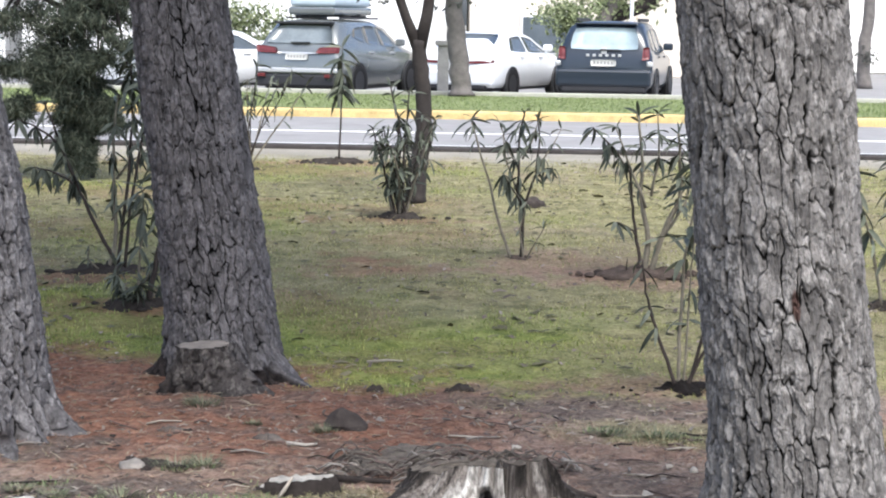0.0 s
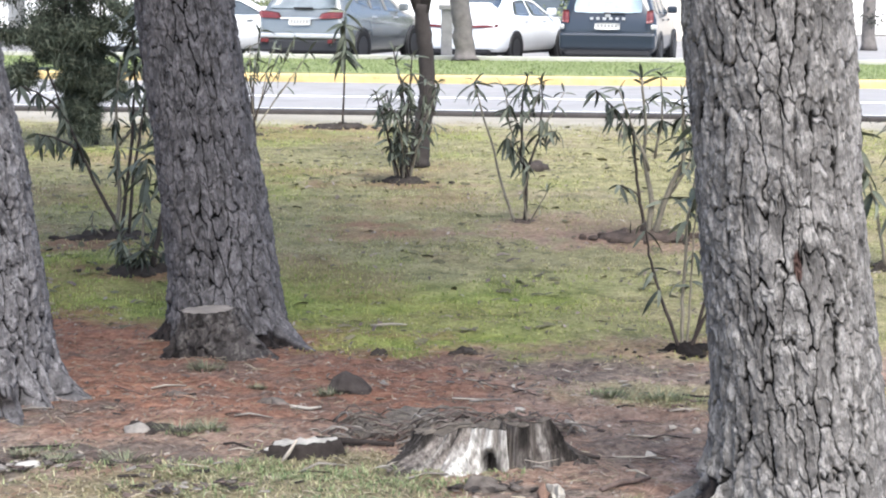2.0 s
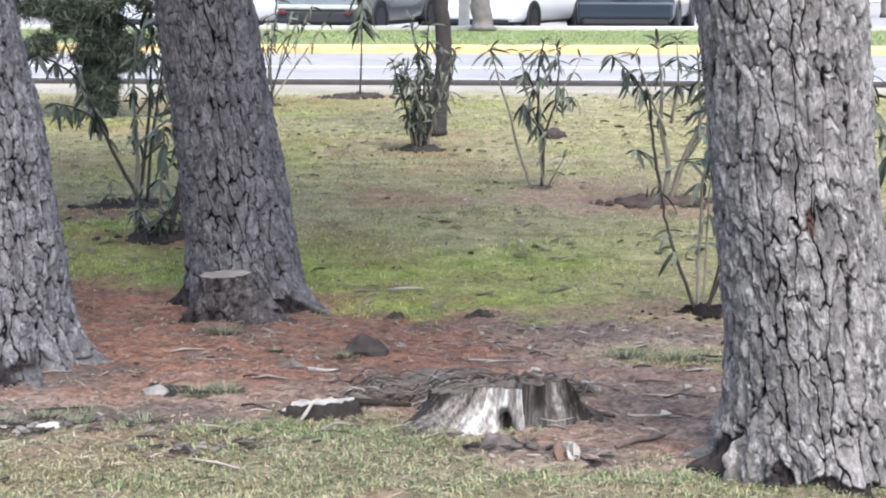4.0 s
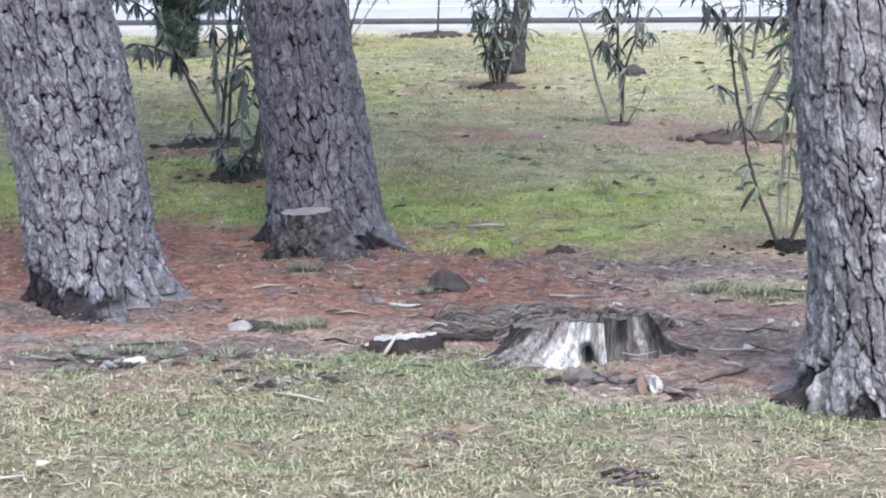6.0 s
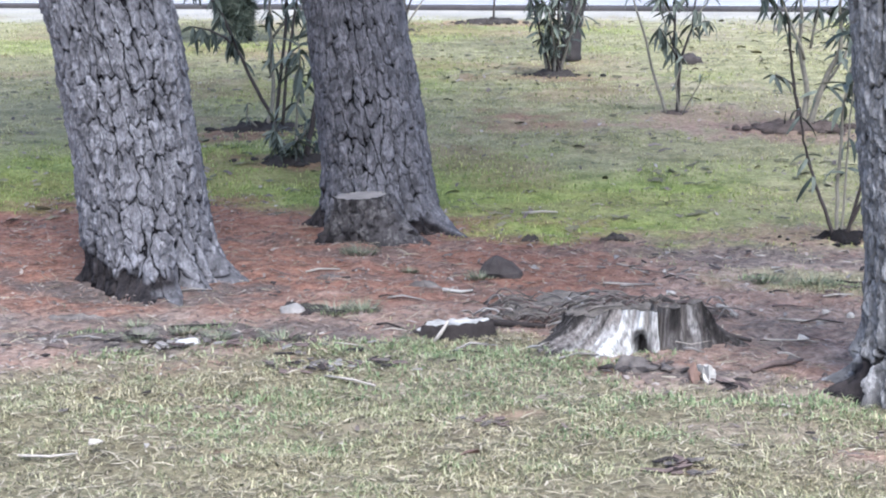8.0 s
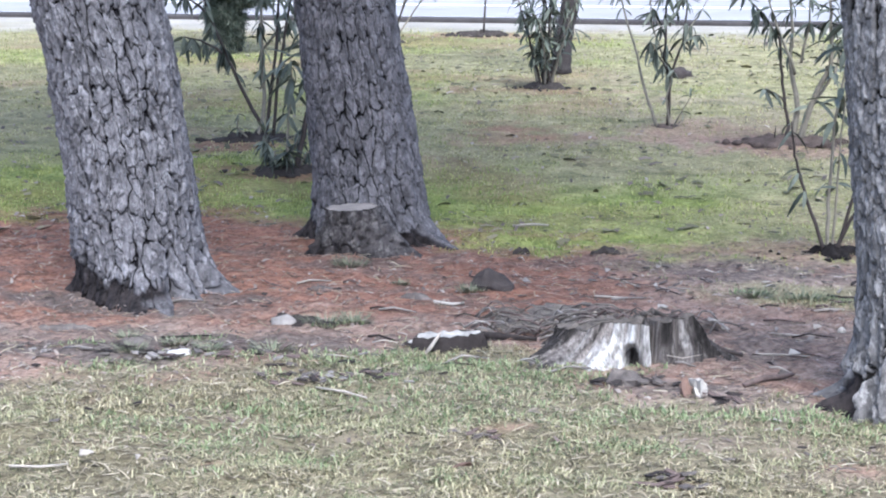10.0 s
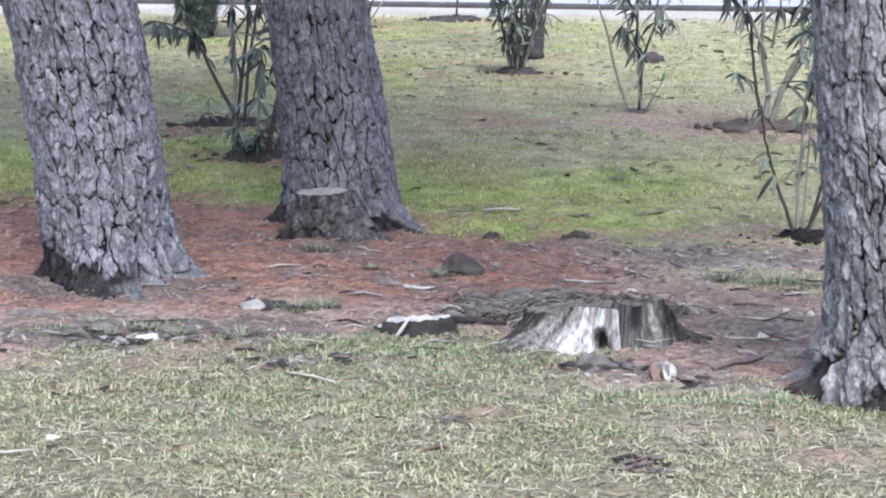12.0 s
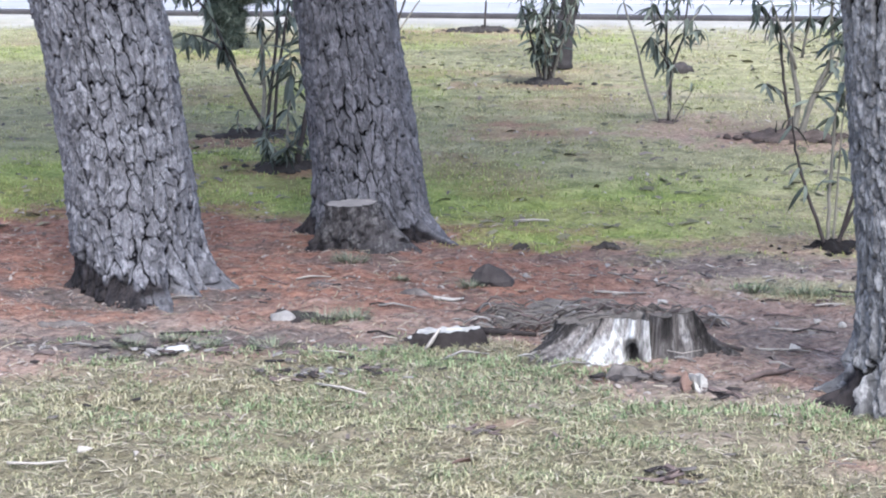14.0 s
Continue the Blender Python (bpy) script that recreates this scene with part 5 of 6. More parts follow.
oleander((0.99, 7.12), [([(-0.01, 0), (-0.08, 0.18), (-0.13, 0.31), (-0.16, 0.42), (-0.18, 0.56)], 0.009, 1, [(0.45, 2, 30, 75, 0.75), (0.62, 3, 5, 60, 0.65), (0.97, 2, 10, 60, 0.8)]),
            ([(-0.01, 0), (-0.01, 0.22), (0.0, 0.54), (0.03, 0.74), (0.05, 1.0)], 0.009, 0, [(0.3, 2, -5, 30, 0.8), (0.55, 3, 5, 40, 1.15), (0.68, 4, 10, 75, 1.2), (0.85, 4, 0, 70, 1.1), (1.0, 5, -40, 60, 1.1)]),
            ([(0.02, 0), (0.08, 0.15), (0.15, 0.30)], 0.010, 1, [(1.0, 3, -10, 60, 0.9)]),
            ([(0.01, 0), (0.02, 0.27), (0.02, 0.46), (0.03, 0.66)], 0.006, 0, [(0.4, 2, 0, 50, 0.7), (0.6, 2, 10, 70, 0.8), (1.0, 4, -30, 60, 1)]),
            ([(0.03, 0), (0.12, 0.4), (0.14, 0.8), (0.12, 1.05)], 0.008, 1, [(0.5, 3, 0, 60, 1), (0.7, 4, 10, 70, 1.1), (0.85, 4, 10, 70, 1.1), (1.0, 5, -40, 60, 1)])],
         "young oleander with dark slender stems in dug soil", 4, 0.28, M_SOIL_WET, 0.95)
oleander((-1.59, 8.98), fan(21, 6, 0.13, 0.13, 0.24, 0.008, 0.2, 4, 0.3, 0.2, (15, 85), 0.75)
         + [([(0.01, 0), (0.02, 0.26), (0.05, 0.46), (0.04, 0.62)], 0.009, 0, [(0.45, 3, 30, 80, 1), (0.62, 3, 30, 80, 1), (0.78, 4, 30, 80, 1.1), (0.92, 5, 0, 70, 1.1), (1.0, 5, -30, 60, 1.1)]),
            ([(0.06, 0), (0.11, 0.25), (0.13, 0.42), (0.10, 0.75)], 0.017, 1, [(0.75, 5, 0, 70, 1.1), (0.9, 6, 0, 70, 1.1), (1.0, 5, -40, 60, 1.1)])],
         "low leafy oleander beside the dark pine trunk", 5, 0.36)
oleander((-1.98, 10.22), [([(0.08, 0), (0.04, 0.08), (-0.08, 0.30), (-0.19, 0.54), (-0.29, 0.78), (-0.38, 1.0)], 0.014, 1, [(0.52, 3, 35, 70, 1), (0.62, 9, 40, 85, 1.2), (0.72, 6, 30, 80, 1.1), (0.85, 6, 30, 85, 1.1), (1.0, 7, -20, 70, 1.1)]),
            ([(-0.19, 0.54), (-0.32, 0.60), (-0.42, 0.62)], 0.008, 1, [(0.4, 4, 45, 85, 1.2), (0.75, 5, 40, 85, 1.2), (1.0, 5, 20, 80, 1.2)]),
            ([(-0.29, 0.78), (-0.42, 0.86), (-0.52, 0.90)], 0.008, 1, [(0.5, 4, 45, 85, 1.2), (1.0, 6, 30, 85, 1.3)]),
            ([(-0.01, 0), (0.04, 0.10), (0.05, 0.34), (0.04, 0.56), (0.03, 0.80), (0.06, 1.05)], 0.015, 0, [(0.5, 4, 50, 85, 1.1), (0.6, 4, 30, 85, 1.1), (0.72, 5, 30, 80, 1.1), (0.85, 6, 0, 70, 1.1), (1.0, 7, -50, 50, 1.2)]),
            ([(0.04, 0.56), (0.14, 0.66), (0.24, 0.74)], 0.008, 0, [(0.5, 4, 40, 85, 1.1), (0.8, 5, 30, 80, 1.1), (1.0, 5, 0, 70, 1.2)]),
            ([(0.05, 0.34), (0.15, 0.45), (0.23, 0.48)], 0.006, 0, [(0.6, 3, 20, 70, 1), (1.0, 5, 0, 60, 1)]),
            ([(0.06, 0.02), (0.12, 0.5), (0.15, 0.9), (0.14, 1.25)], 0.012, 1, [(0.55, 4, 20, 80, 1.1), (0.7, 5, 10, 80, 1.2), (0.78, 7, 0, 70, 1.2), (0.86, 8, 0, 70, 1.3), (0.93, 8, -20, 60, 1.4), (1.0, 8, -60, 50, 1.3)]),
            ([(0.10, 0.02), (0.16, 0.5), (0.24, 0.9), (0.22, 1.4)], 0.011, 1, [(0.6, 5, 20, 80, 1.1), (0.7, 6, 10, 80, 1.1), (0.8, 6, 10, 80, 1.1), (0.9, 7, 0, 70, 1.2), (1.0, 7, -50, 60, 1.2)]),
            ([(-0.03, 0), (-0.10, 0.09), (-0.08, 0.18)], 0.008, 0, [(0.5, 3, 10, 70, 0.6), (1.0, 4, 0, 70, 0.6)])],
         "spreading oleander with leaning stems and drooping leaves", 6, 0.4, None, 0.86)
oleander((-1.15, 18.6), [([(0.03, 0), (0.05, 0.5), (0.06, 0.8), (0.06, 1.22)], 0.012, 1, [(0.64, 6, 10, 55, 1.2), (0.72, 5, 20, 65, 1.2), (0.82, 5, 20, 70, 1.2), (0.92, 5, 0, 65, 1.2), (1.0, 5, -50, 50, 1)])], "thin oleander sapling with a leafy top near the road", 7, 0.5, M_SOIL_DARK, 1.45)
oleander((-1.98, 17.6), fan(31, 11, 0.58, 0.62, 1.05, 0.008, 0.4, 2, 0.5, 0.14, (0, 80), 0.85), "thin oleander bush near the roadside kerb", 8, 0.3, None, 1.25)
oleander((2.42, 9.4), fan(41, 4, 0.22, 0.8, 1.05, 0.012, 0.3, 5, 0.35, 0.12, (10, 80), 1.15), "oleander bush behind the pale pine trunk", 9, 0.3)
oleander((-2.75, 9.6), fan(51, 4, 0.25, 0.9, 1.1, 0.012, 0.5, 5, 0.35, 0.12, (10, 80), 1.1), "oleander bush behind the leaning pine", 10, 0.3)

# a dark conifer with hanging twigs near the road
t = far_trunk("conifer", [(-3.30, 16.4, 0.0), (-3.32, 16.4, 0.5), (-3.4, 16.4, 1.4), (-3.45, 16.4, 5.0)], [0.018, 0.022, 0.03, 0.03], "dark conifer with low hanging feathery twigs", "park conifers", seed=8)
rng = random.Random(44)
cl = []
for k in range(24):
    cl.append((rng.uniform(-4.05, -3.1), 16.2 + rng.uniform(-0.3, 0.3), rng.uniform(0.62, 1.1), 0.12))
for k in range(68):
    cl.append((rng.uniform(-4.4, -3.3), 16.2 + rng.uniform(-0.4, 0.4), 1.02 + 1.8 * rng.random(), 0.18))
for k in range(34):
    cl.append((rng.uniform(-3.35, -2.86), 16.2 + rng.uniform(-0.3, 0.3), 1.05 + 1.3 * rng.random(), 0.13))
for k in range(70):
    q = rng.random()
    cl.append((-3.34 - 0.18 * q + rng.gauss(0, 0.04 + 0.15 * q), 16.15 + rng.uniform(-0.1, 0.1), 0.13 + 1.05 * q, 0.06 + 0.04 * q))
for k in range(8):
    cl.append((-3.12 + rng.gauss(0, 0.08), 16.1, rng.uniform(0.5, 0.75), 0.09))
o = t.matrix_world.translation
part("crown", needle_crown("crown", [(c[0] - o[0], c[1] - o[1], c[2], c[3]) for c in cl], 45, 330, 0.10, 0.005, 1.0), t, "dark feathery foliage")
limb(t, [(-3.15, 16.1, 2.8), (-3.17, 16.1, 1.8), (-3.18, 16.1, 1.15)], [0.02, 0.016, 0.008])
limb(t, [(-4.1, 16.1, 2.8), (-4.12, 16.1, 1.7), (-4.1, 16.1, 0.9)], [0.02, 0.016, 0.008])
for k in range(6):
    x0 = -3.4 + rng.uniform(-0.9, 0.7)
    limb(t, [(-3.42, 16.35, 1.5 + 0.2 * k), ((x0 - 3.42) / 2, 16.2, 1.75 + 0.15 * k), (x0, 16.1, 1.1 + rng.uniform(-0.2, 0.3))], [0.04, 0.025, 0.008])


# ---- stumps ----
def big_stump():
    s = thing("tree_stump", (0.14, 5.46, on(0.14, 5.46)), "low split tree stump with bleached and rotten wood", "stump")
    na, rows = 220, 26
    th = np.linspace(0, 2 * math.pi, na, endpoint=False)
    T, Q = np.meshgrid(th, np.linspace(0, 1, rows))
    swell = lambda at, wide: np.exp(-((T - at) / wide) ** 2)
    chunk = smooth(5.03, 5.07, T) * smooth(6.25, 5.9, T)
    top = 0.085 + 0.035 * smooth(3.85, 4.25, T) * smooth(5.08, 5.03, T) + 0.05 * chunk + 0.018 * (fbm(T / 6.283 * 44, T * 0, 61, 3, 44) - 0.5)
    top = top * (0.75 + 0.25 * smooth(3.0, 3.7, T)) * (0.6 + 0.4 * smooth(0.0, 0.5, np.minimum(np.abs(T - 1.6) * 0.4, 0.6)))
    rad = 0.215 + 0.02 * np.cos(T * 2 + 0.6) + 0.008 * np.sin(T * 5 + 1) - 0.012 * chunk
    flare = 0.04 + 0.13 * swell(3.75, 0.5) + 0.07 * swell(4.35, 0.2) + 0.09 * swell(6.12, 0.2) + 0.018 * np.sin(T * 7) ** 2
    fibre = (fbm(T / 6.283 * 70 + (1 - Q) * 0.8, Q * 1.2, 63, 4, 70) - 0.5) * 1.3
    cleft = swell(5.05, 0.035) * 0.07 + smooth(1.3, 0.4, np.hypot((T - 4.72) / 0.11, (Q - 0.26) / 0.30)) * 0.09 + swell(4.16, 0.03) * 0.03 + swell(3.95, 0.025) * 0.025 + swell(3.72, 0.03) * 0.03 + swell(5.4, 0.02) * 0.025 + swell(5.66, 0.02) * 0.025 + swell(4.86, 0.015) * 0.02
    R = rad + flare * (1 - Q) ** 1.4 + 0.036 * fibre - cleft - 0.03 * smooth(5.75, 6.1, T) * Q
    v = np.stack([R * np.cos(T), R * np.sin(T) * 0.8, Q * top - 0.02 * (1 - Q)], -1).reshape(-1, 3)
    # the hole's shade goes into the colour along with the rotten wood
    hole = np.clip(1.3 * smooth(1.15, 0.75, np.hypot((T - 4.73) / 0.115, (Q - 0.22) / 0.23) + 0.3 * fibre), 0, 1)
    low = 0.34 * (1 - Q)
    pale = np.clip(smooth(4.34, 4.46, T + low) * smooth(5.03, 5.0, T) * (0.95 + 2.2 * fibre) * (1 - 0.75 * swell(4.84, 0.13)) - 1.3 * hole + 0.6 * swell(5.0, 0.025) + 0.25 * swell(5.55, 0.07) * smooth(0.2, 0.6, Q) + 0.3 * swell(3.98, 0.05), 0, 1)
    rot_shade = np.clip(0.9 * chunk * (1 - 0.8 * swell(5.55, 0.14)) * (0.75 + 1.2 * fibre) + hole + 0.95 * smooth(4.36, 4.24, T + low) * smooth(-0.28, -0.02, fibre) * (1 - swell(3.98, 0.05)) + smooth(5.8, 6.0, T) * 0.6 + 0.5 * swell(4.84, 0.08) * smooth(0.9, 0.4, Q), 0, 1)
    part("stump_wood", mesh_of("stump_wood", v, grid_faces(rows, na, True), M_STUMP, True, None, {"bleach": pale, "rot_shade": rot_shade}), s)
    # the broken, mossy top, sunk in the middle
    rr = np.linspace(1.0, 0.0, 14)
    T2, G = np.meshgrid(th, rr)
    edge_r, edge_z = R[-1], top[-1]
    zz = edge_z * smooth(0.6, 1.0, G) + (1 - smooth(0.6, 1.0, G)) * 0.08 + (fbm(G * np.cos(T2) * 6 + 20, G * np.sin(T2) * 6 + 20, 77, 4) - 0.5) * 0.06 * smooth(1.0, 0.85, G)
    v = np.stack([G * edge_r * np.cos(T2), G * edge_r * 0.8 * np.sin(T2), zz + 0.002], -1).reshape(-1, 3)
    part("stump_top", mesh_of("stump_top", v, grid_faces(14, na, True), M_SOIL_MOSS), s, "crumbled mossy top")
    rng = random.Random(5)
    for pts, r in ((((0.2, -0.06, 0.035), (0.28, -0.04, 0.02), (0.36, -0.03, 0.0)), 0.014), (((0.1, -0.16, 0.03), (0.16, -0.2, 0.03), (0.22, -0.19, 0.04)), 0.0022)):
        v, f = tube(pts, [r, r * 0.75, r * 0.35], 9)
        part("root", mesh_of("root", v, f, M_STEM_DARK if r > 0.01 else M_TWIG_PALE), s)
    return s


big_stump()

st = thing("small_stump", (-0.46, 5.44, on(-0.46, 5.44)), "small low cut stump with pale sawn top", "stump")
na = 60
ring = [(0.128 * math.cos(a) * (1 + 0.06 * math.sin(3 * a) + 0.05 * noise.noise(Vector((a * 2, 1, 4)))), 0.040 * math.sin(a) * (1 + 0.3 * noise.noise(Vector((a * 2.2, 5, 1))))) for a in [2 * math.pi * k / na for k in range(na)]]
rim = [0.052 + 0.06 * x + 0.012 * noise.noise(Vector((k * 0.5, 2, 7))) - 0.02 * (x < -0.1) for k, (x, y) in enumerate(ring)]
vv = [(x * s * (1 + 0.08 * noise.noise(Vector((k * 0.8, q * 3, 7)))), y * s * (1 + 0.1 * noise.noise(Vector((k * 0.9, q * 4, 3)))), rim[k] * q - 0.02 * (q == 0)) for s, q in ((1.12, 0), (1.06, 0.3), (1.0, 0.7), (0.97, 1.0), (0.90, 1.04)) for k, (x, y) in enumerate(ring)]
part("bark", mesh_of("bark", vv, grid_faces(5, na, True), M_ROT), st)
vv = [(x * 0.91 * s, y * 0.91 * s, (0.052 + 0.06 * x) * (1 - s) + rim[k] * 1.04 * s + 0.001) for s in (1.0, 0.7, 0.4, 0.02) for k, (x, y) in enumerate(ring)]
part("cut_face", mesh_of("cut_face", vv, grid_faces(4, na, True), M_CUT_PALE), st, "pale sawn face")
v, f = tube([(-0.055, -0.075, 0.0), (-0.03, -0.06, 0.032), (-0.005, -0.04, 0.07)], [0.005, 0.007, 0.004], 6)
part("splinter", mesh_of("splinter", v, f, M_TWIG_PALE), st, "pale splinter leaning on the bark")

sb = thing("cut_stub", (-0.965, 6.985, on(-0.965, 6.985)), "sawn-off bark-covered stub at the dark pine's foot", "stump")
na, rows = 150, 40
th = np.linspace(0, 2 * math.pi, na, endpoint=False)
T, Q = np.meshgrid(th, np.linspace(0, 1, rows))
f1, f2, own = worley(T / 6.2832 * 18 + 2.0 * fbm(T / 6.2832 * 20, Q * 4, 91, 3, 20), Q * 1.9 + 1.2 * fbm(T / 6.2832 * 15, Q * 3, 95, 3, 15), 92, 18)
rel = 0.3 * smooth(0.0, 0.12, f2 - f1) + 0.3 * own + 0.75 * fbm(T / 6.2832 * 34, Q * 7, 93, 4, 34) - 0.1
R = 0.102 + 0.05 * (1 - Q) ** 2 + 0.20 * np.exp(-((T - 5.95) / 0.55) ** 2) * (1 - Q) ** 1.3 + 0.05 * np.exp(-((T - 3.5) / 0.5) ** 2) * (1 - Q) ** 1.5 + 0.085 * (rel - 0.6) * (1 - 0.45 * Q)
H = 0.186 + 0.006 * np.cos(T) + 0.004 * (fbm(T / 6.2832 * 22, T * 0, 97, 3, 22) - 0.5)
v = np.stack([R * np.cos(T), R * np.sin(T) * 0.9, Q * H - 0.03 * (1 - Q)], -1).reshape(-1, 3)
# shading at the stub's foot is laid into the bark colour, darker downwards
part("bark", mesh_of("bark", v, grid_faces(rows, na, True), M_BARK_STUB, True, None, {"relief": rel, "stain_shade": 0.85 * smooth(0.5, 0.1, Q + 0.8 * (fbm(T / 6.2832 * 20, Q * 3, 191, 3, 20) - 0.5) + 0.35 * smooth(4.6, 5.4, T))}), sb)
top = [(R[-1, k] * 0.98 * s * math.cos(th[k]), R[-1, k] * 0.88 * s * math.sin(th[k]), 0.1895 * (1 - s) + (H[-1, k] + 0.001) * s) for s in (1.0, 0.8, 0.6, 0.4, 0.2, 0.01) for k in range(na)]
part("cut_face", mesh_of("cut_face", top, grid_faces(6, na, True), M_CUT), sb, "grey weathered sawn face")


# ---- loose things on the ground ----
def stone(x, y, size, m, label, seed, name="stone", category="stone", group="stones"):
    v, f = lump(size, seed, 0.3, 18)
    ob = part(name, mesh_of(name, v, f, m))
    ob.location = (x, y, on(x, y) - size[2] * 0.12)
    return tagged(ob, label, category, group)


def crumb(x, y, size, m, label, seed, name="stone", category="stone", group="stones"):
    v, f = heap((size[0] * 1.15, size[1] * 1.3, size[2] * 1.3), seed, 0.9)
    ob = part(name, mesh_of(name, v, f, m))
    ob.matrix_world = pose(x, y, on(x, y), 0, 0, (seed * 37) % 60 - 30)
    return tagged(ob, label, category, group)


stone(-1.03, 5.72, (0.095, 0.06, 0.036), M_STONE, "pale grey stone half sunk in needle litter", 1)
crumb(-0.99, 5.76, (0.22, 0.09, 0.016), M_ROT, "dark flat bark slab under the pale stone", 2, "bark_slab", "bark", "bark pieces")
v, f = lump((0.19, 0.12, 0.085), 9, 0.22, 12)
ob = part("rock", mesh_of("rock", [(x * (1 - z * 7) - z * 0.25, y * (1 - z * 4), z) for x, y, z in v], f, M_STONE_DARK, False))
ob.location = (-0.345, 6.36, on(-0.345, 6.36) - 0.008)
tagged(ob, "dark pointed rock on the needle litter", "stone", "stones")
crumb(-0.27, 7.05, (0.06, 0.05, 0.016), M_SOIL_DARK, "dark flat clod at the lawn's edge", 5)
crumb(0.08, 7.05, (0.08, 0.05, 0.014), M_SOIL_DARK, "dark flat clod at the lawn's edge", 6, "clod", "soil clod", "soil clods")


def shards(x, y, spread, n, size, mats, label, seed, group):
    """Broken bark, each piece an angular sliver of its own."""
    rng = random.Random(seed)
    for k in range(n):
        a, b, c = size * rng.uniform(0.6, 1.6), size * rng.uniform(0.3, 0.6), size * rng.uniform(0.08, 0.22)
        v = [(sx * a / 2 * rng.uniform(0.5, 1), sy * b / 2 * rng.uniform(0.5, 1), (0 if sz < 0 else c * rng.uniform(0.5, 1))) for sx in (-1, 1) for sy in (-1, 1) for sz in (-1, 1)]
        f = [(0, 1, 3, 2), (4, 6, 7, 5), (0, 4, 5, 1), (2, 3, 7, 6), (0, 2, 6, 4), (1, 5, 7, 3)]
        ob = part("bark_shard", mesh_of("bark_shard", v, f, mats[k % len(mats)], False))
        px, py = x + rng.gauss(0, spread[0] * 0.4), y + rng.gauss(0, spread[1] * 0.4)
        ob.matrix_world = pose(px, py, on(px, py) + rng.uniform(0.004, 0.014), rng.uniform(-14, 14), rng.uniform(-14, 14), rng.uniform(-60, 60))
        tagged(ob, label, "bark", group)


shards(0.13, 5.07, (0.16, 0.06), 24, 0.05, (M_ROT, M_STONE_DARK, M_ROT, M_BARK_BIT), "broken dark bark before the split stump", 7, "bark shards")
shards(0.40, 4.90, (0.10, 0.05), 8, 0.045, (M_ROT, M_TWIG), "broken dark bark beside the split wood", 9, "bark shards")
shards(0.24, 4.17, (0.10, 0.05), 12, 0.05, (M_BARK_BIT, M_TWIG, M_ROT), "grey weathered bark lying in the grass", 10, "bark shards in grass")
shards(-0.30, 4.52, (0.16, 0.05), 12, 0.028, (M_BARK_BIT, M_TWIG), "grey weathered bark lying in the grass", 11, "bark shards in grass")
shards(-0.85, 5.05, (0.25, 0.08), 18, 0.03, (M_BARK_BIT, M_TWIG, M_ROT), "grey weathered bark lying in the grass", 12, "bark shards in grass")
shards(-1.25, 5.42, (0.4, 0.10), 20, 0.03, (M_BARK_BIT, M_TWIG, M_SOIL_MOSS, M_TWIG), "flat bark chips at the grass edge", 13, "bark chips")
shards(0.2, 6.5, (0.7, 0.3), 24, 0.03, (M_TWIG, M_BARK_BIT, M_SOIL_MOSS, M_ROT), "flat bark chips on bare soil", 14, "bark chips")
shards(0.55, 6.75, (0.5, 0.3), 14, 0.04, (M_TWIG, M_BARK_BIT, M_TWIG_PALE, M_ROT), "flat bark chips on bare soil", 21, "bark chips")
shards(0.62, 4.38, (0.3, 0.12), 6, 0.026, (M_BARK_BIT, M_ROT, M_TWIG), "grey weathered bark lying in the grass", 22, "bark shards in grass")
shards(-1.15, 4.6, (0.4, 0.14), 8, 0.026, (M_BARK_BIT, M_ROT, M_TWIG), "grey weathered bark lying in the grass", 23, "bark shards in grass")
shards(-0.45, 6.5, (0.8, 0.35), 14, 0.028, (M_BARK_BIT, M_TWIG, M_ROT, M_SOIL_MOSS), "flat bark chips on needle litter", 24, "bark chips")
shards(-1.3, 5.28, (0.8, 0.2), 72, 0.045, (M_BARK_BIT, M_TWIG, M_ROT, M_STONE, M_SOIL_MOSS), "flat bark chips at the grass edge", 25, "bark chips")
shards(-0.75, 5.05, (0.3, 0.1), 28, 0.04, (M_ROT, M_BARK_BIT, M_TWIG, M_STONE), "flat bark chips at the grass edge", 26, "bark chips")
shards(-1.0, 6.2, (0.6, 0.3), 14, 0.03, (M_TWIG, M_SOIL_MOSS, M_ROT), "flat bark chips on needle litter", 15, "bark chips")
crumb(-1.48, 5.45, (0.11, 0.06, 0.014), M_BARK_BIT, "flat weathered bark slab in the litter", 11, "bark_slab", "bark", "bark pieces")
crumb(-1.75, 5.62, (0.14, 0.07, 0.016), M_BARK_BIT, "flat weathered bark slab in the litter", 12, "bark_slab", "bark", "bark pieces")
crumb(-0.62, 6.18, (0.11, 0.05, 0.012), M_BARK_BIT, "flat weathered bark slab in the litter", 13, "bark_slab", "bark", "bark pieces")
crumb(-0.98, 6.32, (0.08, 0.05, 0.014), M_BARK_BIT, "flat weathered bark slab in the litter", 14, "bark_slab", "bark", "bark pieces")
stone(-1.28, 5.25, (0.08, 0.05, 0.02), M_STUCCO, "small grey stone in the thin grass", 15)
stone(0.73, 14.4, (0.22, 0.15, 0.10), M_STONE_DARK, "dark stone lying on the far lawn", 16)
stone(0.86, 5.78, (0.03, 0.02, 0.022), M_PALE, "small white pebble on bare soil", 17, "pebble", "pebble", "pebbles")
stone(-1.83, 7.0, (0.03, 0.02, 0.02), M_PALE, "small white pebble at the lawn's edge", 18, "pebble", "pebble", "pebbles")


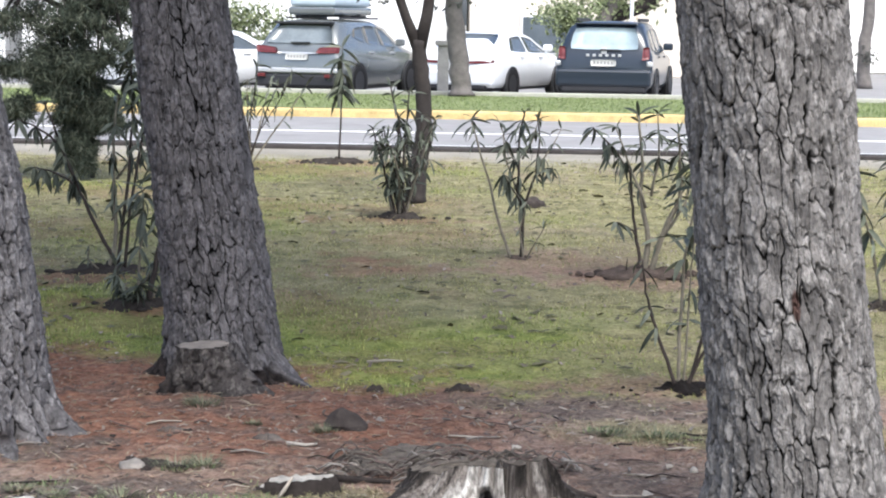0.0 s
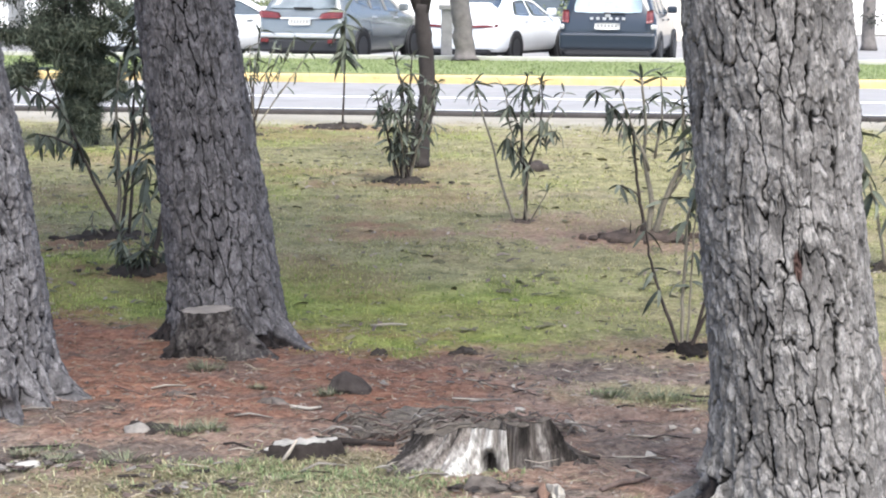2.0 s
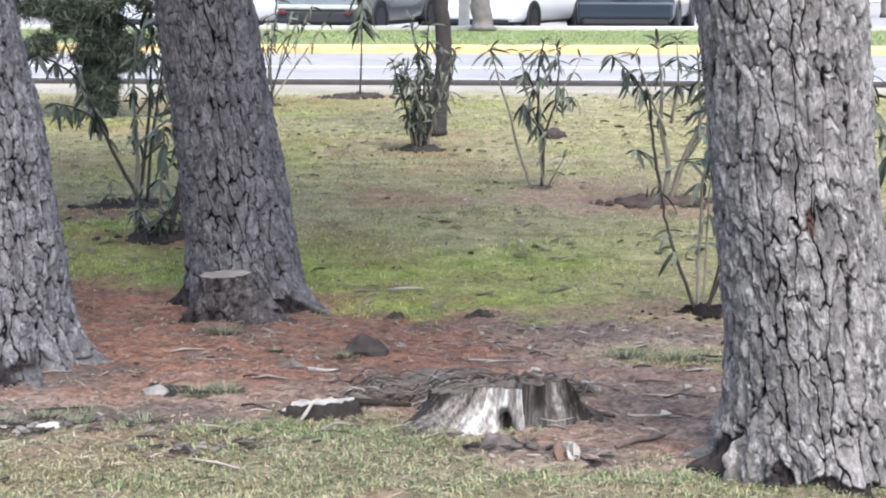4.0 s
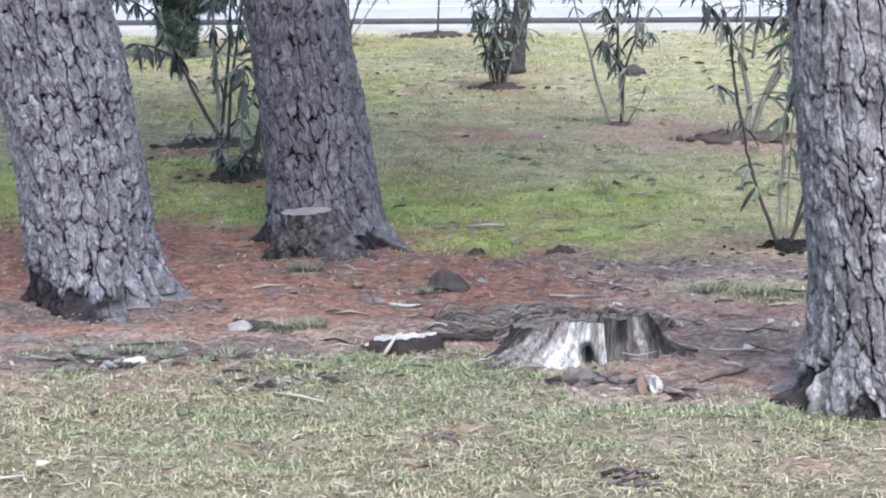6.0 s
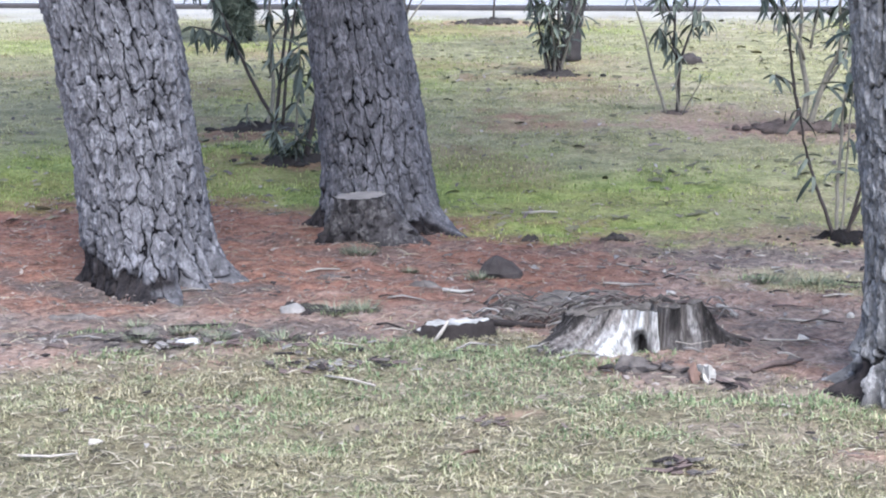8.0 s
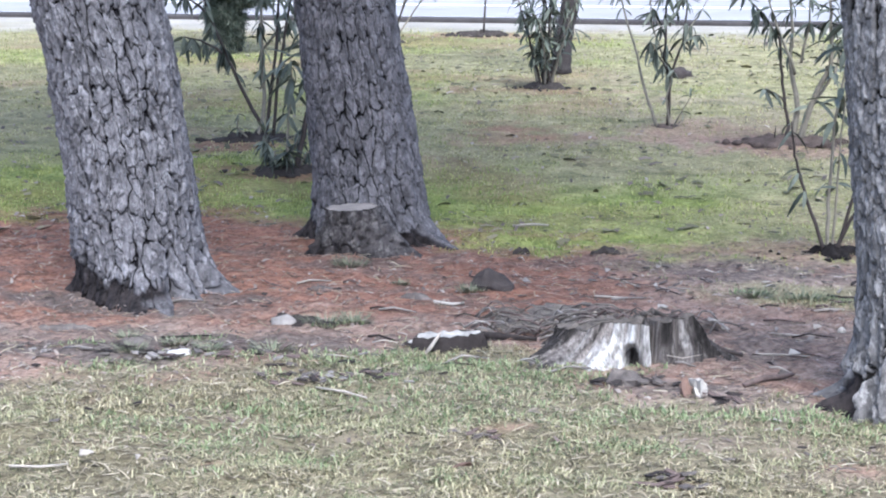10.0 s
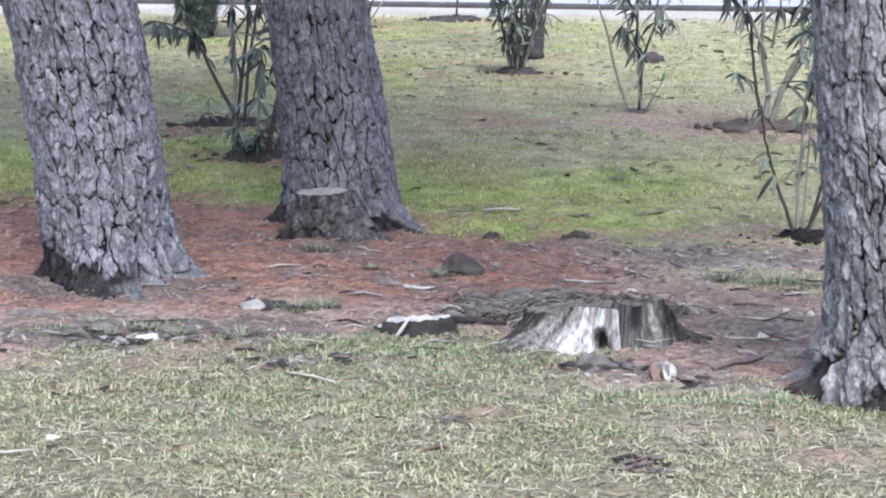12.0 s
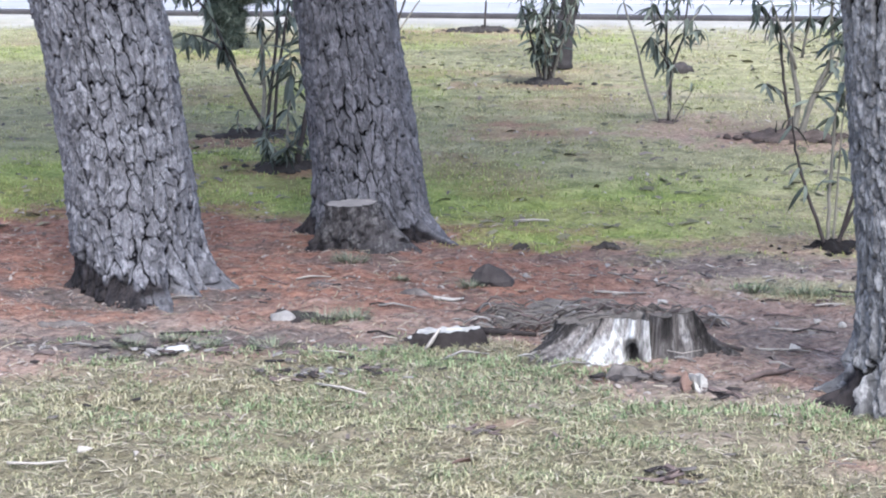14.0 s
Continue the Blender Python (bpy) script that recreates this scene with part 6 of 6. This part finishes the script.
def stick(pts, r, m, label, name="stick", group="fallen sticks"):
    z0 = on(pts[0][0], pts[0][1])
    v, f = tube([(x, y, on(x, y) + z + r * 0.7) for x, y, z in pts], [r * (1 if k < len(pts) - 1 else 0.6) for k in range(len(pts))], 7)
    return tagged(part(name, mesh_of(name, v, f, m)), label, "stick", group)


stick([(0.47, 5.03, 0.0), (0.53, 5.08, 0.008), (0.58, 5.12, 0.004), (0.63, 5.17, 0.012)], 0.009, M_TWIG, "dark crooked stick on bare soil")
stick([(0.62, 5.72, 0), (0.70, 5.73, 0.004), (0.79, 5.72, 0)], 0.0038, M_TWIG_PALE, "pale straight stick on bare soil")
stick([(0.55, 5.46, 0), (0.64, 5.47, 0.004), (0.72, 5.47, 0)], 0.0038, M_TWIG_PALE, "pale straight stick on bare soil")
stick([(0.42, 5.88, 0), (0.47, 5.85, 0.003)], 0.008, M_PALE, "short white stick on bare soil")
stick([(-0.33, 7.62, 0.01), (-0.24, 7.62, 0.014), (-0.17, 7.63, 0.01)], 0.006, M_TWIG_PALE, "pale broken stick on the green lawn")
stick([(-0.55, 6.12, 0), (-0.48, 6.12, 0.004), (-0.44, 6.13, 0)], 0.007, M_PALE, "short pale stick on needle litter")
stick([(-0.79, 4.90, 0.012), (-0.70, 4.86, 0.016), (-0.63, 4.82, 0.012)], 0.0038, M_TWIG_PALE, "pale curved twig in the grass")
stick([(-1.46, 4.12, 0.012), (-1.38, 4.13, 0.018), (-1.31, 4.14, 0.012)], 0.0038, M_TWIG_PALE, "pale dry stick in the grass")
stick([(0.12, 4.12, 0.0), (0.18, 4.13, 0.01), (0.25, 4.16, 0.014)], 0.006, M_TWIG, "dark twig in worn grass")
stick([(-0.42, 5.62, 0.004), (-0.28, 5.58, 0.01), (-0.16, 5.58, 0.004)], 0.012, M_ROT, "dark curved root piece behind the small stump")
rng = random.Random(78)
for k in range(34):
    x, y, z = rng.uniform(-0.08, 0.36), rng.uniform(5.5, 5.68), rng.uniform(0.07, 0.098)
    a, ln, r = rng.uniform(-0.5, 0.5), rng.uniform(0.05, 0.16), rng.uniform(0.002, 0.005)
    dx, dy = math.cos(a) * ln / 2, math.sin(a) * ln / 2
    stick([(x - dx, y - dy, z - 0.02), (x, y + 0.005, z + rng.uniform(0, 0.015)), (x + dx, y + dy, z - 0.012)], r, (M_BARK_BIT, M_SOIL_MOSS, M_TWIG, M_BARK_BIT)[k % 4], "rotting bark strip on the split stump", "bark_strip", "rotting bark strips")
rng = random.Random(77)
for k in range(150):
    q = rng.random()
    x, y = (rng.uniform(-0.36, 0.12), rng.uniform(5.60, 6.0)) if k < 95 else (rng.uniform(0.0, 0.46), rng.uniform(5.68, 5.92))
    a, ln, r = rng.uniform(-0.4, 0.3), rng.uniform(0.05, 0.18), rng.uniform(0.002, 0.0048)
    dx, dy = math.cos(a) * ln / 2, math.sin(a) * ln / 2
    lift = rng.uniform(0.006, 0.03)
    stick([(x - dx, y - dy, 0.0), (x - dx * 0.3, y - dy * 0.3 + 0.01, lift + 0.008), (x + dx * 0.4, y + dy * 0.4 - 0.006, lift + 0.012), (x + dx, y + dy, lift * 0.4)], r, (M_TWIG, M_SOIL_MOSS, M_BARK_BIT, M_SOIL_MOSS, M_BARK_BIT, M_STONE)[k % 6], "rotting bark strip behind the split stump", "bark_strip", "rotting bark strips")
for k, (x, y, w, h) in enumerate([(-0.22, 5.86, 0.3, 0.05), (0.0, 5.80, 0.26, 0.06), (0.22, 5.76, 0.3, 0.05), (-0.1, 5.98, 0.22, 0.035)]):
    v, f = heap((w * 1.1, 0.26, h * 0.4), 50 + k, 0.9)
    ob = part("mossy_soil", mesh_of("mossy_soil", v, f, M_SOIL_MOSS))
    ob.location = (x, y, on(x, y))
    tagged(ob, "mossy crumbled soil behind the split stump", "soil", "crumbled soil")

bw = thing("split_wood_piece", (0.315, 4.95, on(0.315, 4.95)), "split wood piece with white and orange sides", "wood piece")
v, f = lump((0.04, 0.09, 0.052), 41, 0.8, 12)
part("pale_wood", mesh_of("pale_wood", [(x + 0.018 - y * 0.35, y, z) for x, y, z in v], f, M_PALE, False), bw)
v, f = lump((0.034, 0.05, 0.055), 44, 0.8, 10)
part("orange_bark", mesh_of("orange_bark", [(x - 0.018, y - 0.004, z) for x, y, z in v], f, M_ORANGE, False), bw)
v, f = lump((0.13, 0.08, 0.045), 31, 0.5, 12)
ob = part("bark_chunk", mesh_of("bark_chunk", v, f, M_BARK_BIT, False))
ob.matrix_world = pose(0.125, 5.07, on(0.125, 5.07) - 0.006, 0, 0, -12)
tagged(ob, "dark crumbling bark chunk before the split stump", "bark", "bark pieces")


def dry_leaf(x, y, size, turn, m, label, lift=0.016):
    me = mesh_of("fallen_leaf", *panel([(-size, -size * 0.35, 0), (size * 0.8, -size * 0.3, 0.01), (size, size * 0.3, 0.006), (-size * 0.7, size * 0.4, 0.012)], size * 0.25, thick=0.0015, out=(0, 0, 1)), m)
    ob = part("fallen_leaf", me)
    ob.matrix_world = pose(x, y, on(x, y) + lift, 18, 8, turn)
    tagged(ob, label, "leaf", "fallen leaves")


dry_leaf(-1.27, 4.16, 0.022, 35, M_TWIG_PALE, "pale dry leaf lying on grass", 0.03)
dry_leaf(-0.18, 5.22, 0.03, 160, M_PALE, "white wood chip lying on grass", 0.025)
dry_leaf(0.26, 5.86, 0.025, 40, M_PALE, "pale dry leaf behind the stump", 0.05)
dry_leaf(-1.14, 4.17, 0.014, 80, M_TWIG_PALE, "small pale dry leaf on grass", 0.03)
dry_leaf(-0.30, 4.12, 0.028, 200, M_ORANGE, "brown dry leaf lying on grass", 0.03)
dry_leaf(-1.62, 7.05, 0.03, 15, M_PALE, "pale dry leaf at the lawn's edge", 0.02)

for k, (x, y, s) in enumerate([(-0.93, 6.69, 0.065), (-0.42, 6.30, 0.05), (-0.88, 5.72, 0.08), (-0.79, 5.74, 0.06), (-1.52, 5.52, 0.045), (-1.33, 5.42, 0.045), (-1.2, 5.32, 0.05), (0.62, 6.35, 0.06), (0.8, 6.3, 0.07), (-0.7, 6.4, 0.03), (-1.0, 5.35, 0.06), (-1.45, 5.3, 0.05)]):
    rngw = np.random.default_rng(300 + k)
    nb, s = 170, s * 1.35
    a = rngw.uniform(0, 6.283, nb)
    c = np.stack([np.cos(a), np.sin(a) * 0.6, a * 0], -1) * (s * rngw.uniform(0, 0.7, nb) ** 0.7)[:, None]
    tip = c + np.stack([np.cos(a) * s * 0.5, np.sin(a) * s * 0.4, s * rngw.uniform(0.15, 0.6, nb)], -1)
    w = np.stack([-np.sin(a), np.cos(a), a * 0], -1) * 0.0018
    ob = part("weed_tuft", mesh_of("weed_tuft", np.stack([c - w, c + w, tip], 1).reshape(-1, 3), [(3 * q, 3 * q + 1, 3 * q + 2) for q in range(nb)], M_TUFT, False))
    ob.location = (x, y, on(x, y) - 0.004)
    tagged(ob, "grey-green weed tuft in the litter", "weed", "weed tufts")


rng = random.Random(90)
for k in range(30):
    x, y = rng.uniform(-0.45, 1.0), rng.uniform(5.15, 6.9)
    dry_leaf(x, y, rng.uniform(0.012, 0.026), rng.uniform(0, 360), (M_TWIG_PALE, M_PALE, M_CUT, M_BARK_BIT)[k % 4], "pale wood chip lying on bare soil", 0.012)
for k in range(42):
    x, y = rng.uniform(-1.7, 1.0), rng.uniform(5.2, 6.6)
    a, ln = rng.uniform(-0.7, 0.7), rng.uniform(0.03, 0.09)
    dx, dy = math.cos(a) * ln, math.sin(a) * ln
    stick([(x - dx, y - dy, 0.004), (x - dx * 0.2, y - dy * 0.2 + rng.uniform(-0.012, 0.012), 0.01), (x + dx, y + dy, 0.004)], rng.uniform(0.002, 0.0045), (M_TWIG, M_TWIG_PALE, M_ROT, M_CUT)[k % 4], "thin dry twig on bare soil", "twig", "fallen twigs")


# ---- grass and litter, past counting ----
def blades(name, n, box, length, width, material, label, seed, weight, lean=0.7, flat=0.0):
    """Bent blades over a box (x0, x1, y0, y1, widening per metre), kept by a weight of place."""
    rng = np.random.default_rng(seed)
    x0, x1, y0, y1 = box[:4]
    y = y0 * (y1 / y0) ** rng.random(n) if len(box) > 4 else rng.uniform(y0, y1, n)
    x = rng.uniform(x0, x1, n) * (y / y0 if len(box) > 4 else 1)
    keep = rng.random(n) < weight(x, y)
    x, y = x[keep], y[keep]
    n = len(x)
    grow = y / y0 if len(box) > 4 else np.ones(n)
    a = rng.uniform(0, 2 * math.pi, n)
    ln = length * rng.uniform(0.5, 1.3, n) * grow ** 0.35
    out = rng.uniform(0.2, 1.0, n) * lean
    d = np.stack([np.cos(a), np.sin(a), np.zeros(n)], -1)
    s = np.stack([-np.sin(a), np.cos(a), np.zeros(n)], -1) * (width * rng.uniform(0.6, 1.3, n) * grow ** 0.8)[:, None]
    b = np.stack([x, y, lie(x, y) - 0.003], -1)
    up = np.array([0, 0, 1.0])
    rise = np.sqrt(np.clip(1 - out ** 2, 0.05, 1)) * (1 - flat)
    mid = b + d * (ln * out * 0.45)[:, None] + up * (ln * rise * 0.6)[:, None]
    tip = b + d * (ln * out * 1.05)[:, None] + up * (ln * rise * (0.85 - 0.5 * out))[:, None]
    v = np.stack([b - s, b + s, mid - s * 0.8, mid + s * 0.8, tip], 1).reshape(-1, 3)
    faces = [f for k in range(0, 5 * n, 5) for f in ((k, k + 1, k + 3, k + 2), (k + 2, k + 3, k + 4))]
    return tagged(part(name, mesh_of(name, v, faces, material, False)), label, "grass", kind="stuff")


def near_weight(x, y):
    return zones(x, y)[1] * (0.25 + 0.75 * smooth(0.40, 0.58, fbm(x * 6, y * 7, 55, 4))) * (0.4 + 0.6 * smooth(0.38, 0.52, fbm(x * 1.9, y * 2.6, 54, 3)))


blades("grass", 170000, (-2.0, 1.9, 3.75, 6.9), 0.046, 0.0018, M_GRASS_NEAR, "short pale dry and green grass in the foreground", 5, near_weight, 1.0, 0.45)
def tufts(x, y):
    """Where green grass stands longer: at the litter's edge, before the stump and beside the pale pine."""
    out = x * 0
    for px, py, rx, ry in ((-0.72, 5.27, 0.28, 0.12), (-0.35, 5.22, 0.3, 0.1), (0.08, 5.16, 0.1, 0.05), (0.2, 5.2, 0.06, 0.04), (-1.15, 5.25, 0.25, 0.07), (-1.5, 5.15, 0.2, 0.07), (0.25, 4.72, 0.3, 0.08), (0.75, 4.62, 0.3, 0.1), (0.9, 6.32, 0.3, 0.05), (0.55, 6.92, 0.45, 0.1), (0.3, 6.62, 0.14, 0.04), (0.88, 6.72, 0.18, 0.05), (0.1, 6.85, 0.2, 0.05), (-1.25, 5.5, 0.12, 0.03), (-1.6, 5.42, 0.12, 0.03), (-0.85, 5.7, 0.14, 0.03), (0.62, 6.4, 0.12, 0.04), (-0.02, 5.25, 0.15, 0.03), (0.16, 5.26, 0.1, 0.025), (-0.9, 4.75, 0.3, 0.1), (0.1, 4.4, 0.25, 0.08), (-0.75, 4.25, 0.12, 0.06), (-0.55, 5.5, 0.12, 0.04)):
        out = np.maximum(out, smooth(1.2, 0.2, np.hypot((x - px) / rx, (y - py) / ry) + (fbm(x * 12, y * 12, 88, 3) - 0.5)))
    out = np.maximum(out, 0.55 * smooth(0.54, 0.68, fbm(x * 3.2, y * 4.4, 89, 4)) * smooth(5.5, 5.1, y) * zones(x, y)[1])
    for px, py, rx, ry in ((-0.62, 5.30, 0.22, 0.09), (-0.34, 5.22, 0.26, 0.09), (-0.1, 5.12, 0.2, 0.07), (0.5, 4.72, 0.4, 0.07)):
        out = np.maximum(out, 1.4 * smooth(1.2, 0.4, np.hypot((x - px) / rx, (y - py) / ry) + 1.2 * (fbm(x * 12, y * 12, 188, 3) - 0.5)))
    return out * 0.7


blades("tuft_grass", 95000, (-2.0, 1.6, 4.1, 6.6), 0.045, 0.0022, M_GRASS_GREEN, "longer green grass tufts at the litter's edge", 9, tufts, 1.0, 0.35)


def lawn_weight(x, y):
    r, t, s = zones(x, y)
    return t * (1 - s) * (0.25 + 0.75 * smooth(0.36, 0.58, fbm(x * 2.6, y * 1.6, 57, 4)))


blades("dry_lawn", 130000, (-2.9, 2.6, 6.9, 19.6, 1), 0.022, 0.0021, M_LAWN, "patchy yellowed mown lawn between the oleanders", 6, lambda x, y: lawn_weight(x, y) * (1 - fresh(x, y)), 0.9)
blades("fresh_lawn", 130000, (-2.9, 2.6, 6.9, 19.6, 1), 0.026, 0.0021, M_LAWN_FRESH, "fresh green mown lawn beside the pines", 7, lambda x, y: lawn_weight(x, y) * fresh(x, y), 0.8)
rng_v = np.random.default_rng(8)
nv = 45000
vx, vy = rng_v.uniform(-14, 16, nv), rng_v.uniform(28.2, 33.55, nv)
va = rng_v.uniform(0, 6.283, nv)
vb = np.stack([vx, vy + ROAD_TURN * vx, np.full(nv, FAR_Z - 0.022)], -1)
vs = np.stack([np.cos(va), np.sin(va), va * 0], -1) * 0.008
vt = vb + np.stack([rng_v.normal(0, 0.02, nv), rng_v.normal(0, 0.02, nv), rng_v.uniform(0.02, 0.045, nv)], -1)
tagged(part("verge_grass", mesh_of("verge_grass", np.stack([vb - vs, vb + vs, vt], 1).reshape(-1, 3), [(3 * k, 3 * k + 1, 3 * k + 2) for k in range(nv)], M_VERGE, False)), "green mown verge grass", "grass", kind="stuff")


def scatter(name, n, box, length, width, thick, material, label, category, seed, weight):
    """Thin slivers lying flat: needles, twigs, chips."""
    rng = np.random.default_rng(seed)
    x, y = rng.uniform(box[0], box[1], n), rng.uniform(box[2], box[3], n)
    keep = rng.random(n) < weight(x, y)
    x, y = x[keep], y[keep]
    n = len(x)
    a = rng.uniform(0, math.pi, n)
    ln, wd = length * rng.uniform(0.4, 1.4, n), width * rng.uniform(0.5, 1.6, n)
    d = np.stack([np.cos(a), np.sin(a), rng.normal(0, 0.10, n)], -1) * (ln / 2)[:, None]
    s = np.stack([-np.sin(a), np.cos(a), rng.normal(0, 0.25, n)], -1) * (wd / 2)[:, None]
    c = np.stack([x, y, lie(x, y) + thick * 0.5 + rng.uniform(0, 0.006, n)], -1)
    up = np.array([0, 0, thick])
    bend = np.stack([-np.sin(a), np.cos(a), a * 0], -1) * (ln * rng.normal(0, 0.06, n))[:, None]
    v = np.stack([c - d - s, c - d + s, c + bend + s + up, c + bend - s + up, c + d + s * 0.6, c + d - s * 0.6], 1).reshape(-1, 3)
    faces = [f for k in range(0, 6 * n, 6) for f in ((k, k + 1, k + 2, k + 3), (k + 3, k + 2, k + 4, k + 5))]
    return tagged(part(name, mesh_of(name, v, faces, material, False)), label, category, kind="stuff")


bare = lambda x, y: 1 - zones(x, y)[1]
scatter("needle_litter", 24000, (-2.6, 1.3, 4.9, 8.0), 0.085, 0.0019, 0.001, M_NEEDLES, "fallen red-brown pine needles", "needles", 12, lambda x, y: bare(x, y) * (0.25 + 0.75 * zones(x, y)[0]) * (1 - 0.8 * loam(x, y)))
scatter("straw_thatch", 20000, (-2.0, 1.9, 3.75, 5.6), 0.045, 0.0028, 0.002, M_STRAW, "dead straw and thatch between the grass", "straw", 19, lambda x, y: np.clip(zones(x, y)[1] * 1.2 + 0.08, 0, 1))
scatter("wood_litter", 2000, (-2.6, 1.4, 4.2, 8.0), 0.034, 0.007, 0.004, M_LITTER, "scattered bark chips and broken twigs", "litter", 13, lambda x, y: 0.12 + 0.88 * bare(x, y))
scatter("fine_litter", 5000, (-2.6, 1.4, 4.2, 8.0), 0.028, 0.005, 0.003, M_LITTER, "fine bark crumbs and dry straw", "litter", 14, lambda x, y: 0.1 + 0.9 * bare(x, y))
scatter("soil_straw", 2200, (-2.6, 1.4, 5.0, 7.8), 0.07, 0.0028, 0.002, M_STRAW, "pale straw and thin twigs on bare soil", "straw", 17, bare)
scatter("lawn_clod", 2400, (-4.5, 4.5, 7.2, 18.8), 0.07, 0.03, 0.005, M_CLOD, "small dark clods and worn spots in the lawn", "soil clods", 18, lambda x, y: 0.25 + 0.75 * smooth(0.45, 0.65, fbm(x * 1.3, y * 0.9, 66, 3)))
scatter("lawn_litter", 2600, (-4.5, 4.5, 7.5, 18.5), 0.06, 0.014, 0.008, M_LITTER, "dry leaves and bits scattered on the lawn", "litter", 15, lambda x, y: 0.5 + 0 * x)
